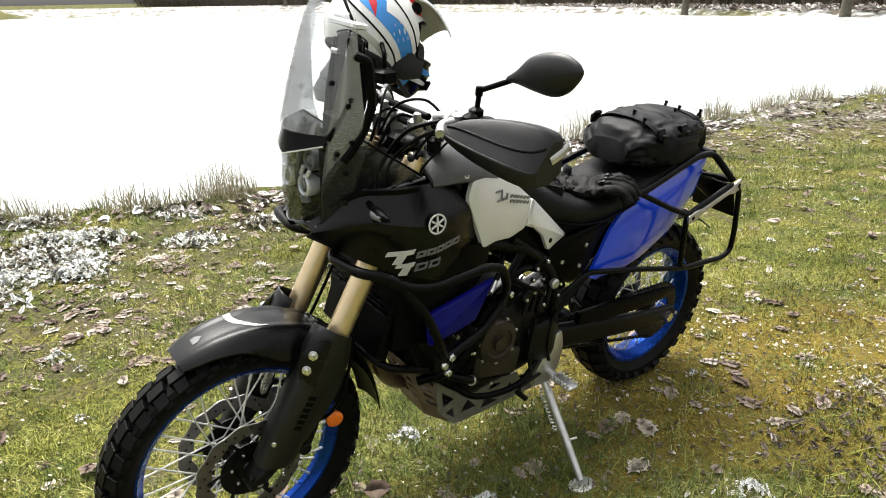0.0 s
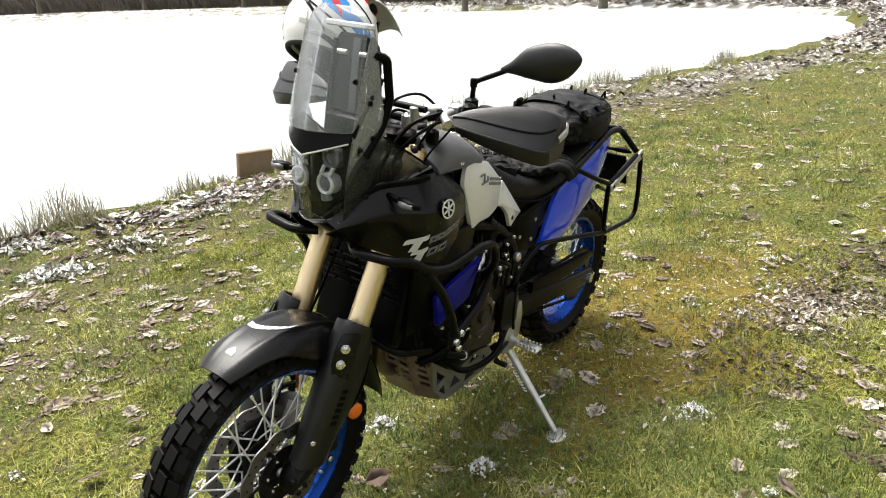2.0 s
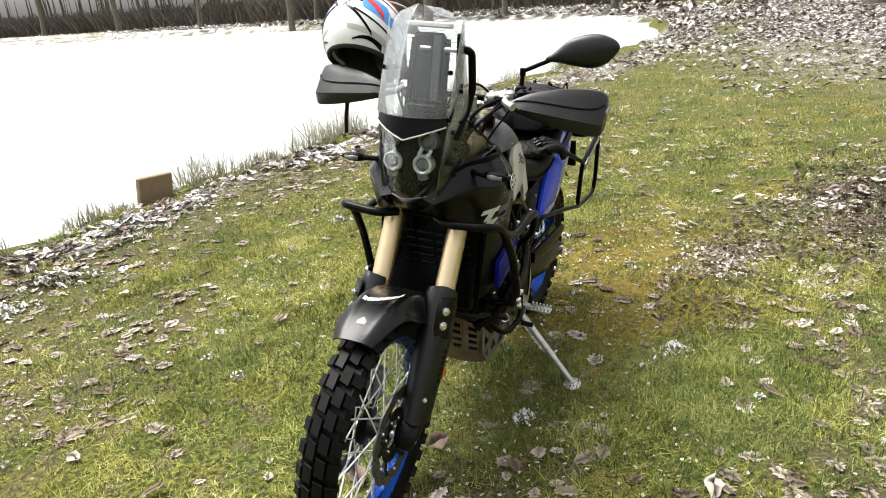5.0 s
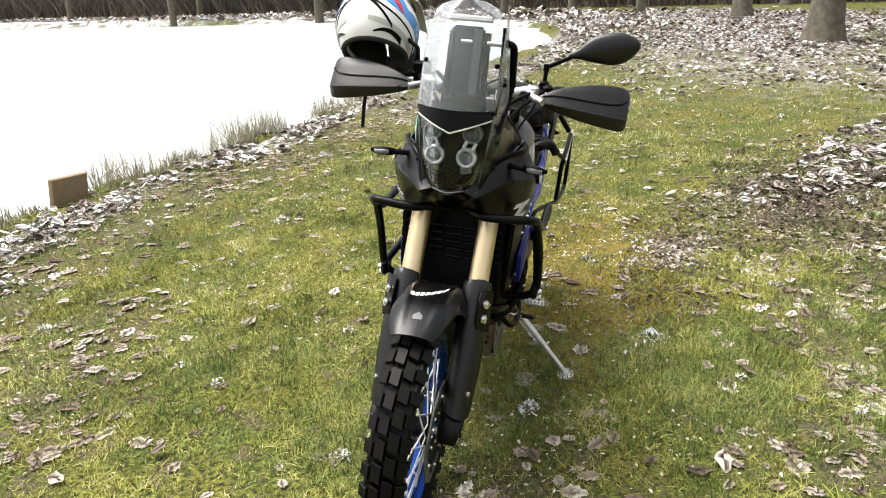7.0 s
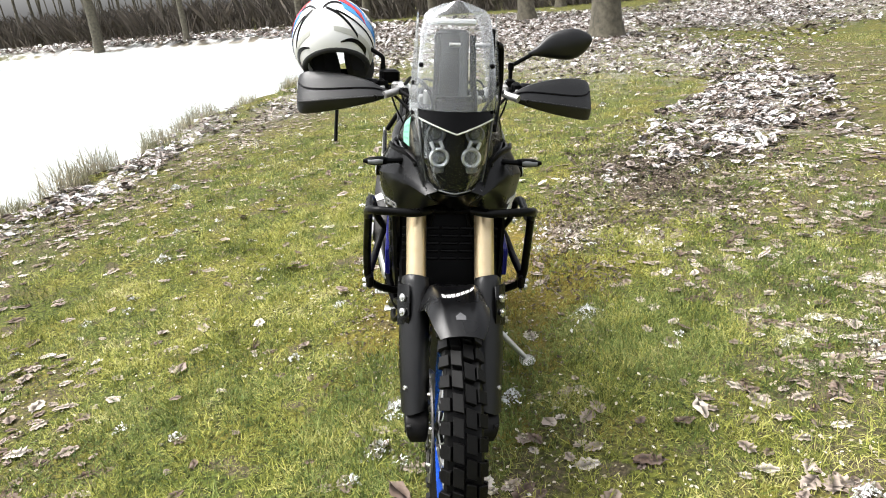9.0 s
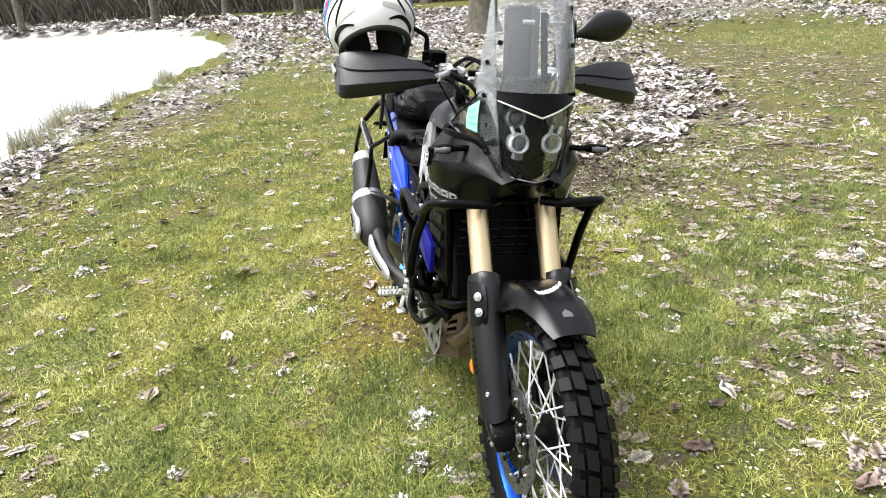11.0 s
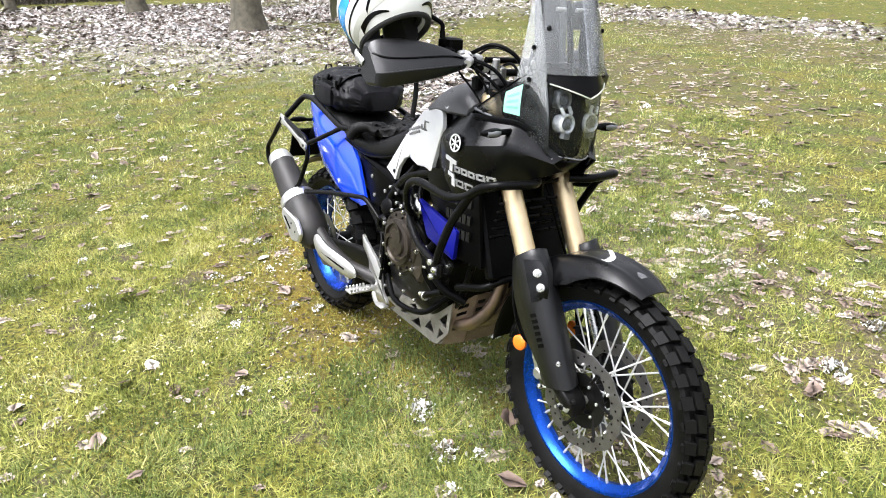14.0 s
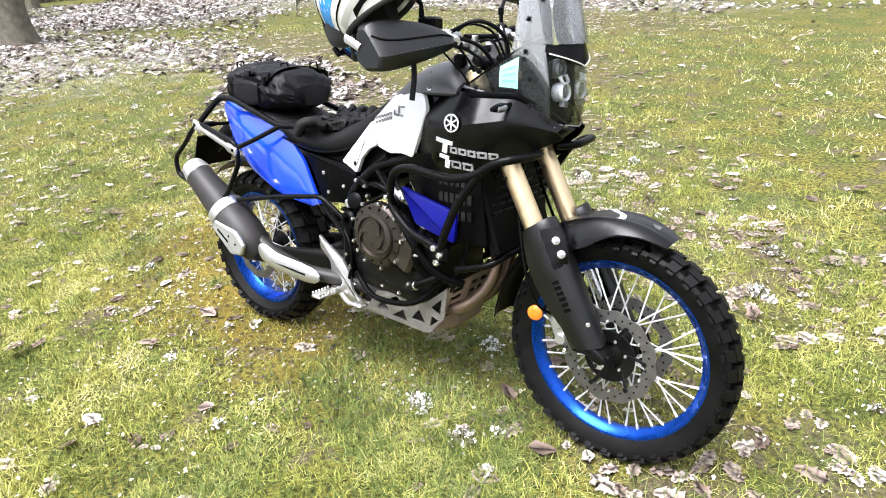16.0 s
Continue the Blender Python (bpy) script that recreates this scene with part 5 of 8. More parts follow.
# subframe and tail unit
g = Geo()
for s in SIDES:
    g.tube([(0.66, s * 0.10, 0.70), (0.40, s * 0.115, 0.79), (0.05, s * 0.095, 0.88), (-0.08, s * 0.07, 0.90)], 0.013, 8)
    g.tube([(0.60, s * 0.11, 0.50), (0.36, s * 0.115, 0.70), (0.05, s * 0.095, 0.86)], 0.012, 8)
part("subframe", g, POWDER, bike)
g = Geo().loft([(-0.12, 0, 0.90, 0.05, 0.02), (-0.06, 0, 0.885, 0.085, 0.045), (0.06, 0, 0.855, 0.095, 0.055), (0.2, 0, 0.80, 0.095, 0.06)], "x", 20, 3)
tail = part("tail_unit", g, BLACK, bike)
part("tail_lamp", Geo().loft([(-0.150, 0, 0.915, 0.025, 0.014), (-0.125, 0, 0.915, 0.045, 0.022), (-0.10, 0, 0.912, 0.045, 0.02)], "x", 16, 3), RED, tail, "small red tail lamp")
g = Geo().tube([(-0.06, 0, 0.86), (-0.22, 0, 0.81), (-0.36, 0, 0.72)], 0.035, 10, flat=0.4)
g.box((-0.365, 0, 0.705), (0.010, 0.19, 0.15), Matrix.Rotation(radians(22), 4, "Y"), 0.003)
part("plate_holder", g, BLACK, tail)
part("blank_plate", Geo().box((-0.373, 0, 0.702), (0.003, 0.18, 0.12), Matrix.Rotation(radians(22), 4, "Y"), 0.001), CARDGREY, tail)
for s in SIDES:
    g = Geo().tube([(-0.15, s * 0.02, 0.84), (-0.165, s * 0.11, 0.845)], 0.007, 8)
    g.loft([(-0.165, s * 0.105, 0.845, 0.006, 0.008), (-0.168, s * 0.13, 0.846, 0.014, 0.012), (-0.168, s * 0.16, 0.846, 0.012, 0.010), (-0.162, s * 0.18, 0.845, 0.004, 0.004)], "y", 12)
    part("rear_indicator", g, BLACK, tail)
g = Geo().sheet(lambda u, v: vec((RX - 0.385 * math.sin(radians(38 - 86 * v)) , (u - 0.5) * 0.19, RZ + 0.395 * math.cos(radians(38 - 86 * v)) - abs(u - 0.5) ** 2 * 0.08)), 8, 14, (0, 0, -0.004))
part("inner_fender", g, BLACK, bike)

# ---- engine, radiator, frame ----
g = Geo().loft([(0.58, 0, 0.46, 0.085, 0.09), (0.66, 0, 0.47, 0.125, 0.135), (0.80, 0, 0.49, 0.150, 0.160), (0.95, 0, 0.47, 0.145, 0.150), (1.02, 0, 0.46, 0.12, 0.10)], "x", 26, 4.0)
engine = part("engine_block", g, DARK, bike, "dark twin-cylinder engine block")
g = Geo()
for k in range(7):
    c = vec((0.955 + 0.022 * k, 0, 0.60 + 0.034 * k))
    g.box(c, (0.165, 0.25 + (0.02 if k % 2 else 0), 0.03), Matrix.Rotation(radians(32), 4, "Y"), 0.006)
part("cylinders", g, DARK, engine)
g = Geo().box((1.08, 0, 0.80), (0.20, 0.28, 0.09), Matrix.Rotation(radians(32), 4, "Y"), 0.02)
part("cylinder_head", g, BLACK, engine)
# clutch cover, right
c = vec((0.803, -0.150, 0.575))
g = Geo().lathe(c, (0, -1, 0), [(0.110, 0), (0.110, 0.022), (0.102, 0.032), (0.082, 0.035), (0.079, 0.046), (0.066, 0.050), (0.062, 0.042), (0.048, 0.042), (0.044, 0.050), (0.001, 0.052)], 36)
g.box(c + vec((0.09, -0.012, -0.03)), (0.14, 0.03, 0.13), Matrix.Rotation(radians(25), 4, "Y"), 0.012)
clutch = part("clutch_cover", g, BRONZE, engine, "bronze-brown engine clutch cover")
g = Geo()
for k in range(9):
    a = 2 * math.pi * k / 9
    g.bolt(c + vec((0.112 * math.cos(a), -0.030, 0.112 * math.sin(a))), (0, -1, 0), 0.007, 0.008)
for x, z in ((0.70, 0.50), (0.93, 0.43), (0.965, 0.53), (0.90, 0.64), (0.66, 0.43)):
    g.bolt((x, -0.165, z), (0, -1, 0), 0.008, 0.008)
parts("bolt", g, CHROME, clutch)
# three curved raised blades on the cover, and a ring of ribs
for k in range(3):
    def blade(u, v, k=k):
        a = 2 * math.pi * k / 3 + 0.3 + 1.5 * u
        r = 0.030 + 0.046 * u + 0.016 * (v - 0.5) * (1.3 - u)
        return c + vec((r * math.cos(a), -0.056 + 0.004 * u, r * math.sin(a)))
    part("blade", Geo().sheet(blade, 8, 2, (0, 0.008, 0)), BRONZE, clutch)
g = Geo()
for k in range(14):
    a = 2 * math.pi * k / 14
    g.box(c + vec((0.093 * math.cos(a), -0.035, 0.093 * math.sin(a))), (0.010, 0.010, 0.006), Matrix.Rotation(-a, 4, "Y"), 0.002)
parts("rib", g, DARK, clutch)
g = Geo().lathe((0.665, -0.14, 0.60), (0, -1, 0), [(0.032, 0), (0.034, 0.03), (0.026, 0.04), (0.014, 0.04), (0.012, 0.02)], 18)
g.lathe((0.70, -0.14, 0.665), (0.2, -1, 0.3), [(0.02, 0), (0.028, 0.02), (0.028, 0.045), (0.02, 0.05)], 16)
part("breather", g, BLACK, engine)
# generator cover, left
c = vec((0.880, 0.145, 0.535))
g = Geo().lathe(c, (0, 1, 0), [(0.074, 0), (0.074, 0.020), (0.066, 0.034), (0.046, 0.040), (0.043, 0.034), (0.024, 0.034), (0.022, 0.046), (0.001, 0.048)], 32)
g.box(c + vec((-0.02, 0.008, -0.085)), (0.17, 0.03, 0.10), Matrix.Rotation(radians(-12), 4, "Y"), 0.014)
gen = part("generator_cover", g, BRONZE, engine, "brown metal generator cover")
g = Geo()
for k in range(7):
    a = 2 * math.pi * k / 7 + 0.2
    g.bolt(c + vec((0.072 * math.cos(a), 0.024, 0.072 * math.sin(a))), (0, 1, 0), 0.006, 0.007)
parts("bolt", g, CHROME, gen)
g = Geo().loft([(0.60, 0.13, 0.44, 0.02, 0.06), (0.66, 0.145, 0.46, 0.025, 0.075), (0.74, 0.14, 0.46, 0.02, 0.06)], "x", 16, 3)
g.tube([(0.72, 0.16, 0.56), (0.74, 0.165, 0.44), (0.72, 0.165, 0.36)], 0.006, 6)
for k in range(4):
    g.tube([(0.66 + 0.03 * k, 0.15, 0.66 - 0.01 * k), (0.68 + 0.03 * k, 0.155, 0.58)], 0.008, 6)
part("sprocket_cover", g, DARK, engine)
# hoses and wires
for s in SIDES:
    for path, r in (([(0.90, 0.155, 0.66), (0.96, 0.19, 0.60), (1.05, 0.17, 0.50), (1.12, 0.12, 0.46)], 0.014), ([(0.72, 0.13, 0.72), (0.80, 0.16, 0.74), (0.88, 0.15, 0.70), (0.93, 0.13, 0.62)], 0.011), ([(0.66, 0.14, 0.40), (0.78, 0.175, 0.35), (0.95, 0.17, 0.37), (1.04, 0.13, 0.45)], 0.010), ([(0.84, 0.12, 0.80), (0.90, 0.165, 0.74), (1.0, 0.16, 0.70)], 0.008)):
        part("hose", Geo().tube(curve_through(both(path, s), 6), r, 10), BLACK, engine)
    g = Geo()
    for x, z in ((0.96, 0.72), (0.985, 0.655), (0.88, 0.755), (0.76, 0.70), (1.03, 0.60)):
        g.bolt((x, s * 0.165, z), (0, s, 0), 0.007, 0.012)
    parts("bolt", g, CHROME, engine)
    part("silver_hose", Geo().tube(curve_through(both([(0.865, 0.150, 0.745), (0.90, 0.172, 0.725), (0.935, 0.160, 0.700)], s), 5), 0.0095, 10), ALU, engine)
# coolant and wiring details round the engine
for s in SIDES:
    for path, r, m_ in (([(1.02, 0.150, 0.66), (0.99, 0.185, 0.60), (0.985, 0.190, 0.53), (1.01, 0.165, 0.47)], 0.013, BLACK), ([(0.86, 0.155, 0.69), (0.90, 0.182, 0.68), (0.955, 0.182, 0.645), (0.975, 0.17, 0.58)], 0.010, BLACK),
                        ([(0.69, 0.150, 0.62), (0.735, 0.172, 0.66), (0.79, 0.170, 0.69), (0.84, 0.150, 0.72)], 0.007, BLACK), ([(0.62, 0.150, 0.55), (0.66, 0.165, 0.51), (0.665, 0.168, 0.44), (0.64, 0.160, 0.38)], 0.006, BLACK),
                        ([(0.94, 0.165, 0.42), (0.99, 0.180, 0.45), (1.05, 0.165, 0.48)], 0.012, POWDER), ([(0.80, 0.150, 0.77), (0.85, 0.168, 0.735), (0.87, 0.168, 0.68)], 0.006, BLACK)):
        part("hose", Geo().tube(curve_through(both(path, s), 6), r, 10), m_, engine)
    for p, d, r in (((1.005, 0.172, 0.640), (-0.3, 0.4, -0.8), 0.0155), ((0.988, 0.188, 0.55), (0, 0, -1), 0.0155), ((0.885, 0.172, 0.688), (1, 0.4, -0.1), 0.0125), ((0.965, 0.176, 0.610), (0.3, -0.1, -1), 0.0125), ((0.97, 0.174, 0.437), (1, 0.2, 0.5), 0.0145)):
        d = vec((d[0], d[1] * s, d[2])).normalized()
        part("hose_clip", Geo().lathe(vec((p[0], p[1] * s, p[2])) - d * 0.004, d, [(r, 0), (r + 0.0012, 0.001), (r + 0.0012, 0.007), (r, 0.008)], 14), CHROME, engine)
    for x, y, z, sx, sy, sz, turn, m_ in ((0.76, 0.150, 0.645, 0.050, 0.025, 0.030, 20, DARK), (0.845, 0.158, 0.655, 0.035, 0.022, 0.045, -15, BLACK), (0.70, 0.150, 0.585, 0.030, 0.022, 0.040, 0, DARK), (0.935, 0.160, 0.585, 0.040, 0.022, 0.030, 30, DARK), (0.72, 0.148, 0.735, 0.055, 0.022, 0.028, 25, BLACK), (1.06, 0.140, 0.56, 0.030, 0.03, 0.05, 30, DARK)):
        part("engine_fitting", Geo().box((x, s * y, z), (sx, sy, sz), Matrix.Rotation(radians(turn), 4, "Y"), 0.006), m_, engine)
    g = Geo()
    for x, y, z in ((0.745, 0.166, 0.655), (0.775, 0.166, 0.638), (0.845, 0.172, 0.675), (0.70, 0.164, 0.600), (0.935, 0.174, 0.590), (0.70, 0.162, 0.742), (0.74, 0.162, 0.728), (0.62, 0.145, 0.60), (0.615, 0.142, 0.46), (0.66, 0.150, 0.36), (0.80, 0.155, 0.39), (0.88, 0.160, 0.385), (1.065, 0.158, 0.57), (0.99, 0.150, 0.40)):
        g.bolt((x, s * y, z), (0, s, 0.1), 0.0062, 0.006)
    parts("bolt", g, CHROME, engine)
    part("alloy_fitting", Geo().tube(both([(0.905, 0.168, 0.735), (0.935, 0.185, 0.715)], s), 0.008, 10), ALU, engine)
    part("alloy_fitting", Geo().lathe((0.655, s * 0.150, 0.655), (0, s, 0), [(0.016, 0), (0.016, 0.012), (0.011, 0.016), (0.005, 0.016)], 14), ALU, engine)
# black main frame tubes
for s in SIDES:
    g = Geo().tube(fillet(both([(1.18, 0.045, 0.98), (1.00, 0.135, 0.86), (0.78, 0.145, 0.80), (0.64, 0.135, 0.68), (0.60, 0.130, 0.40), (0.63, 0.12, 0.30)], s), 0.06), 0.016, 10)
    g.tube(fillet(both([(1.22, 0.045, 0.90), (1.17, 0.11, 0.72), (1.10, 0.115, 0.48), (0.98, 0.11, 0.320), (0.66, 0.11, 0.30)], s), 0.06), 0.012, 10)
    g.tube(both([(0.78, 0.145, 0.80), (0.92, 0.155, 0.62)], s), 0.012, 8)
    g.tube(both([(0.66, 0.125, 0.72), (0.84, 0.15, 0.84)], s), 0.012, 8)
    part("frame_tube", g, POWDER, bike)
# radiator with slatted guard
g = Geo().box((1.215, 0, 0.715), (0.035, 0.30, 0.27), Matrix.Rotation(radians(-18), 4, "Y"), 0.008)
rad = part("radiator", g, BLACK, bike, "black radiator behind a slatted guard")
slat = mesh_of(Geo().box((0, 0, 0), (0.010, 0.052, 0.008), None, 0.002), "slat", POWDER)
for i in range(9):
    for j in range(5):
        part("slat", slat, POWDER, rad, m=pose(1.240 + (i - 4) * 0.028 * 0.31 * -1 * -1, (j - 2) * 0.058, 0.715 + (i - 4) * 0.027, 0, -30, 0))
for s in SIDES:
    def cheek(u, v, s=s):
        x = 0.93 + 0.29 * u
        zl = float(np.interp(u, (0, 0.25, 0.5, 1), (0.775, 0.70, 0.62, 0.62)))
        zu = float(np.interp(u, (0, 1), (0.86, 0.90)))
        z = zl + (zu - zl) * v
        return vec((x - 0.10 * (0.8 - z) * u * -1, s * (0.165 + 0.020 * math.sin(u * 2.6) - 0.012 * (1 - v)), z))
    part("radiator_cheek", Geo().sheet(cheek, 10, 8, (0, -s * 0.010, 0)), BLACK, bike)
    o = fillet(xz([(0.931, 0.762), (1.150, 0.712), (1.138, 0.618), (0.990, 0.652)], lambda x, z: s * 0.194), 0.008, 3, True)
    part("lower_panel", Geo().panel(o, (0, s, 0), 0.012, 0.003, 0.006), DEEP, bike, "dark blue lower side panel")
# exhaust headers
for k, y in enumerate((-0.035, 0.035)):
    path = curve_through([(1.13, y, 0.66), (1.19, y, 0.58), (1.175, y - 0.02, 0.46), (1.09, y - 0.05, 0.365), (0.95, y * 0.6 - 0.06, 0.335), (0.80, -0.08, 0.33)], 8)
    part("exhaust_header", Geo().tube(path, 0.021, 14), HEADER, bike, "heat-tinted exhaust header pipe")
path = curve_through([(0.80, -0.08, 0.33), (0.66, -0.10, 0.335), (0.55, -0.155, 0.36), (0.44, -0.195, 0.375), (0.30, -0.205, 0.405), (0.20, -0.212, 0.450), (0.13, -0.215, 0.475)], 8)
link = part("exhaust_link_pipe", Geo().tube(path, 0.026, 16), CAN, bike)
# silver heat shield along the link pipe
g = Geo().tube(curve_through([(0.540, -0.212, 0.368), (0.42, -0.234, 0.388), (0.32, -0.244, 0.404), (0.248, -0.246, 0.440)], 6), [0.012, 0.026, 0.031, 0.033] + [0.034] * 11 + [0.033, 0.030, 0.025, 0.012], 12, flat=0.42)
hs = part("heat_shield", g, ALU, bike, "slotted silver heat shield on the exhaust pipe")
g = Geo().tube(curve_through([(0.49, -0.2345, 0.379), (0.42, -0.2462, 0.390), (0.33, -0.2535, 0.401)], 6), 0.0045, 6)
part("slot", g, BLACK, hs)
# muffler
mf, mr = vec((0.205, -0.222, 0.405)), vec((-0.190, -0.224, 0.690))
md = (mr - mf).normalized()
L = (mr - mf).length
prof = [(0.030, -0.02), (0.052, 0.0), (0.070, 0.04), (0.076, 0.10), (0.075, 0.19), (0.066, 0.215), (0.062, 0.30), (0.053, L - 0.055)]
muf = part("muffler", Geo().lathe(mf, md, prof, 28), CAN, bike, "dark grey muffler can")
part("end_cap", Geo().lathe(mf + md * (L - 0.058), md, [(0.0535, 0), (0.053, 0.02), (0.044, 0.052), (0.028, 0.058), (0.022, 0.040)], 28), ALU, muf, "brushed metal muffler end")
part("clamp_band", Geo().lathe(mf + md * 0.195, md, [(0.076, 0), (0.0775, 0.004), (0.0745, 0.040), (0.066, 0.046)], 28), ALU, muf, "silver clamp band")
sd = vec((0.1, -1, 0.05)).normalized()
upm = sd.cross(md).normalized()
ctr = mf + md * 0.098 + sd * 0.074
o = fillet([ctr + md * a + upm * b for a, b in ((-0.080, -0.036), (-0.092, 0.008), (-0.045, 0.048), (0.095, 0.040), (0.100, 0.004), (-0.02, -0.046))], 0.012, 4, True)
ms = part("muffler_shield", Geo().panel(o, sd, 0.010, 0.006, 0.006), ALU, muf, "silver slotted muffler shield")
part("slot", Geo().tube([ctr + sd * 0.006 + md * -0.01 + upm * 0.016, ctr + sd * 0.006 + md * 0.06 + upm * 0.018], 0.0045, 6), BLACK, ms)
g = Geo()
for a in (-0.045, 0.0):
    g.bolt(ctr + sd * 0.005 + md * a + upm * -0.006, sd, 0.005, 0.003)
parts("bolt", g, DARK, ms)
# raised lettering shapes on the right radiator side, plain bars
for row in range(3):
    for k in range(6):
        def raised(u, v, row=row, k=k):
            uu = 0.50 + (k + 0.12 + 0.72 * u) * 0.070
            q = vec((0.93 + 0.29 * uu, 0, 0.790 - 0.050 * row + 0.028 * v))
            return vec((q.x, -(0.165 + 0.020 * math.sin(uu * 2.6) + 0.0015), q.z))
        part("raised_bar", Geo().sheet(raised, 2, 1, (0, 0.006, 0)), GUARD, rad)

# ---- skid plate, crash bars, pegs, stand ----
SW = 0.125
belly = [(0.66, 0.262), (0.97, 0.250), (1.042, 0.278)]


def skid(u, v):
    d = [0, 0.31, 0.387]
    x = float(np.interp(v * 0.387, d, [p[0] for p in belly]))
    z = float(np.interp(v * 0.387, d, [p[1] for p in belly]))
    return vec((x, (u - 0.5) * 2 * (SW - 0.30 * max(0, v - 0.8)), z))


def pierced(outline, holes, out, thick):
    """A flat plate with holes cut right through."""
    bm = bmesh.new()
    for run in (outline, *holes):
        vs = [bm.verts.new(p) for p in run]
        for i in range(len(vs)):
            bm.edges.new((vs[i - 1], vs[i]))
    bmesh.ops.triangle_fill(bm, use_beauty=True, use_dissolve=False, edges=bm.edges[:])
    made = bmesh.ops.extrude_face_region(bm, geom=bm.faces[:])
    bmesh.ops.translate(bm, verts=[v for v in made["geom"] if isinstance(v, bmesh.types.BMVert)], vec=vec(out).normalized() * thick)
    bm.verts.index_update()
    g = Geo().add([v.co for v in bm.verts], [[v.index for v in f.verts] for f in bm.faces])
    bm.free()
    return g


skid_plate = part("skid_plate", Geo().sheet(skid, 6, 18, (-0.002, 0, 0.004)), SKID, bike, "worn aluminium skid plate with cut-outs", smooth=20)
# upright front in three facets, pierced by rows of slots
low_ = [vec(p) for p in ((0.988, -0.110, 0.256), (1.045, -0.060, 0.280), (1.045, 0.060, 0.280), (0.988, 0.110, 0.256))]
top_ = [vec(p) for p in ((1.066, -0.126, 0.438), (1.118, -0.072, 0.480), (1.118, 0.072, 0.480), (1.066, 0.126, 0.438))]
for k in range(3):
    def facet(u, v, k=k):
        return low_[k].lerp(low_[k + 1], u).lerp(top_[k].lerp(top_[k + 1], u), v)
    wide = 0.15 if k == 1 else 0.28
    spots = [(u, v) for v in (0.36, 0.52, 0.68, 0.84) for u in ((0.16, 0.50, 0.84) if k == 1 else (0.5,))]
    slots_ = [[facet(u + a * wide * 0.8, v + b * 0.045) for a, b in ((-1, -1), (1, -1), (1, 1), (-1, 1))] for u, v in spots]
    away = (top_[k] - low_[k]).cross(low_[k + 1] - low_[k]).normalized()
    away = away if away.x > 0 else -away
    part("front_plate", pierced([facet(0, 0), facet(1, 0), facet(1, 1), facet(0, 1)], slots_, away, 0.004), RUST, skid_plate, "mud-brown slotted front of the skid plate", smooth=20)
for s in SIDES:
    o = xz([(0.690, 0.270), (0.745, 0.350), (0.800, 0.358), (0.845, 0.372), (0.905, 0.342), (0.985, 0.374), (1.062, 0.436), (1.048, 0.325), (0.985, 0.258), (0.90, 0.256)], s * SW)
    tri = [((0.745, 0.285), (0.770, 0.328), (0.800, 0.290)), ((0.800, 0.335), (0.842, 0.352), (0.862, 0.326)), ((0.815, 0.276), (0.868, 0.310), (0.885, 0.272)), ((0.905, 0.290), (0.940, 0.330), (0.965, 0.290)), ((0.990, 0.350), (1.038, 0.392), (1.032, 0.335)), ((0.985, 0.280), (0.995, 0.322), (1.022, 0.312))]
    part("side_wing", pierced([vec(p) for p in o], [[vec(p) for p in xz(t, s * SW)] for t in tri], (0, s, 0), 0.004), SKID, skid_plate, smooth=20)
    part("wing_rail", Geo().tube(both([(0.60, 0.10, 0.285), (0.78, SW - 0.01, 0.275)], s), 0.009, 8), ALU, skid_plate)

for s in SIDES:
    R_ = 0.0125
    up_bar = fillet(both([(1.330, 0.060, 0.895), (1.372, 0.105, 0.897), (1.362, 0.218, 0.902), (1.315, 0.240, 0.890), (1.252, 0.244, 0.846), (1.173, 0.248, 0.826), (1.014, 0.250, 0.842), (0.952, 0.246, 0.822), (0.918, 0.232, 0.745), (0.905, 0.190, 0.690)], s), 0.035, 5)
    bars = part("crash_bar", Geo().tube(up_bar, R_, 12), POWDER, bike, "black tubular crash bar")
    low = fillet(both([(1.275, 0.240, 0.868), (1.195, 0.250, 0.760), (1.150, 0.254, 0.660), (1.132, 0.252, 0.600), (1.095, 0.225, 0.560), (1.06, 0.165, 0.530), (1.03, 0.14, 0.52)], s), 0.035, 5)
    part("down_bar", Geo().tube(low, R_, 12), POWDER, bars)
    back = fillet(both([(1.135, 0.252, 0.612), (1.00, 0.235, 0.640), (0.915, 0.215, 0.690), (0.880, 0.185, 0.720)], s), 0.03, 4)
    part("back_bar", Geo().tube(back, R_, 12), POWDER, bars)
    g = Geo()
    for x, z in ((1.141, 0.600), (1.119, 0.618), (1.128, 0.575)):
        g.bolt((x, s * 0.262, z), (0, s, 0), 0.010, 0.008)
    g.bolt((0.915, s * 0.245, 0.735), (0, s, 0), 0.008, 0.006)
    parts("bolt", g, CHROME, bars)
    part("bar_clamp", Geo().box((1.132, s * 0.246, 0.60), (0.055, 0.022, 0.05), None, 0.008), POWDER, bars)
cross = fillet([(1.12, 0.16, 0.52), (1.235, 0.14, 0.555), (1.265, 0.09, 0.585), (1.265, -0.09, 0.585), (1.235, -0.14, 0.555), (1.12, -0.16, 0.52)], 0.04, 5)
part("crash_bar_crosspiece", Geo().tube(cross, 0.0115, 10), POWDER, bike)

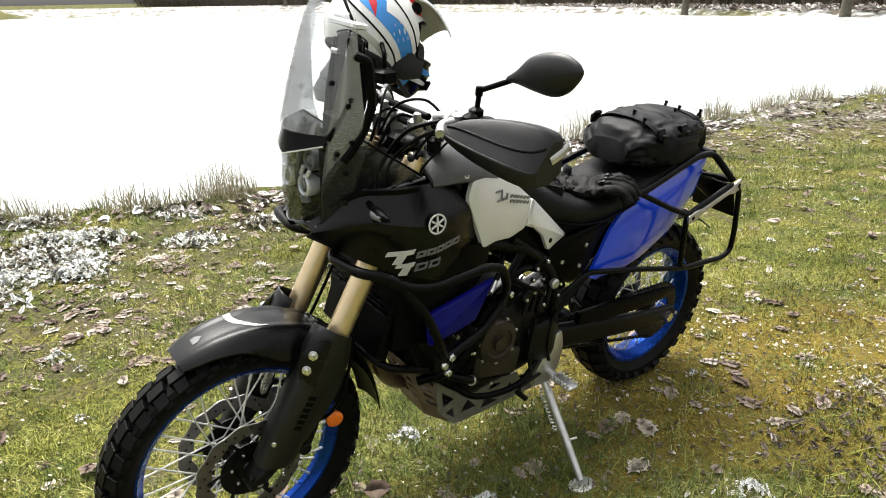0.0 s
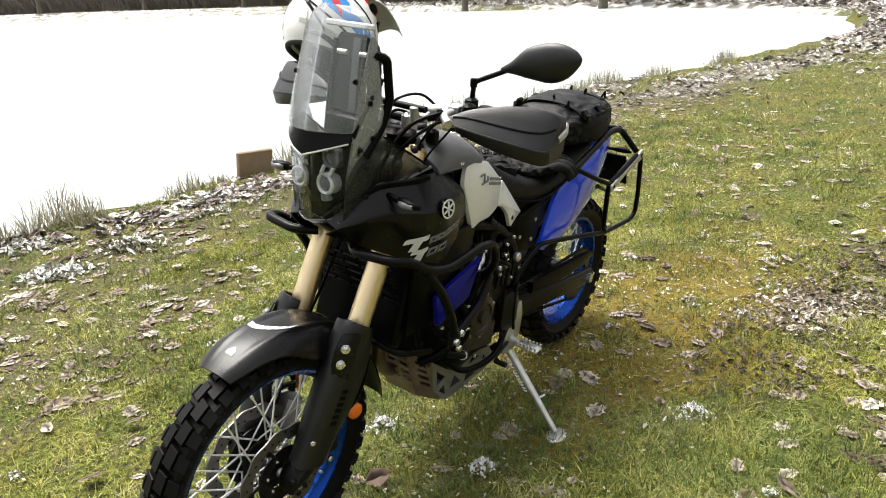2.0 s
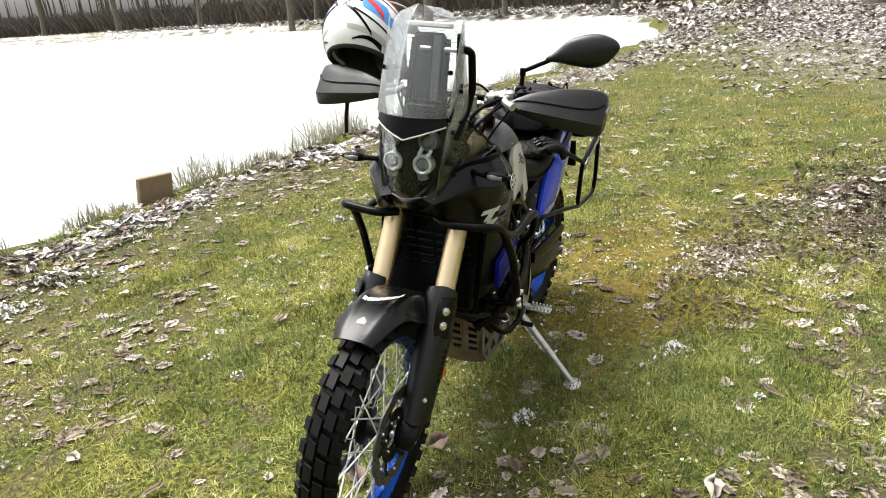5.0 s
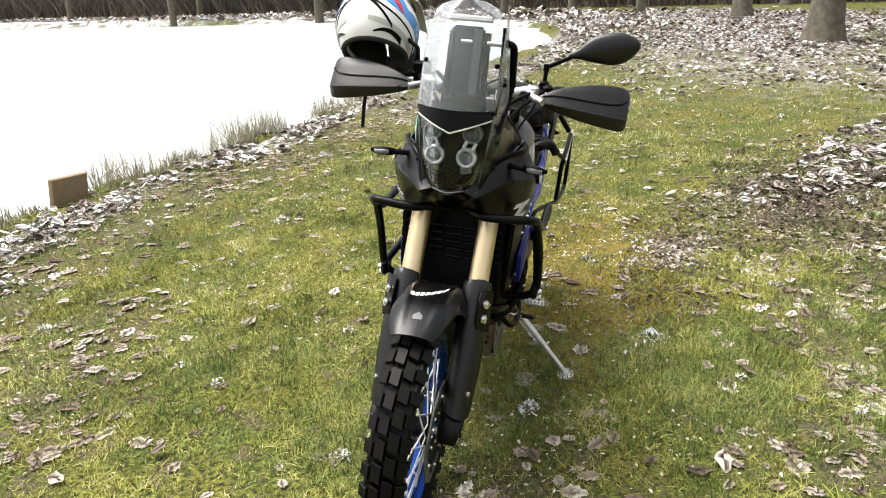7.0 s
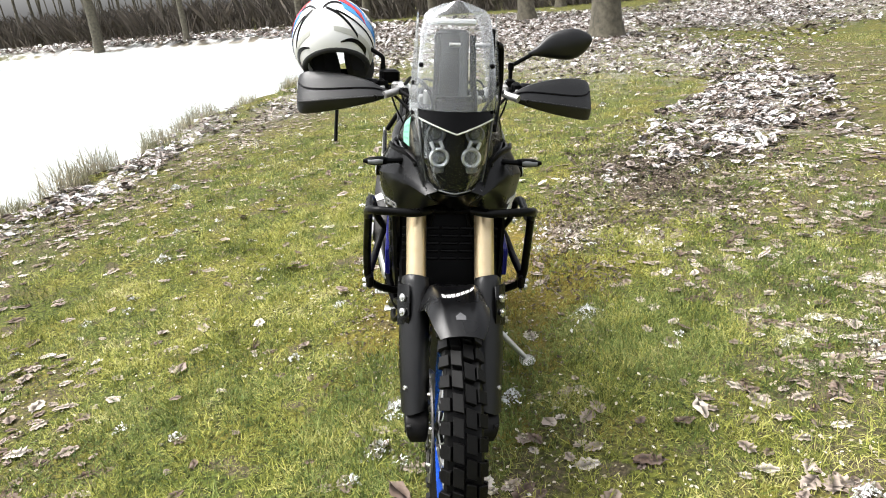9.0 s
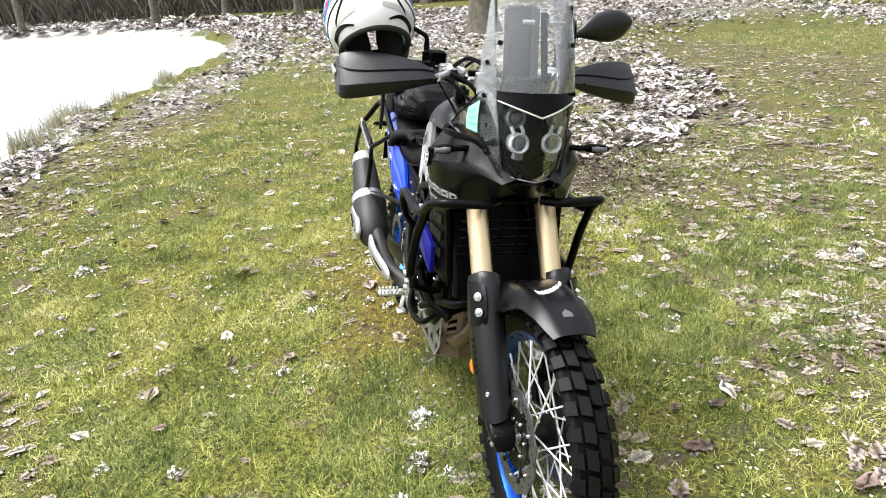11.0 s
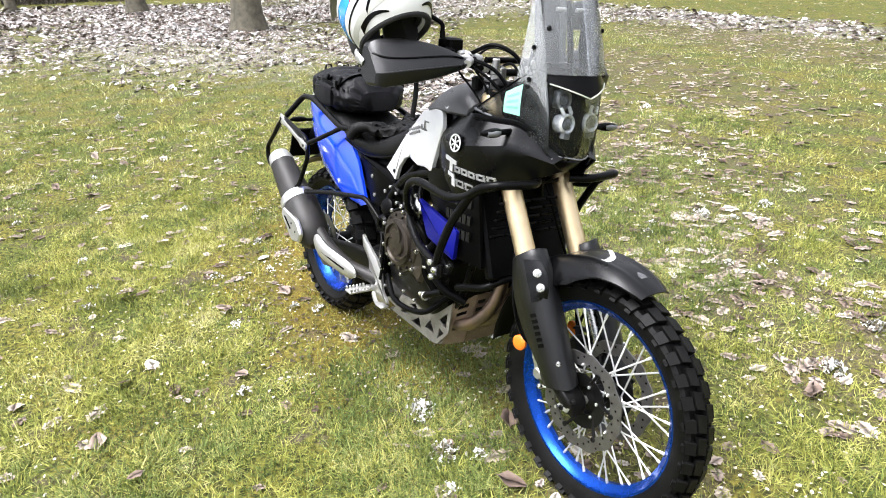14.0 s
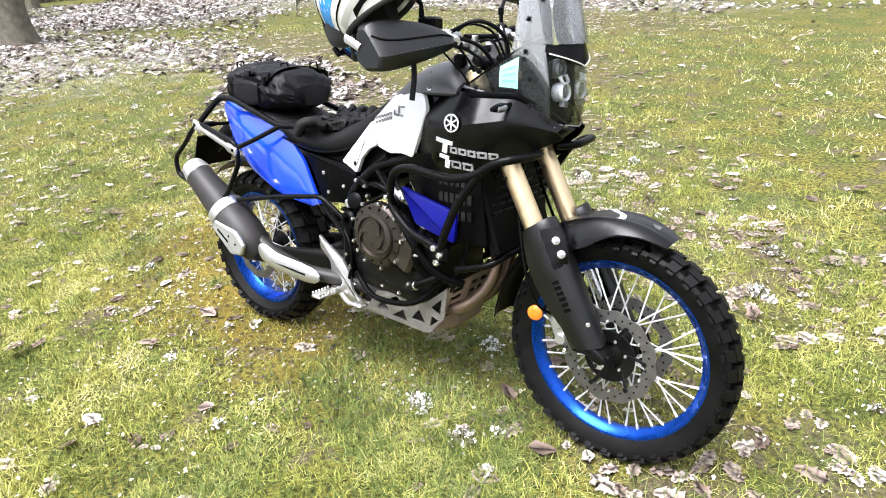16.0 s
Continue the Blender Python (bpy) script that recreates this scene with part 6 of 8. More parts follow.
for s in SIDES:
    # alloy heel plate and footpeg
    o = fillet(xz([(0.484, 0.512), (0.512, 0.490), (0.600, 0.440), (0.632, 0.400), (0.648, 0.330), (0.690, 0.296), (0.640, 0.278), (0.570, 0.300), (0.545, 0.350), (0.540, 0.420), (0.490, 0.462)] if s < 0 else [(0.590, 0.470), (0.618, 0.462), (0.650, 0.400), (0.690, 0.345), (0.690, 0.292), (0.615, 0.288), (0.585, 0.340), (0.575, 0.410)], s * 0.155), 0.010, 3, True)
    hp = part("heel_plate", Geo().panel(o, (0, s, 0), 0.010, 0.003, 0.005), ALU, bike, "cast silver heel plate")
    for x, z in (((0.580, 0.420), (0.605, 0.360), (0.506, 0.476), (0.640, 0.305), (0.580, 0.322)) if s < 0 else ((0.612, 0.440), (0.640, 0.368))):
        part("hole", Geo().lathe((x, s * 0.1555, z), (0, s, 0), [(0.010, -0.001), (0.010, 0.0008), (0.007, 0.001)], 14), BLACK, hp)
    g = Geo()
    px = 0.618 if s > 0 else 0.566
    peg = [vec((px, s * y, 0.318)) for y in (0.150, 0.175, 0.255)]
    g.cyl(peg[0], peg[1], 0.014, 10)
    g.box((px, s * 0.215, 0.318), (0.046, 0.085, 0.012), None, 0.004)
    for i in range(6):
        for e in SIDES:
            g.box((px + e * 0.019, s * (0.180 + 0.014 * i), 0.328), (0.008, 0.008, 0.012), None, 0.002)
    part("footpeg", g, ALU, bike, "toothed steel footpeg")
g = Geo().tube(curve_through([(0.60, -0.165, 0.310), (0.66, -0.185, 0.298), (0.715, -0.190, 0.308)], 5), 0.008, 8)
g.box((0.725, -0.198, 0.312), (0.045, 0.032, 0.010), None, 0.003)
part("brake_pedal", g, ALU, bike)
g = Geo().tube([(0.68, 0.165, 0.345), (0.78, 0.18, 0.34), (0.80, 0.21, 0.34)], 0.006, 8)
g.cyl((0.80, 0.19, 0.34), (0.80, 0.235, 0.34), 0.009, 10, 0.002)
part("gear_lever", g, DARK, bike)
# side stand
sa, sb = vec((0.630, 0.140, 0.290)), vec((0.658, 0.372, 0.058))
g = Geo().tube([sa, sa.lerp(sb, 0.5), sb], [0.014, 0.013, 0.011], 12)
stand = part("side_stand", g, ALU, bike, "polished side stand with wide foot")
part("stand_pivot", Geo().box(sa + vec((0.0, -0.008, 0.012)), (0.06, 0.03, 0.06), None, 0.010), ALU, stand)
up_ = vec((0, -math.sin(radians(6.5)), math.cos(radians(6.5))))
o = [sb + vec((0.046 * math.cos(a) + 0.004, 0.034 * math.sin(a) + 0.008, 0)) + vec((0, 1, 0)) * 0 for a in (2 * math.pi * i / 20 for i in range(20))]
o = [vec((p.x, p.y, 0.062 + (p.y - 0.372) * 0.114 - 0.013)) for p in o]
part("stand_foot", Geo().panel(o, (0, -0.113, 0.993), 0.008, 0.003, 0.006), ALU, stand, "round flat stand foot")
part("stand_stub", Geo().cyl(sa.lerp(sb, 0.62), sa.lerp(sb, 0.62) + vec((-0.035, 0.012, 0.004)), 0.004, 8), ALU, stand)
spring = [sa.lerp(sb, 0.06 + 0.4 * i / 60) + vec((0.022 + 0.006 * math.cos(i * 1.2), 0.006 * math.sin(i * 1.2), -0.012)) for i in range(61)]
part("stand_spring", Geo().tube(spring, 0.0018, 5), CHROME, stand)

# ---- swingarm, shock, chain, rear wheel ----
rw = build_wheel("rear_wheel", RX, RZ, 0.331, 0.074, 0.234, 0.054, 0.052, 30, 32, None, "spoked rear wheel with dark hub")
part("brake_disc", disc_geo(RX, RZ, -0.085, 0.122, 0.090, 10), DISC, rw, "wavy steel rear brake disc")
g = Geo()
for i in range(42):
    a = 2 * math.pi * i / 42
    g.box(wheel_point(RX, RZ, 0.112, a, 0.088), (0.009, 0.006, 0.012), Matrix.Rotation(a, 4, "Y"), 0.001)
g.rings(ring_of(RX, RZ, [(0.070, 0.085), (0.110, 0.085), (0.110, 0.091), (0.070, 0.091)], 40).v and [[wheel_point(RX, RZ, r, 2 * math.pi * i / 40, y) for r, y in ((0.070, 0.085), (0.110, 0.085), (0.110, 0.091), (0.070, 0.091))] for i in range(40)], closed=True)
part("sprocket", g, DARK, rw)
for s in SIDES:
    g = Geo().loft([(0.60, s * 0.085, 0.405, 0.030, 0.045), (0.45, s * 0.105, 0.392, 0.022, 0.042), (0.22, s * 0.125, 0.365, 0.018, 0.036), (0.05, s * 0.122, 0.338, 0.018, 0.034), (-0.045, s * 0.122, 0.330, 0.016, 0.028)], "x", 18, 3.2)
    arm = part("swingarm_side", g, DARK, bike, "black alloy swingarm")
    g = Geo().cyl((RX, s * 0.130, RZ), (RX, s * 0.155, RZ), 0.020, 6)
    g.bolt((-0.05, s * 0.138, RZ), (0, s, 0), 0.008, 0.006)
    part("axle_nut", g, CHROME, arm)
g = Geo().box((0.46, 0, 0.40), (0.10, 0.20, 0.07), None, 0.02)
part("swingarm_bridge", g, DARK, bike)
g = Geo().cyl((0.46, 0, 0.42), (0.54, 0, 0.72), 0.022, 14)
coil = [vec((0.47 + 0.06 * i / 90, 0, 0.47 + 0.21 * i / 90)) + vec((0.038 * math.cos(i * 0.5), 0.038 * math.sin(i * 0.5), 0)) for i in range(91)]
g.tube(coil, 0.0055, 6)
part("shock_absorber", g, DARK, bike)
g = Geo().loft([(0.50, 0.135, 0.475, 0.012, 0.022), (0.30, 0.142, 0.462, 0.013, 0.030), (0.10, 0.145, 0.452, 0.012, 0.024), (0.0, 0.142, 0.447, 0.008, 0.010)], "x", 12, 4)
part("chain_guard", g, BLACK, bike, "black plastic chain guard")
links = []
for z0, z1 in ((0.455, 0.443), (0.360, 0.222)):
    for i in range(34):
        t = i / 33
        links.append((0.60 * (1 - t), z0 * (1 - t) + z1 * t, math.atan2(z0 - z1, 0.60)))
chain = Geo()
for x, z, a in links:
    chain.box((x, 0.088, z), (0.014, 0.016, 0.010), Matrix.Rotation(-a, 4, "Y"), 0.003)
tagged(part("chain", chain, DARK, bike), kind="stuff")

# ---- pannier racks ----
for s in SIDES:
    Y = 0.232
    if s > 0:
        loop = [(0.150, Y, 0.800), (-0.075, Y + 0.004, 0.868), (-0.118, Y + 0.006, 0.845), (-0.150, Y + 0.006, 0.690), (-0.158, Y + 0.004, 0.605), (-0.120, Y, 0.582), (0.090, Y - 0.012, 0.588), (0.115, Y - 0.012, 0.610), (0.140, Y - 0.006, 0.770)]
    else:
        loop = [(0.140, -Y, 0.815), (-0.085, -Y - 0.004, 0.868), (-0.130, -Y - 0.008, 0.840), (-0.180, -Y - 0.012, 0.785), (-0.270, -Y - 0.012, 0.715), (-0.268, -Y - 0.010, 0.650), (-0.215, -Y - 0.008, 0.628), (0.035, -Y - 0.004, 0.594), (0.060, -Y, 0.615), (0.150, -Y, 0.745)]
    rack = part("pannier_rack", Geo().tube(fillet(loop, 0.03, 5, True), 0.0095, 12, True), POWDER, bike, "black tubular pannier rack")
    rail = fillet(both([(0.43, 0.150, 0.895), (0.335, 0.175, 0.888), (0.05, 0.165, 0.965), (-0.03, 0.170, 0.965), (-0.09, 0.225, 0.875)], s), 0.03, 5)
    part("top_rail", Geo().tube(rail, 0.0115, 12), POWDER, rack)
    part("drop_stay", Geo().tube(both([(0.335, 0.175, 0.888), (0.22, 0.215, 0.83), (0.150, 0.232, 0.800)], s), 0.009, 10), POWDER, rack)
    stay = fillet(both([(0.10, 0.222, 0.590), (0.30, 0.200, 0.630), (0.520, 0.165, 0.660), (0.630, 0.145, 0.580), (0.640, 0.140, 0.50)], s), 0.03, 4)
    part("front_stay", Geo().tube(stay, 0.009, 10), POWDER, rack)
    a, b = vec((0.135, s * (Y + 0.012), 0.790)), vec((-0.100, s * (Y + 0.012), 0.862))
    d = (b - a).normalized()
    w = vec((-d.z, 0, d.x))
    o = fillet([a - d * 0.02 + w * 0.016, a + d * 0.03 + w * 0.018, a + d * 0.05 + w * 0.010, b - d * 0.05 + w * 0.010, b - d * 0.03 + w * 0.020, b + d * 0.015 + w * 0.020, b + d * 0.015 - w * 0.018, b - d * 0.03 - w * 0.016, b - d * 0.05 - w * 0.008, a + d * 0.05 - w * 0.008, a + d * 0.03 - w * 0.016, a - d * 0.02 - w * 0.014], 0.006, 2, True)
    pl = part("mount_plate", Geo().panel(o, (0, s, 0), 0.006, 0.002, 0.003), ALU, rack, "bright aluminium mounting plate")
    for q in (a, b):
        part("hole", Geo().lathe(q + vec((0, s * 0.002, 0)), (0, s, 0), [(0.007, -0.001), (0.007, 0.0012), (0.004, 0.0014)], 12), BLACK, pl)
part("rack_crosspiece", Geo().tube(fillet([(-0.03, 0.168, 0.965), (-0.085, 0.10, 0.95), (-0.085, -0.10, 0.95), (-0.03, -0.168, 0.965)], 0.03), 0.010, 10), POWDER, bike)

# ---- handlebar, guards, mirror, cables ----
half = [(1.095, 0.0, 1.165), (1.095, 0.055, 1.165), (1.060, 0.19, 1.205), (0.985, 0.43, 1.200)]
path = fillet(both(half[:0:-1], -1) + half[1:], 0.04, 5)
hb = part("handlebar", Geo().tube(path, 0.0112, 14), DARK, bike, "dark tapered handlebar", STEER)
g = Geo()
for s in SIDES:
    g.box((1.10, s * 0.045, 1.148), (0.045, 0.032, 0.075), None, 0.008)
part("bar_clamp", g, ALU, hb)
part("bar_pad", Geo().cyl((1.105, -0.10, 1.20), (1.105, 0.10, 1.20), 0.009, 10), BLACK, hb)
for s in SIDES:
    d = (vec((0.985, s * 0.43, 1.200)) - vec((1.060, s * 0.19, 1.205))).normalized()
    p0 = vec((1.060, s * 0.19, 1.205))
    part("grip", Geo().cyl(p0 + d * 0.11, p0 + d * 0.245, 0.0165, 16, 0.003), RUBBER, hb)
    g = Geo().box(p0 + d * 0.055, (0.045, 0.06, 0.042), Matrix.Rotation(s * radians(-17), 4, "Z"), 0.010)
    g.box(p0 + d * 0.015 + vec((0.01, 0, 0.008)), (0.035, 0.03, 0.035), None, 0.008)
    part("switch_block", g, BLACK, hb)
    lev = curve_through([p0 + d * 0.01 + vec((0.03, 0, 0)), p0 + d * 0.06 + vec((0.055, 0, -0.004)), p0 + d * 0.15 + vec((0.055, 0, -0.006)), p0 + d * 0.22 + vec((0.050, 0, -0.006))], 5)
    part("lever", Geo().tube(lev, 0.006, 8), ALU, hb)
    # bar-end and inner brackets of the guard
    # guard: a scoop with a lip along its lower edge, a sloping face and a flat top behind a crease
    rings, fold, turn_ = [], [(-0.95, 0.30), (-0.80, 0.95), (-0.25, 1.0), (0.10, 0.62), (0.80, -0.30), (0.86, -0.40), (0.70, -0.96), (-0.30, -1.0), (-0.90, -0.60)], -0.010 * s
    stations = curve_through([(1.130, 0.186, 1.188, 0.010, 0.009), (1.128, 0.205, 1.189, 0.018, 0.018), (1.119, 0.250, 1.191, 0.034, 0.036), (1.103, 0.320, 1.189, 0.048, 0.054), (1.084, 0.388, 1.184, 0.057, 0.064), (1.069, 0.432, 1.178, 0.057, 0.066), (1.060, 0.451, 1.174, 0.053, 0.061), (1.056, 0.459, 1.172, 0.046, 0.050)], 5)
    stations = [(x, y * (0.965 if s > 0 else 1.0), z + 0.004, hx * 0.95, hz * 0.92) for x, y, z, hx, hz in stations]
    for x, y, z, hx, hz in stations:
        rings.append([(x + turn_ * y / 0.4 + q.x * hx, s * y, z + q.y * hz) for q in fillet([(a, b, 0) for a, b in fold], 0.10, 2, True)])
    gd = part("hand_guard", Geo().rings(rings), GUARD, bike, "black plastic hand guard", STEER, 20)
    lip = [(x + turn_ * y / 0.4 + 0.83 * hx, s * y, z - 0.34 * hz) for x, y, z, hx, hz in stations[4:-3]]
    part("lip_edge", Geo().tube(lip, 0.0030, 6), GUARD, gd)
    bend = [(x + turn_ * y / 0.4 + (0.10 + 0.35 * math.sin(3.14 * i / 28)) * hx, s * y, z + (0.64 - 0.46 * math.sin(3.14 * i / 28)) * hz) for i, (x, y, z, hx, hz) in enumerate(stations[5:-3])]
    part("seam", Geo().tube(bend, 0.0030, 6), SATIN, gd)
    g = Geo().tube(curve_through([(1.075, s * 0.165, 1.203), (1.115, s * 0.165, 1.198), (1.148, s * 0.200, 1.190)], 5), 0.011, 10)
    g.box((1.066, s * 0.165, 1.204), (0.036, 0.028, 0.036), None, 0.006)
    part("guard_clamp", g, ALU, gd, "bare aluminium guard clamp")
    ye = 0.446 if s > 0 else 0.464
    g = Geo().tube([(0.982, s * (ye - 0.014), 1.200), (1.012, s * ye, 1.194), (1.038, s * (ye - 0.006), 1.178)], 0.012, 8, flat=0.5)
    part("bar_end_arm", g, ALU, gd)
    part("guard_screw", Geo().bolt((1.163, s * 0.225, 1.186), (1, s * 0.3, 0), 0.006, 0.004), DARK, gd)
# left mirror
g = Geo().tube(fillet([(1.035, 0.190, 1.215), (1.030, 0.190, 1.275), (0.985, 0.285, 1.322)], 0.010), 0.0065, 10)
g.cyl((1.031, 0.190, 1.262), (1.030, 0.190, 1.285), 0.0095, 10, 0.002)
g.box((1.035, 0.19, 1.222), (0.03, 0.03, 0.03), None, 0.006)
mir = part("mirror", g, BLACK, bike, "black rear-view mirror on a bent stem", STEER)
ma, mb = vec((0.999, 0.248, 1.310)), vec((0.983, 0.450, 1.362))
rings = []
along = (mb - ma).normalized()
nrm = vec((0.96, 0.20, 0.05)).normalized()
nrm = (nrm - along * nrm.dot(along)).normalized()
upv = nrm.cross(along).normalized()
if upv.z < 0:
    upv = -upv
for t, lo, hi, th in curve_through([(0.0, 0.006, 0.006, 0.006), (0.15, 0.014, 0.018, 0.012), (0.35, 0.030, 0.042, 0.019), (0.60, 0.046, 0.048, 0.022), (0.80, 0.040, 0.040, 0.020), (0.95, 0.018, 0.020, 0.012), (1.0, 0.004, 0.004, 0.004)], 4):
    c = ma + (mb - ma) * t
    rings.append([c + upv * ((hi if math.sin(a) > 0 else lo) * math.sin(a)) + nrm * th * (math.cos(a) if math.cos(a) > 0 else 0.25 * math.cos(a)) for a in (2 * math.pi * i / 24 for i in range(24))])
part("mirror_shell", Geo().rings(rings), GUARD, mir)
# clamp that is left of the other mirror, and fluid cup
g = Geo().box((1.045, -0.185, 1.235), (0.055, 0.055, 0.040), Matrix.Rotation(radians(12), 4, "Z"), 0.006)
g.cyl((1.035, -0.205, 1.21), (1.03, -0.205, 1.27), 0.008, 10)
g.tube(fillet([(1.03, -0.205, 1.25), (1.03, -0.205, 1.29), (1.00, -0.28, 1.33)], 0.01), 0.0065, 10)
part("brake_fluid_cup", g, BLACK, bike, m=STEER)
for s in SIDES:
    for k, pts in enumerate(([(1.07, 0.17, 1.200), (1.125, 0.15, 1.200), (1.175, 0.10, 1.165), (1.21, 0.05, 1.06), (1.19, 0.04, 0.95)], [(1.06, 0.20, 1.195), (1.14, 0.15, 1.175), (1.20, 0.09, 1.10), (1.20, 0.07, 1.00)])):
        part("cable", Geo().tube(curve_through(both(pts, s), 6), 0.0045 if k else 0.0055, 8), BLACK, bike)
part("cable", Geo().tube(curve_through([(1.08, -0.14, 1.215), (1.16, -0.11, 1.245), (1.215, -0.06, 1.20), (1.22, -0.04, 1.08)], 6), 0.006, 8), BLACK, bike)
part("strap_loop", Geo().tube(curve_through([(1.115, -0.34, 1.14), (1.118, -0.342, 1.10), (1.112, -0.345, 1.045)], 4), 0.009, 8, flat=0.6), CLOTH, bike, m=STEER)
# wire between tank and steering head
part("ignition_block", Geo().box((1.11, 0, 1.115), (0.06, 0.07, 0.05), None, 0.012), BLACK, bike)

# fittings and wiring round the steering head
for s in SIDES:
    for x, y, z, sx, sy, sz, turn, m_ in ((1.075, 0.085, 1.178, 0.050, 0.028, 0.026, 10, ALU), (1.085, 0.135, 1.192, 0.034, 0.022, 0.030, -20, DARK), (1.130, 0.060, 1.135, 0.034, 0.050, 0.024, 25, DARK), (1.145, 0.105, 1.105, 0.040, 0.030, 0.030, 25, BLACK), (1.100, 0.120, 1.135, 0.030, 0.030, 0.040, 0, BLACK), (1.170, 0.075, 1.060, 0.050, 0.040, 0.040, 15, BLACK)):
        part("bar_fitting", Geo().box((x, s * y, z), (sx, sy, sz), Matrix.Rotation(radians(turn), 4, "Y"), 0.006), m_, bike, m=STEER)
    g = Geo()
    for x, y, z in ((1.075, 0.085, 1.191), (1.09, 0.055, 1.187), (1.12, 0.100, 1.125), (1.06, 0.15, 1.218), (1.04, 0.175, 1.225)):
        g.bolt((x, s * y, z), (0, 0.2 * s, 1), 0.006, 0.006)
    parts("bolt", g, CHROME, hb)
    for pts, r in (([(1.075, 0.150, 1.205), (1.120, 0.140, 1.170), (1.150, 0.115, 1.110), (1.165, 0.105, 1.020)], 0.0035), ([(1.050, 0.185, 1.195), (1.095, 0.165, 1.150), (1.140, 0.130, 1.080), (1.150, 0.120, 1.000)], 0.0030), ([(1.090, 0.040, 1.180), (1.150, 0.030, 1.190), (1.190, 0.020, 1.120)], 0.0040), ([(1.060, 0.120, 1.190), (1.100, 0.080, 1.235), (1.150, 0.030, 1.215), (1.180, 0.0, 1.140)], 0.0035)):
        part("cable", Geo().tube(curve_through(both(pts, s), 6), r, 8), BLACK, bike)
    part("alloy_fitting", Geo().cyl((1.088, s * 0.105, 1.196), (1.072, s * 0.158, 1.208), 0.0165, 14, 0.003), ALU, hb)
    part("alloy_fitting", Geo().cyl((1.112, s * 0.070, 1.160), (1.112, s * 0.070, 1.205), 0.013, 12, 0.003), ALU, hb)
    part("banjo_fitting", Geo().lathe((1.082, s * 0.150, 1.200), (0.6, 0, 0.6), [(0.008, 0), (0.009, 0.004), (0.009, 0.012), (0.006, 0.016)], 12), CHROME, hb)


# ---- helmet hung over the right-hand side of the bar ----
BIKE = bike.matrix_world.copy()


def on_bike(x, y, z, m=None):
    return BIKE @ Matrix.Translation((x, y, z)) @ (m or Matrix())


helmet = new("helmet")
helmet.matrix_world = on_bike(0.972, -0.358, 1.327, Matrix.Rotation(radians(172), 4, "Z") @ Matrix.Rotation(radians(11), 4, "Y") @ Matrix.Rotation(radians(-12), 4, "X") @ Matrix.Scale(1.07, 4))
tagged(helmet, "white, blue and red peaked helmet hung on the handlebar", "helmet")


def shell_point(a, e):
    """On the shell: a is the heading from the face, e the height angle."""
    ca, sa, ce, se = math.cos(a), math.sin(a), math.cos(e), math.sin(e)
    front = max(0.0, ca)
    rx = 0.142 if ca > 0 else 0.138
    x, y, z = rx * ca * ce, 0.118 * sa * ce, 0.128 * se
    if se < 0:
        x += 0.055 * front ** 3 * min(1, -se * 1.9)
        y *= 1 - 0.22 * front * min(1, -se * 1.6)
        z *= 1.0 + 0.42 * front ** 1.5
    return vec((x, y, z))


def shell_sheet(a0, a1, e0, e1, nu, nv, lift, thick):
    def f(u, v):
        a = a0 + (a1 - a0) * u
        lo = e0(a) if callable(e0) else e0
        hi = e1(a) if callable(e1) else e1
        p = shell_point(a, lo + (hi - lo) * v)
        return p * (1 + lift)
    return Geo().sheet(f, nu, nv, lambda p: -vec(p).normalized() * thick)


def low_edge(a):
    c = math.cos(a)
    return -1.02 + 0.70 * (0.5 - 0.5 * c) ** 1.3 - 0.05 * max(0, c)


def eye_top(a):
    k = abs((a + math.pi) % (2 * math.pi) - math.pi)
    return 0.30 - 0.08 * (k / 1.05) ** 2


def eye_low(a):
    k = abs((a + math.pi) % (2 * math.pi) - math.pi)
    return -0.36 - 0.02 * k


W = 0.92
part("shell", shell_sheet(W, 2 * math.pi - W, low_edge, 1.5, 40, 22, 0.0, 0.022), WHITE, helmet, "white glossy shell with black outlines")
part("forehead", shell_sheet(-W, W, eye_top, 1.5, 20, 10, 0.0, 0.022), WHITE, helmet)
part("chin_bar", shell_sheet(-W, W, low_edge, eye_low, 20, 8, 0.0, 0.020), SATIN, helmet, "black chin bar with blue and white flashes")
for s in SIDES:
    for e0, e1, lift, material, name in ((-0.62, -0.46, 0.012, SKYBLUE, "blue_flash"), (-0.80, -0.66, 0.012, WHITE, "white_flash")):
        part(name, Geo().sheet(lambda u, v, s=s, e0=e0, e1=e1, lift=lift: shell_point(s * (0.22 + (W - 0.2) * u), e0 + (e1 - e0) * v * (0.35 + 0.65 * u) + 0.06 * (1 - u)) * (1 + lift), 10, 3, lambda p: -vec(p).normalized() * 0.004), material, helmet)
g = shell_sheet(W - 0.1, 2 * math.pi - W + 0.1, lambda a: low_edge(a) + 0.02, 1.45, 30, 16, -0.195, 0.010)
part("lining", g, LINER, helmet, "black padded lining")
rimp = [shell_point(2 * math.pi * i / 48, low_edge(2 * math.pi * i / 48)) * 0.96 for i in range(48)]
part("neck_roll", Geo().tube(rimp, 0.008, 10, True), LINER, helmet)
eye = [shell_point(-W + 2 * W * i / 14, eye_top(-W + 2 * W * i / 14)) for i in range(15)] + [shell_point(W - 2 * W * i / 14, eye_low(W - 2 * W * i / 14)) for i in range(15)]
part("eye_port_trim", Geo().tube(eye, 0.006, 8, True), BLACK, helmet)
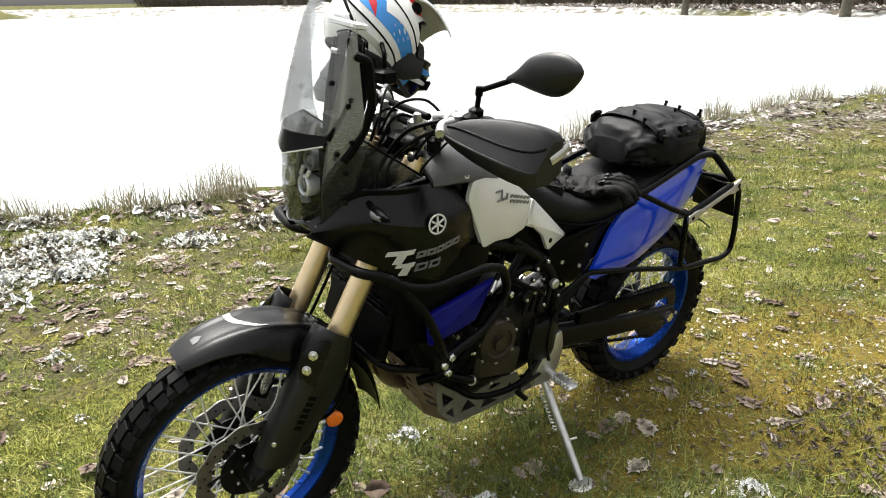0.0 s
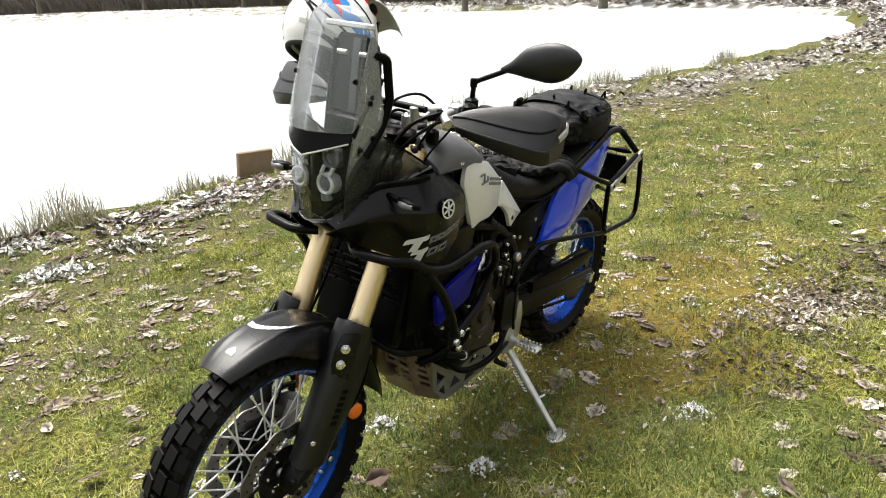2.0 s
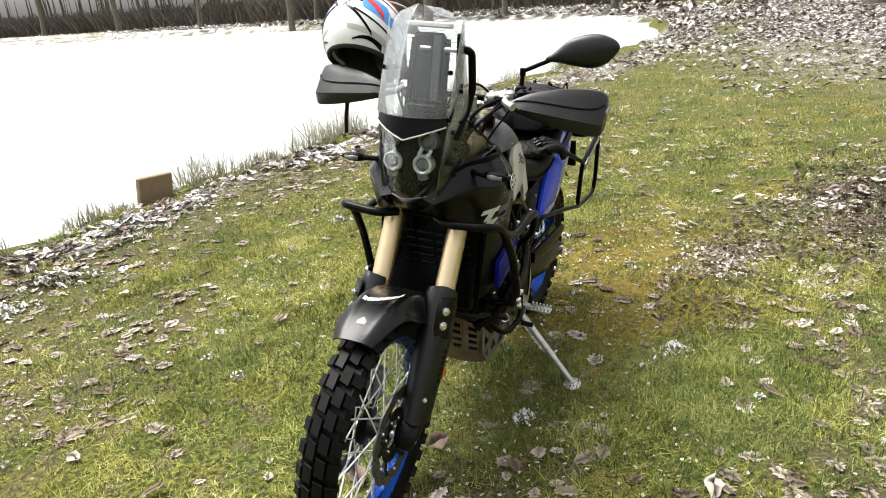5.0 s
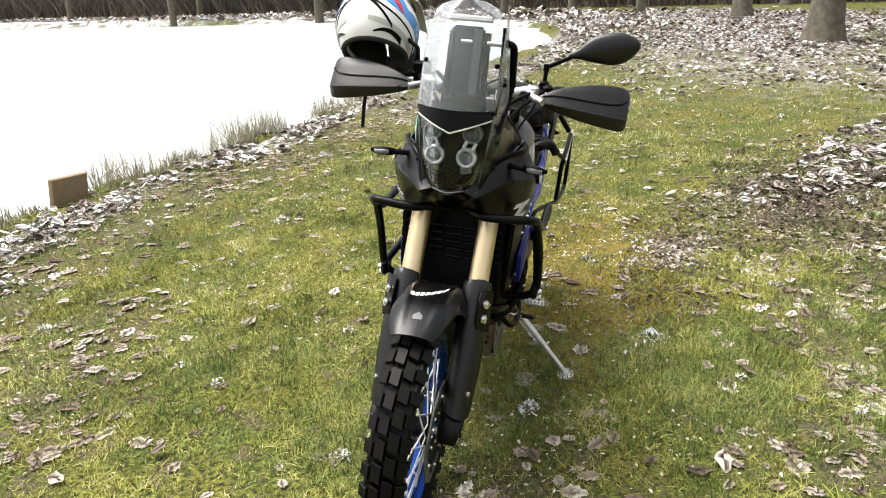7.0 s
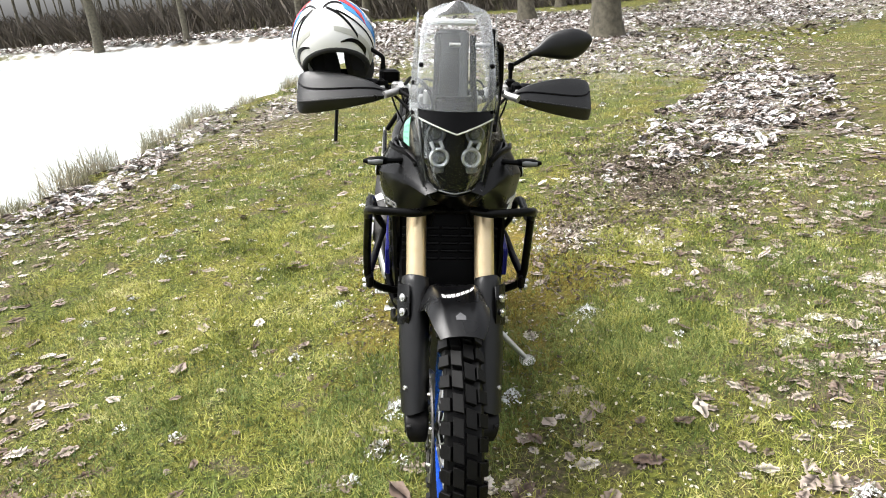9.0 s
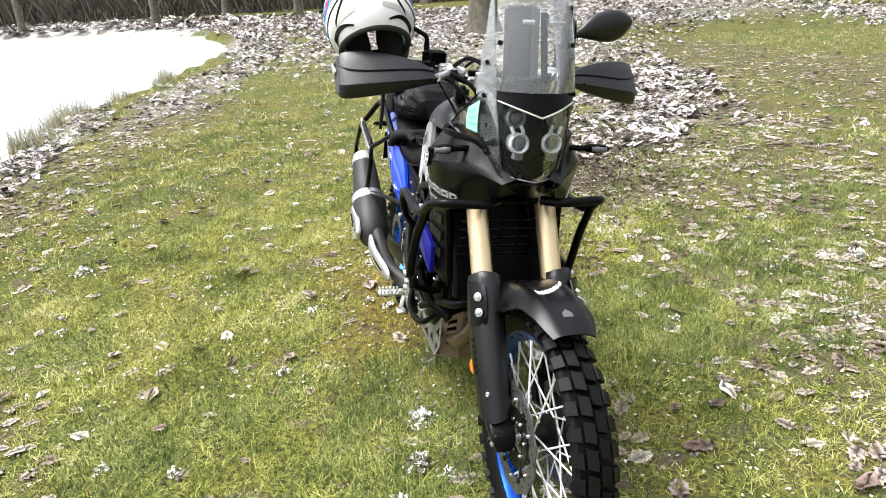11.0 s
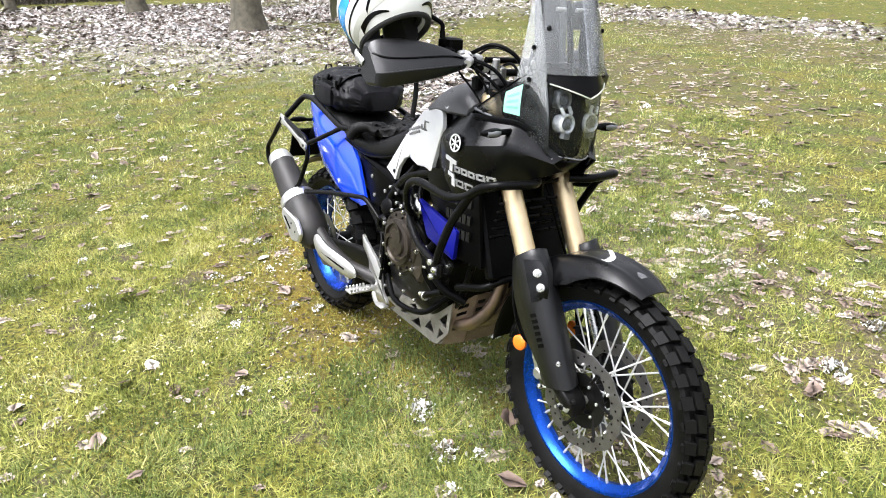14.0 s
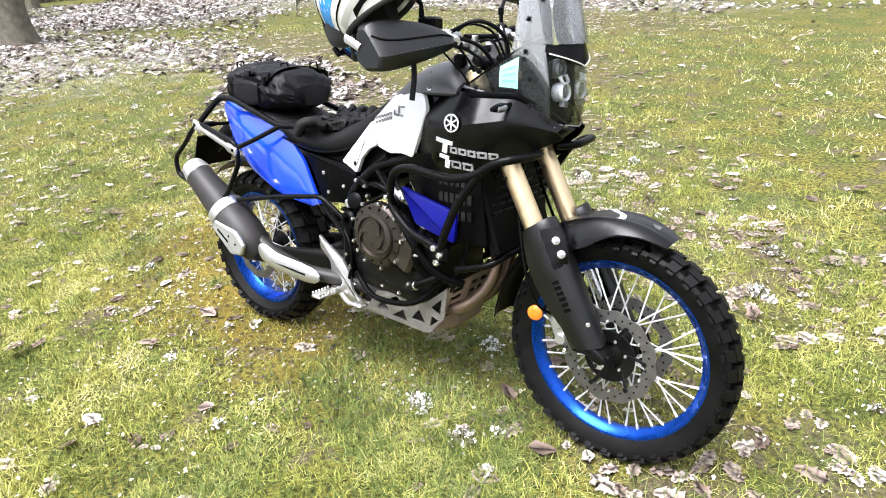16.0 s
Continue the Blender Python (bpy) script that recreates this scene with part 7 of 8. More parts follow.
for s in SIDES:
    pad = shell_point(s * 0.95, -0.5) * 0.80
    part("cheek_pad", Geo().loft([(pad.x - 0.075, pad.y * 0.92, pad.z + 0.01, 0.020, 0.045), (pad.x - 0.01, pad.y * 0.86, pad.z + 0.005, 0.044, 0.066), (pad.x + 0.055, pad.y * 0.80, pad.z - 0.005, 0.020, 0.045)], "x", 14, 2.6), LINER, helmet)

    # stripes along the sides
    def stripe(a0, a1, e0, e1, w0, w1, lift, material, name, s=s):
        def f(u, v):
            a = a0 + (a1 - a0) * u
            e = e0 + (e1 - e0) * u + (w0 + (w1 - w0) * u) * (v - 0.5) + 0.12 * math.sin(u * 3.1)
            return shell_point(s * a, e) * (1 + lift)
        part(name, Geo().sheet(f, 16, 3, lambda p: -vec(p).normalized() * 0.004), material, helmet)
    stripe(0.78, 2.45, -0.86, 0.86, 0.42, 0.62, 0.010, SKYBLUE, "blue_stripe")
    stripe(0.98, 1.75, -0.40, 0.42, 0.06, 0.24, 0.016, WHITE, "white_flash")
    stripe(1.05, 2.70, -0.98, 0.52, 0.05, 0.05, 0.012, SATIN, "black_line")
    stripe(1.60, 2.85, -0.62, 0.10, 0.20, 0.10, 0.008, CARDGREY, "grey_flash")
    stripe(0.80, 2.05, -0.50, 1.15, 0.05, 0.05, 0.013, SATIN, "black_line")
    stripe(2.30, 2.95, -0.10, 0.62, 0.110, 0.080, 0.009, SATIN, "black_line")
    stripe(2.05, 2.75, -0.42, -0.20, 0.16, 0.03, 0.010, SATIN, "black_flash")
    stripe(1.95, 2.50, 0.30, 0.95, 0.30, 0.24, 0.011, RED, "red_block")
    stripe(2.45, 3.05, 0.72, 0.62, 0.07, 0.07, 0.009, SATIN, "black_line")
    part("peak_screw", Geo().lathe(shell_point(s * 0.95, 0.52) * 1.02, (0.1, s, 0.2), [(0.016, -0.006), (0.016, 0.004), (0.010, 0.007)], 16), BLACK, helmet)
    for k in range(5):
        def rb(u, v, k=k, s=s):
            a = s * (0.72 + 0.30 * v)
            return shell_point(a, 0.40 + 0.14 * k + 0.095 * u) * 1.022
        part("red_rib", Geo().sheet(rb, 3, 3, lambda p: -vec(p).normalized() * 0.006), RED, helmet, "red vent rib")


def peak(u, v):
    y = (u - 0.5) * 2
    x = 0.070 + 0.140 * v - 0.02 * y * y * v
    return vec((x, y * (0.105 - 0.022 * v), 0.118 + 0.005 * v - 0.080 * v * v - 0.032 * y * y))


pk = part("peak", Geo().sheet(peak, 14, 12, (0, 0, -0.004)), CARDGREY, helmet, "pale grey helmet peak with blue top")
part("peak_print", Geo().sheet(lambda u, v: vec(peak(0.15 + 0.7 * u, 0.1 + 0.85 * v)) + vec((0, 0, 0.0016)), 8, 8, (0, 0, -0.001)), SKYBLUE, pk)
part("chin_vent", Geo().box(shell_point(0, -0.72) * 1.01, (0.012, 0.06, 0.03), Matrix.Rotation(radians(25), 4, "Y"), 0.004), BLACK, helmet)
strap = curve_through([shell_point(1.3, -0.9) * 0.8, vec((0.04, 0.03, -0.15)), vec((0.05, -0.01, -0.17)), shell_point(-1.3, -0.9) * 0.8], 6)
part("chin_strap", Geo().tube(strap, 0.009, 6, flat=0.25), CLOTH, helmet)

# ---- tail bag strapped on the seat ----
bag = new("tail_bag")
bag.matrix_world = on_bike(0.132, 0.0, 0.922)
tagged(bag, "black nylon tail bag strapped across the rear of the seat", "bag")


def crease(x, a):
    """Folds of slack cloth."""
    q = noise.noise(vec((x * 9, math.cos(a) * 1.4, math.sin(a) * 1.4)))
    r = noise.noise(vec((x * 26 + 5, math.cos(a) * 3.1, math.sin(a) * 3.1)))
    return 0.14 * q - 0.16 * abs(r) + 0.06


def bag_geo():
    g = Geo()
    st = curve_through([(-0.205, 0.070, 0.055, 0.025), (-0.190, 0.108, 0.074, 0.062), (-0.13, 0.136, 0.084, 0.078), (-0.02, 0.146, 0.086, 0.080), (0.085, 0.142, 0.078, 0.072), (0.150, 0.122, 0.070, 0.060), (0.178, 0.085, 0.058, 0.036)], 12)
    rings = []
    for x, hw, zc, hh in st:
        ring = []
        for j in range(72):
            a = 2 * math.pi * j / 72
            ca, sa = math.cos(a), math.sin(a)
            # drawn in under each strap
            q = 1 + crease(x, a) - 0.07 * sum(math.exp(-((x - xs) / 0.016) ** 2) for xs in (-0.14, -0.02, 0.095)) * (0.4 + 0.6 * max(0.0, sa))
            ring.append((x + 0.010 * crease(x + 3, a) * 8, math.copysign(abs(ca) ** 0.72, ca) * hw * q, zc + math.copysign(abs(sa) ** 0.78, sa) * hh * q))
        rings.append(ring)
    return g.rings(rings)


part("bag_body", bag_geo(), CLOTH, bag, smooth=50)
for s in SIDES:
    g = Geo().loft([(-0.10, s * 0.132, 0.070, 0.006, 0.030), (-0.07, s * 0.146, 0.072, 0.014, 0.044), (0.02, s * 0.150, 0.070, 0.016, 0.046), (0.06, s * 0.144, 0.068, 0.010, 0.036)], "x", 16, 4)
    part("side_pocket", g, CLOTH, bag)
    part("pocket_zip", Geo().tube([(-0.075, s * 0.157, 0.098), (-0.02, s * 0.164, 0.101), (0.03, s * 0.162, 0.098)], 0.003, 6), SATIN, bag)


def strap_round(x, lift, w, material, name, a0=-0.5, a1=3.64):
    pts = []
    for i in range(25):
        a = a0 + (a1 - a0) * i / 24
        ca, sa = math.cos(a), math.sin(a)
        hw = float(np.interp(x, (-0.19, -0.13, -0.02, 0.085, 0.16), (0.100, 0.132, 0.142, 0.138, 0.115)))
        pts.append((x, math.copysign(abs(ca) ** 0.8, ca) * (hw + lift), 0.082 + math.copysign(abs(sa) ** 0.8, sa) * (0.074 + lift)))
    g = Geo()
    g.rings([[(p[0] - w, p[1], p[2]), (p[0] + w, p[1], p[2]), (p[0] + w, p[1] * 0.98, p[2] - 0.003), (p[0] - w, p[1] * 0.98, p[2] - 0.003)] for p in pts])
    return part(name, g, material, bag)


for x in (-0.14, -0.02, 0.095):
    strap_round(x, 0.004, 0.012, BLACK, "strap")
for s in SIDES:
    for x in (-0.02, 0.095):
        g = Geo().box((x, s * 0.136, 0.130), (0.032, 0.014, 0.040), Matrix.Rotation(s * radians(25), 4, "X"), 0.004)
        g.box((x, s * 0.150, 0.118), (0.020, 0.010, 0.03), None, 0.003)
        part("buckle", g, SATIN, bag, "black plastic buckle")
    o = [(-0.045, s * 0.150, 0.030), (-0.045, s * 0.152, 0.012), (-0.012, s * 0.152, 0.012), (-0.012, s * 0.150, 0.030), (-0.021, s * 0.150, 0.030), (-0.021, s * 0.151, 0.020), (-0.036, s * 0.151, 0.020), (-0.036, s * 0.150, 0.030)]
    g = Geo().tube(fillet(o, 0.003, 2, True), 0.0035, 6, True)
    g.box((-0.028, s * 0.150, 0.002), (0.030, 0.006, 0.008), None, 0.002)
    part("hook", g, CARDGREY, bag, "pale plastic hook")
    part("compression_strap", Geo().tube(curve_through([(-0.185, s * 0.105, 0.115), (-0.10, s * 0.144, 0.125), (0.02, s * 0.152, 0.122), (0.135, s * 0.130, 0.095)], 6), 0.007, 6, flat=0.3), BLACK, bag)
g = Geo()
for k, (x, y) in enumerate(((-0.17, 0.07), (-0.17, -0.07), (-0.1, 0.02), (0.05, -0.03), (0.11, 0.06), (-0.15, 0.0))):
    g.tube([(x, y, 0.140), (x - 0.012, y + 0.01, 0.166), (x + 0.012, y + 0.02, 0.172), (x + 0.016, y + 0.025, 0.145)], 0.004, 6)
parts("cord_loop", g, BLACK, bag)
g = Geo().tube([(-0.200, -0.09, 0.095), (-0.208, 0.0, 0.108), (-0.200, 0.09, 0.095)], 0.016, 8)
part("rolled_end", g, CLOTH, bag)

# ---- a pair of gloves on the seat ----
def crumple(g, much, seed):
    """Pushes the skin of a soft thing in and out."""
    g.v = [tuple(vec(p) + noise.noise_vector(vec(p) * 42 + vec((seed, 0, 0))) * much + noise.noise_vector(vec(p) * 110) * much * 0.45) for p in g.v]
    return g


def glove(x, y, z, turn, flip, pitch):
    ob = new("glove")
    ob.matrix_world = on_bike(x, y, z, Matrix.Rotation(radians(pitch), 4, "Y") @ Matrix.Rotation(radians(turn), 4, "Z") @ Matrix.Scale(1.18, 4))
    tagged(ob, "crumpled black leather riding glove lying on the seat", "glove", "pair of gloves")
    part("palm", crumple(Geo().loft([(-0.13, 0, 0.018, 0.056, 0.020), (-0.10, 0.002, 0.020, 0.052, 0.024), (-0.06, 0, 0.018, 0.040, 0.018), (-0.01, 0, 0.020, 0.050, 0.020), (0.03, 0, 0.024, 0.050, 0.020), (0.05, 0, 0.024, 0.044, 0.016)], "x", 30, 2.6, 8), 0.011, turn), LEATHER, ob)
    for k in range(4):
        yy = (-0.042 + 0.028 * k) * flip
        ln = (0.075, 0.088, 0.085, 0.068)[k]
        f = curve_through([(0.035, yy, 0.026), (0.065, yy * 1.15, 0.040), (0.065 + ln * 0.5, yy * 1.25, 0.034), (0.055 + ln * 0.85, yy * 1.3, 0.008)], 4)
        part("finger", crumple(Geo().tube(f, 0.0135, 12), 0.006, k), LEATHER, ob)
        if k:
            part("knuckle", Geo().loft([(0.03, yy, 0.040, 0.006, 0.004), (0.045, yy, 0.046, 0.010, 0.007), (0.06, yy, 0.044, 0.006, 0.004)], "x", 10), SATIN, ob)
    part("thumb", Geo().tube(curve_through([(-0.03, 0.035 * flip, 0.016), (0.01, 0.062 * flip, 0.024), (0.05, 0.060 * flip, 0.012)], 4), 0.013, 10), LEATHER, ob)
    part("wrist_strap", crumple(Geo().loft([(-0.085, 0, 0.020, 0.046, 0.0265), (-0.070, 0, 0.019, 0.041, 0.0235), (-0.055, 0, 0.019, 0.0425, 0.0225)], "x", 24, 2.6, 6), 0.008, turn), CLOTH, ob)
    return ob


glove(0.455, 0.060, 0.872, 122, 1, 2)
glove(0.520, -0.060, 0.872, 222, -1, -8)


# ---- grass, moss tufts, leaves, frost: past counting ----
def ramp_material(name, stops, rough=0.8, fleck=0.70):
    """Colour chosen piece by piece at random from a few stops."""
    m = bpy.data.materials.new(name)
    m.use_nodes = True
    n, l = m.node_tree.nodes, m.node_tree.links
    p = n["Principled BSDF"]
    geo, ramp, at, tx = n.new("ShaderNodeNewGeometry"), n.new("ShaderNodeValToRGB"), n.new("ShaderNodeTexCoord"), n.new("ShaderNodeTexNoise")
    e = ramp.color_ramp.elements
    while len(e) < len(stops):
        e.new(0.5)
    for k, (pos, c) in enumerate(stops):
        e[k].position, e[k].color = pos, (*c, 1)
    tx.inputs["Scale"].default_value, tx.inputs["Detail"].default_value, tx.inputs["Roughness"].default_value = 1.8, 6, 0.72
    l.new(at.outputs["Object"], tx.inputs["Vector"])
    mix = n.new("ShaderNodeMath")
    mix.operation = "MULTIPLY_ADD"
    l.new(tx.outputs[0], mix.inputs[0])
    mix.inputs[1].default_value = 2.0
    sub = n.new("ShaderNodeMath")
    sub.operation = "MULTIPLY_ADD"
    l.new(geo.outputs["Random Per Island"], sub.inputs[0])
    sub.inputs[1].default_value, sub.inputs[2].default_value = fleck, -0.50 - fleck / 2
    l.new(sub.outputs[0], mix.inputs[2])
    l.new(mix.outputs[0], ramp.inputs[0])
    l.new(ramp.outputs[0], p.inputs["Base Color"])
    p.inputs["Roughness"].default_value = rough
    p.inputs["Specular IOR Level"].default_value = 0.25
    return m


# lowest stop of the lawn darkened as well, for shaded gaps
GRASS = ramp_material("lawn_blades", ((0.0, (0.034, 0.050, 0.010)), (0.28, (0.142, 0.160, 0.028)), (0.50, (0.282, 0.290, 0.060)), (0.76, (0.412, 0.390, 0.140)), (1.0, (0.56, 0.52, 0.32))), fleck=0.45)
# same grass farther off, paler and bluer: distance haze put into its colour
HAZEGRASS = ramp_material("hazed_far_lawn_blades", ((0.0, (0.050, 0.095, 0.028)), (0.3, (0.176, 0.205, 0.058)), (0.55, (0.325, 0.325, 0.125)), (0.8, (0.46, 0.43, 0.24)), (1.0, (0.66, 0.65, 0.54))))
MOSS = ramp_material("olive_moss", ((0.0, (0.050, 0.044, 0.008)), (0.35, (0.150, 0.118, 0.018)), (0.7, (0.30, 0.235, 0.032)), (1.0, (0.46, 0.38, 0.11))))
TUFT = ramp_material("green_tufts", ((0.0, (0.026, 0.046, 0.011)), (0.5, (0.105, 0.145, 0.032)), (1.0, (0.27, 0.285, 0.10))))
LEAF = ramp_material("fallen_oak_leaves", ((0.0, (0.075, 0.048, 0.035)), (0.25, (0.155, 0.112, 0.088)), (0.45, (0.26, 0.205, 0.170)), (0.68, (0.37, 0.31, 0.26)), (0.88, (0.50, 0.45, 0.39)), (1.0, (0.66, 0.62, 0.57))))
FROST = ramp_material("frosted_leaf_litter", ((0.0, (0.04, 0.030, 0.024)), (0.3, (0.13, 0.100, 0.080)), (0.50, (0.29, 0.250, 0.225)), (0.72, (0.54, 0.515, 0.50)), (1.0, (0.82, 0.83, 0.84))))
MULCH = ramp_material("brown_mulch", ((0.0, (0.035, 0.026, 0.020)), (0.4, (0.10, 0.075, 0.055)), (0.7, (0.22, 0.18, 0.14)), (0.88, (0.40, 0.35, 0.30)), (1.0, (0.70, 0.68, 0.65))))
RIME = ramp_material("rime_on_leaves", ((0.0, (0.05, 0.036, 0.024)), (0.30, (0.20, 0.18, 0.12)), (0.48, (0.55, 0.56, 0.52)), (0.70, (0.84, 0.85, 0.84)), (1.0, (0.94, 0.95, 0.95))))
CHIPS = ramp_material("pale_chips", ((0.0, (0.30, 0.25, 0.17)), (0.5, (0.55, 0.49, 0.38)), (1.0, (0.75, 0.73, 0.68))))


def scatter(rng, n, x0, x1, y0, y1):
    x, y = rng.uniform(x0, x1, n), rng.uniform(y0, y1, n)
    keep = pond_distance(x, y) > 0.02
    return x[keep], y[keep]


def tuftness(x, y):
    """Where the grass grows longer: many small clumps and a few larger ones."""
    big = np.sin(5.3 * x + 3.1 * np.sin(2.1 * y)) * np.sin(4.7 * y + 2.7 * np.sin(1.9 * x))
    mid = np.sin(17 * x + 5 * y + 2.3 * np.sin(6.1 * y)) * np.sin(15 * y - 7 * x + 2.1 * np.sin(7.3 * x))
    small = np.sin(41 * x - 13 * y + 1.9 * np.sin(17 * y)) * np.sin(37 * y + 11 * x + 2 * np.sin(19 * x))
    return np.clip(0.48 + 0.34 * big + 0.34 * mid + 0.22 * small, 0.0, 1.4)


rng = np.random.default_rng(7)
lawn = []
for n, box_, hmin, hmax, w, lean in ((270000, (-1.8, 2.6, 0.0, 4.4), 0.022, 0.046, 0.0027, 1.25), (200000, (-3.8, 5.0, -0.8, 7.8), 0.024, 0.050, 0.0036, 1.20), (150000, (-6, 15, -5, 13.5), 0.020, 0.055, 0.008, 0.8)):
    x, y = scatter(rng, n, *box_)
    if w > 0.006:
        off = np.hypot(x - 0.4, y - 2.2) > 3.4
        x, y = x[off], y[off]
    t = tuftness(x, y)
    bare = inside_patch(x, y, PATCHES)
    keep = (rng.uniform(0, 1, len(x)) < np.clip(0.30 + t, 0.1, 1)) & (rng.uniform(0, 1, len(x)) < np.clip(bare * 1.1 - 0.35 + 0.3 * np.sin(9 * x) * np.sin(8 * y), 0.1, 1))
    keep &= (inside_patch(x, y, LEAFY) > 0.9 + 0.3 * np.sin(5 * x) * np.sin(6 * y)) | (rng.uniform(0, 1, len(x)) < 0.36)
    x, y, t = x[keep], y[keep], t[keep]
    h = hmin * 0.8 + (hmax * 1.15 - hmin * 0.8) * np.clip(t, 0, 1.4) ** 1.2 * rng.uniform(0.35, 1.5, len(x))
    wide = np.full(len(x), w) * rng.uniform(0.7, 1.5, len(x))
    # mossy ground round the bike: short olive sprigs instead of grass
    mossy = inside_patch(x, y, MOSSY) + 0.30 * np.sin(4.1 * x + 1.3 * y) * np.sin(3.7 * y - 0.8 * x) + rng.normal(0, 0.16, len(x)) < 0.95
    mossy &= rng.uniform(0, 1, len(x)) < 0.88
    thin = rng.uniform(0, 1, len(x)) < 0.8
    lawn.append((x[~mossy], y[~mossy], h[~mossy], wide[~mossy], lean, HAZEGRASS if w > 0.006 else GRASS))
    mossy &= thin
    if mossy.sum() > 50:
        lawn.append((x[mossy], y[mossy], h[mossy] * 0.55, wide[mossy], 1.0, MOSS))
for k, (x, y, h, w, lean, material) in enumerate(lawn):
    if material is not MOSS:
        tagged(new("grass", blades("grass", x, y, h, w, lean, material, 30 + k, "", "", 0.8)), "short yellow-green grass blades growing through moss", "grass", kind="stuff")
    else:
        tagged(new("moss", blades("moss", x, y, h, w, lean, material, 30 + k, "", "", 0.8)), "short brownish-olive moss round the motorcycle", "moss", kind="stuff")
# darker tufts standing out of the lawn
cx, cy = scatter(rng, 1500, -3.2, 5.0, -0.6, 6.8)
# the first cluster, below the bike, also darkens the ground for its shade
for lx, ly, lw, lh, n in ((-0.05, 2.00, 0.62, 0.38, 150), (0.72, 1.50, 0.55, 0.36, 100), (-0.55, 2.9, 0.7, 0.4, 60), (1.35, 1.05, 0.9, 0.5, 130), (2.3, 0.6, 1.0, 0.5, 90)):
    a, r = rng.uniform(0, 6.28, n), np.sqrt(rng.uniform(0, 1, n))
    cx, cy = np.concatenate([cx, lx + r * np.cos(a) * lw]), np.concatenate([cy, ly + r * np.sin(a) * lh])
few = np.repeat(np.arange(len(cx)), rng.integers(25, 110, len(cx)))
rad = rng.uniform(0.02, 0.10, len(cx))[few]
x, y = cx[few] + rng.normal(0, 1, len(few)) * rad * 1.3, cy[few] + rng.normal(0, 1, len(few)) * rad
ok = pond_distance(x, y) > 0.02
x, y = x[ok], y[ok]
me = blades("grass_tufts", x, y, rng.uniform(0.030, 0.070, len(x)), rng.uniform(0.002, 0.0038, len(x)), 1.05, TUFT, 61, "", "", 0.8)
tagged(new("grass_tufts", me), "dark green tufts of grass in the lawn", "grass", kind="stuff")


def leaf_shapes(steps, tips):
    """Oak leaves with rounded lobes, curled in a few ways."""
    out = []
    for curl, depth, twist in ((0.02, 0.42, 0.0), (0.07, 0.34, 0.10), (-0.05, 0.46, -0.1), (0.13, 0.38, 0.16)):
        mid = [(k / steps - 0.5, 0.0) for k in range(steps + 1)]
        V, F = [(-0.66, 0.0)] + mid, []
        for side in (1, -1):
            o = len(V)
            for k in range(steps + 1):
                t = k / steps
                w = (0.06 + 0.36 * math.sin(math.pi * min(1.0, t ** 0.85)) ** 0.7) * (1 - depth * (0.5 + 0.5 * math.cos(2 * math.pi * tips * t + 0.5 * side)))
                V.append((t - 0.5 + 0.05 * math.sin(2 * math.pi * tips * t), side * max(w, 0.012)))
            for k in range(steps):
                F += [(1 + k, 2 + k, o + k + 1), (1 + k, o + k + 1, o + k)]
            F.append((0, 1, o))
        Z = [curl * (2.7 * y * y + 0.25 * x * x) + 0.025 * math.sin(9 * x + 5 * y) + twist * x * y for x, y in V]
        out.append((np.array([(x, y, z) for (x, y), z in zip(V, Z)]), np.array(F)))
    return out


FINE, SHAPES = leaf_shapes(11, 3.5), leaf_shapes(4, 1.5)


def strew(name, x, y, size, tilt, lift, material, seed, label, category, shapes=SHAPES):
    """Lays leaf shapes flat on the ground with some tilt."""
    rng = np.random.default_rng(seed)
    VV, FF, base = [], [], 0
    kind = rng.integers(0, len(shapes), len(x))
    for k, (V, F) in enumerate(shapes):
        sel = kind == k
        n = int(sel.sum())
        if not n:
            continue
        a, s = rng.uniform(0, 2 * np.pi, n), size[sel]
        tx, ty = rng.normal(0, tilt, n), rng.normal(0, tilt, n)
        P = V[None] * s[:, None, None]
        X = P[..., 0] * np.cos(a)[:, None] - P[..., 1] * np.sin(a)[:, None]
        Y = P[..., 0] * np.sin(a)[:, None] + P[..., 1] * np.cos(a)[:, None]
        Z = P[..., 2] + X * tx[:, None] + Y * ty[:, None]
        Z = Z - Z.min(1, keepdims=True) * 0.6 + lift[sel][:, None] + land(x[sel], y[sel])[:, None]
        VV.append(np.stack([X + x[sel][:, None], Y + y[sel][:, None], Z], -1).reshape(-1, 3))
        FF.append((np.arange(n)[:, None, None] * len(V) + F[None]).reshape(-1, 3) + base)
        base += n * len(V)
    me = fast_mesh(name, np.concatenate(VV), np.concatenate(FF))
    me.materials.append(material)
    return tagged(new(name, me), label, category, kind="stuff")


# leaves over the lawn
x, y = scatter(rng, 1800, -3.5, 5.5, -0.8, 7.5)
far = [(x, y)]
for cx, cy, a, b, turn in LEAFY:
    n = int(a * b * 430)
    r, an = rng.uniform(0, 1, n) ** 0.6 * 1.15, rng.uniform(0, 6.28, n)
    u, v = r * np.cos(an) * a, r * np.sin(an) * b
    c, s = math.cos(radians(turn)), math.sin(radians(turn))
    x, y = cx + u * c - v * s, cy + u * s + v * c
    clump = np.sin(5.2 * x + 2.2 * y + 1) * np.sin(4.3 * y - 2.1 * x) > rng.uniform(-0.8, 0.5, n)
    far.append((x[clump], y[clump]))
x, y = np.concatenate([q[0] for q in far]), np.concatenate([q[1] for q in far])
ok = pond_distance(x, y) > 0.02
x, y = x[ok], y[ok]
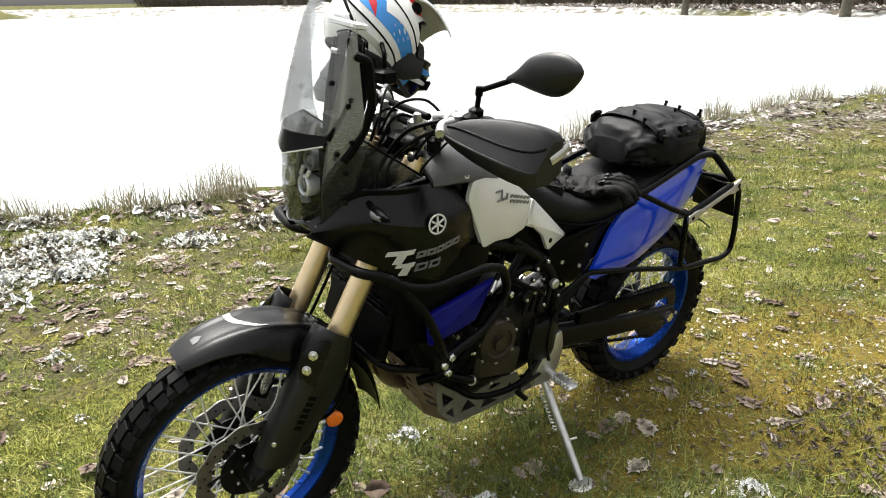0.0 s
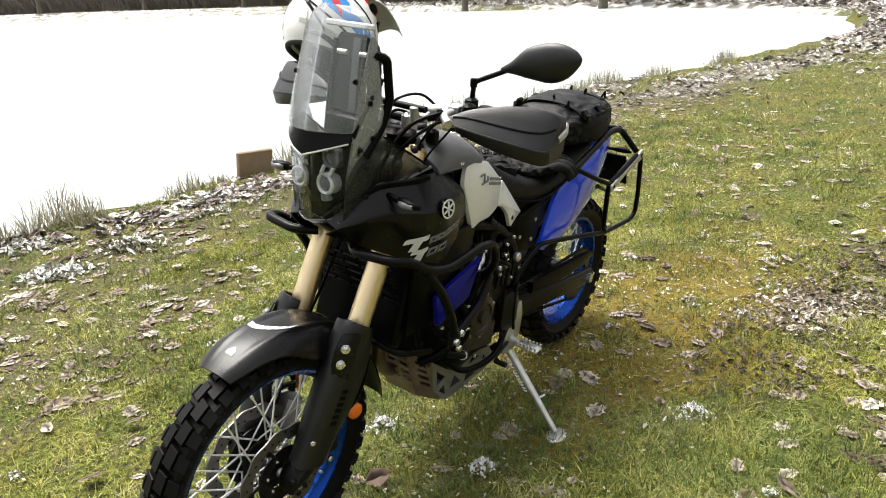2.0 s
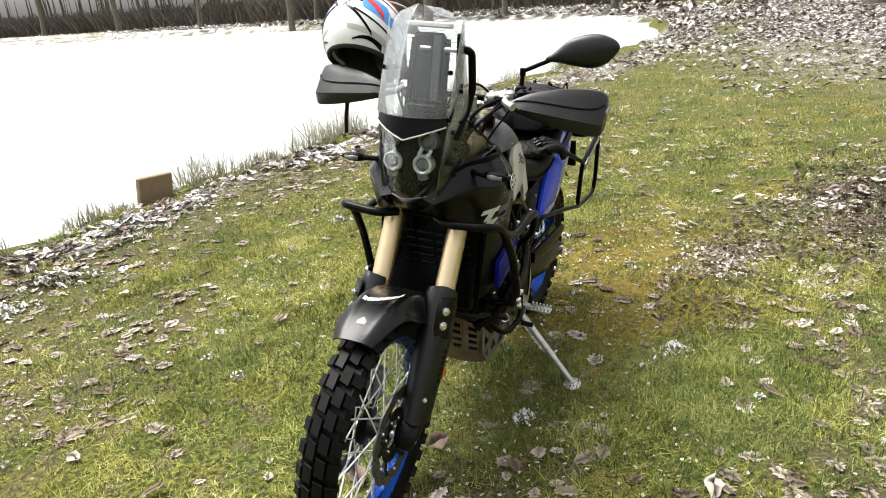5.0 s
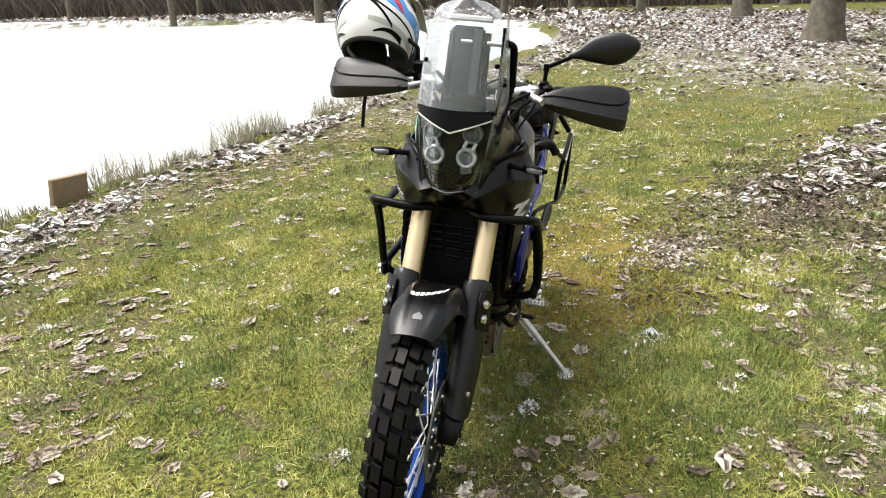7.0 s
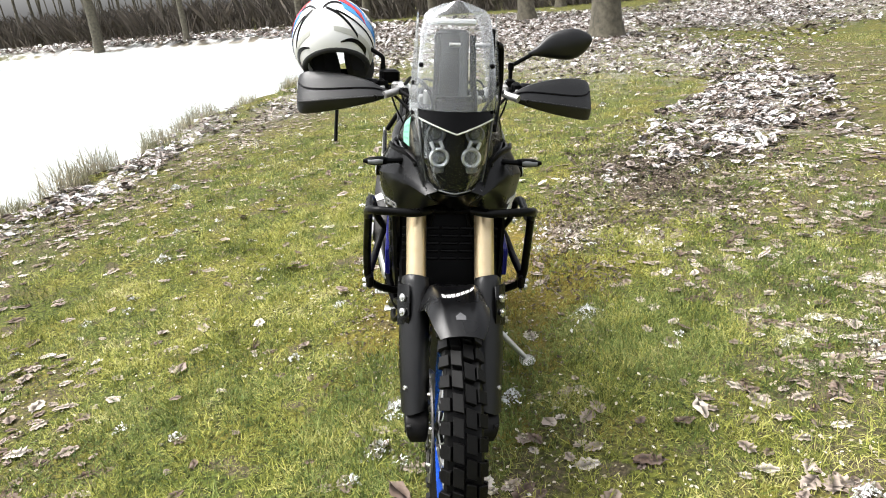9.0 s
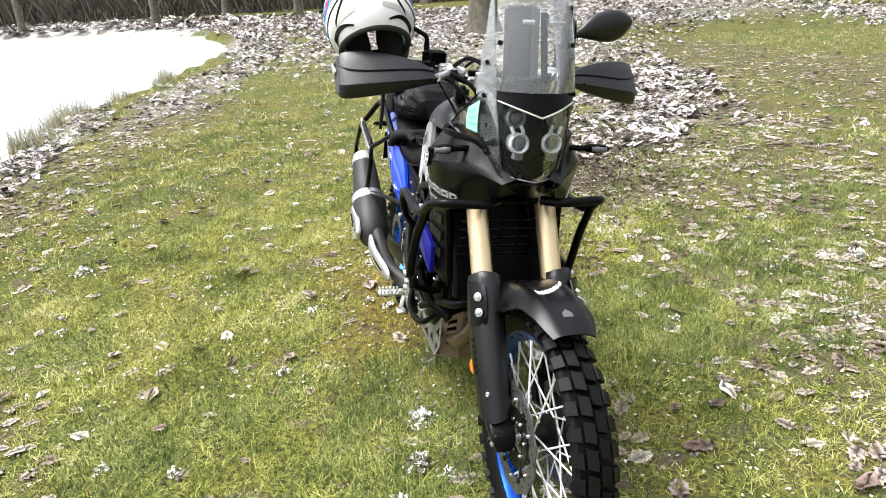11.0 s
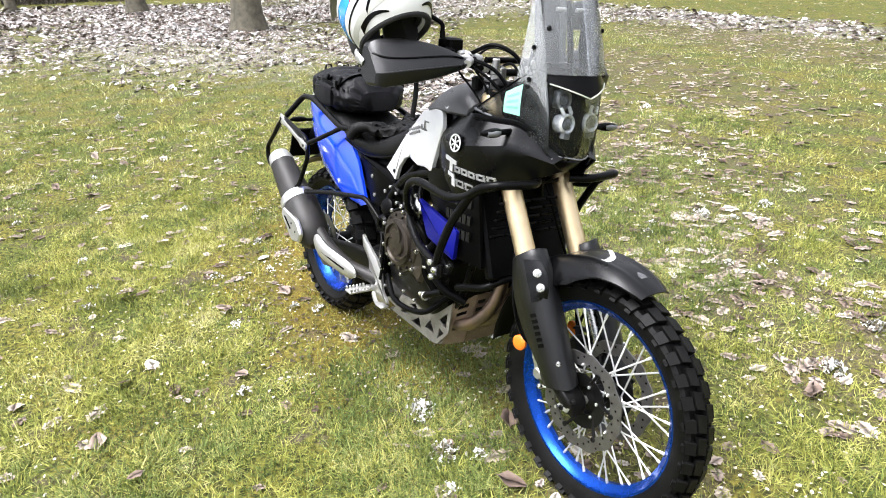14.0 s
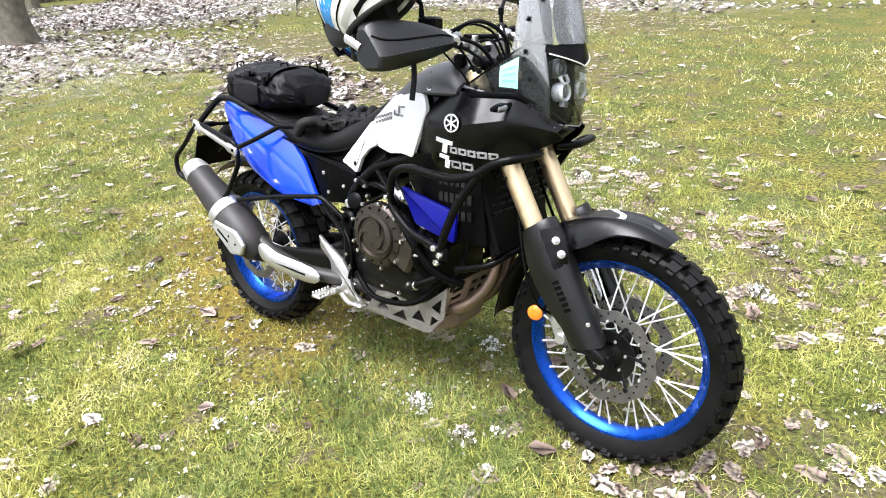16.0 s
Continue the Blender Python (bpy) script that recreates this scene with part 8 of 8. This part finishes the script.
strew("fallen_leaves", x, y, rng.uniform(0.034, 0.074, len(x)) + 0.028 * (rng.uniform(0, 1, len(x)) < 0.35), 0.06, rng.uniform(0.001, 0.011, len(x)), LEAF, 41, "curled brown and greyish oak leaves lying on the lawn", "leaves", FINE)
x, y = scatter(rng, 5000, -8, 26, -10, 18)
strew("fallen_leaves", x, y, rng.uniform(0.04, 0.09, len(x)), 0.2, rng.uniform(0.006, 0.03, len(x)), LEAF, 42, "brown oak leaves strewn over the farther lawn", "leaves")
# leaf scraps trodden into the moss
x, y = scatter(rng, 5200, -0.9, 2.7, 1.2, 3.4)
ok = inside_patch(x, y, MOSSY) < 1.1
x, y = x[ok], y[ok]
strew("leaf_scraps", x, y, rng.uniform(0.006, 0.024, len(x)), 0.25, rng.uniform(0.002, 0.010, len(x)), MULCH, 44, "small brown leaf scraps trodden into the moss", "leaves")
# frosted litter in drifts
xs, ys = [], []
for cx, cy, a, b, turn in LITTER:
    far = math.hypot(cx, cy - 2)
    n = min(int(a * b * 3.14 * (600 if far < 8 else 130)), 6000)
    r, an = rng.uniform(0, 1, n) ** 0.62 * 1.3, rng.uniform(0, 6.28, n)
    r = r * (1 + 0.18 * np.sin(3 * an + cx) + 0.14 * np.sin(7 * an + cy))
    u, v = r * np.cos(an) * a, r * np.sin(an) * b
    c, s = math.cos(radians(turn)), math.sin(radians(turn))
    xs.append(cx + u * c - v * s)
    ys.append(cy + u * s + v * c)
x, y = np.concatenate(xs), np.concatenate(ys)
keep = (pond_distance(x, y) > 0.0) & (np.sin(3.1 * x + 1.1 * y) * np.sin(2.9 * y - 1.7 * x) + 0.6 * np.sin(7 * x + 2 * y) * np.sin(6.1 * y - x) > rng.uniform(-1.3, 0.35, len(x)))
x, y = x[keep], y[keep]
near = np.hypot(x, y - 2)
strew("frosted_litter", x, y, rng.uniform(0.034, 0.086, len(x)) * (1 + near / 26), 0.28, rng.uniform(0.0, 0.04, len(x)), FROST, 43, "drift of frosted white and brown leaf litter", "leaf litter")
# small frosted rosettes and heaps, each a clump of curled leaves
cx, cy = scatter(rng, 210, -3.6, 7.0, -0.5, 8.0)
cx, cy = np.concatenate([cx, [0.41, 0.10, 1.97, -0.14, -0.37]]), np.concatenate([cy, [0.23, 0.55, 0.10, 2.07, 1.98]])
big = (rng.uniform(0, 1, len(cx)) < 0.06) | (np.arange(len(cx)) >= len(cx) - 5)
k = np.repeat(np.arange(len(cx)), np.where(big, 170, 38))
rad = np.where(big, 0.030, 0.018)[k]
x, y = cx[k] + rng.normal(0, 1, len(k)) * rad, cy[k] + rng.normal(0, 1, len(k)) * rad * 0.7
lift = np.where(big, 0.035, 0.016)[k] * np.exp(-((x - cx[k]) ** 2 + (y - cy[k]) ** 2) / rad ** 2)
strew("frosted_clumps", x, y, rng.uniform(0.006, 0.016, len(x)), 0.6, lift + 0.008, RIME, 47, "clumps of rime-covered leaves and plants on the lawn", "frosted plants")
bx, by = np.array([-1.62, -1.25, -1.95, -2.25, -2.9, -3.2, -2.6, -2.35, -3.0]), np.array([4.30, 4.65, 4.95, 4.35, 4.75, 4.2, 3.75, 3.35, 3.5])
bx, by = np.concatenate([bx, rng.uniform(-4.6, -2.5, 22), rng.uniform(-2.9, -2.0, 16)]), np.concatenate([by, rng.uniform(3.3, 4.9, 22), rng.uniform(3.4, 4.5, 16)])
wide = np.concatenate([np.full(9, 0.11), rng.uniform(0.05, 0.14, 38)])
k = np.repeat(np.arange(len(bx)), (wide * 2400).astype(int))
x, y = bx[k] + rng.normal(0, 1, len(k)) * wide[k], by[k] + rng.normal(0, 0.7, len(k)) * wide[k]
lift = 0.035 * np.exp(-((x - bx[k]) ** 2 + (y - by[k]) ** 2) / 0.02)
strew("frosted_heaps", x, y, rng.uniform(0.014, 0.045, len(x)), 0.5, lift, RIME, 48, "heaps of leaves white with rime near the bank", "leaf heap")
# the dark patch of mulch and the pale bits trodden into the moss
for cx, cy, a, b, turn in PATCHES:
    n = int(8500 * a * b)
    r, an = rng.uniform(0, 1, n) ** 0.75 * 1.5, rng.uniform(0, 6.28, n)
    r = r * (1 + 0.2 * np.sin(3 * an) + 0.12 * np.sin(7 * an))
    u, v = r * np.cos(an) * a, r * np.sin(an) * b
    c, s = math.cos(radians(turn)), math.sin(radians(turn))
    strew("mulch", cx + u * c - v * s, cy + u * s + v * c, rng.uniform(0.012, 0.036, n), 0.35, rng.uniform(0, 0.010, n), MULCH, int(cx * 100), "dark brown mulch with pale chips", "mulch")
x, y = scatter(rng, 11000, -2.5, 4.5, 0, 6)
k = np.sin(2.1 * x + 0.9 * y + 1) * np.sin(1.7 * y - 1.2 * x) > -0.1
x, y = x[k], y[k]
strew("pale_chips", x, y, rng.uniform(0.006, 0.017, len(x)), 0.3, rng.uniform(0.006, 0.018, len(x)), CHIPS, 45, "small pale chips and leaf scraps trodden into the moss", "chips")
# frost along the far bank
n = 8000
seg = np.array(SHORE[13:])
i = rng.integers(0, len(seg) - 1, n)
t = rng.uniform(0, 1, n)
px, py = seg[i, 0] * (1 - t) + seg[i + 1, 0] * t, seg[i, 1] * (1 - t) + seg[i + 1, 1] * t
px, py = px + rng.normal(2.0, 2.4, n), py + rng.normal(1.0, 1.6, n)
d = pond_distance(px, py)
px, py = px[d > -0.1], py[d > -0.1]
strew("frosted_litter", px, py, rng.uniform(0.07, 0.22, len(px)), 0.4, rng.uniform(0, 0.12, len(px)), FROST, 46, "frost-white litter along the far bank", "leaf litter")
# frost on the far shore
n = 6000
seg = np.array(SHORE[15:20])
i = rng.integers(0, len(seg) - 1, n)
t = rng.uniform(0, 1, n)
px, py = seg[i, 0] * (1 - t) + seg[i + 1, 0] * t, seg[i, 1] * (1 - t) + seg[i + 1, 1] * t
px, py = px + np.abs(rng.normal(0, 4.5, n)), py + rng.normal(1.5, 2.5, n)
d = pond_distance(px, py)
px, py = px[d > 0.1], py[d > 0.1]
strew("frosted_litter", px, py, rng.uniform(0.2, 0.55, len(px)), 0.3, rng.uniform(0, 0.10, len(px)), FROST, 49, "frosted ground litter on the far shore", "leaf litter")
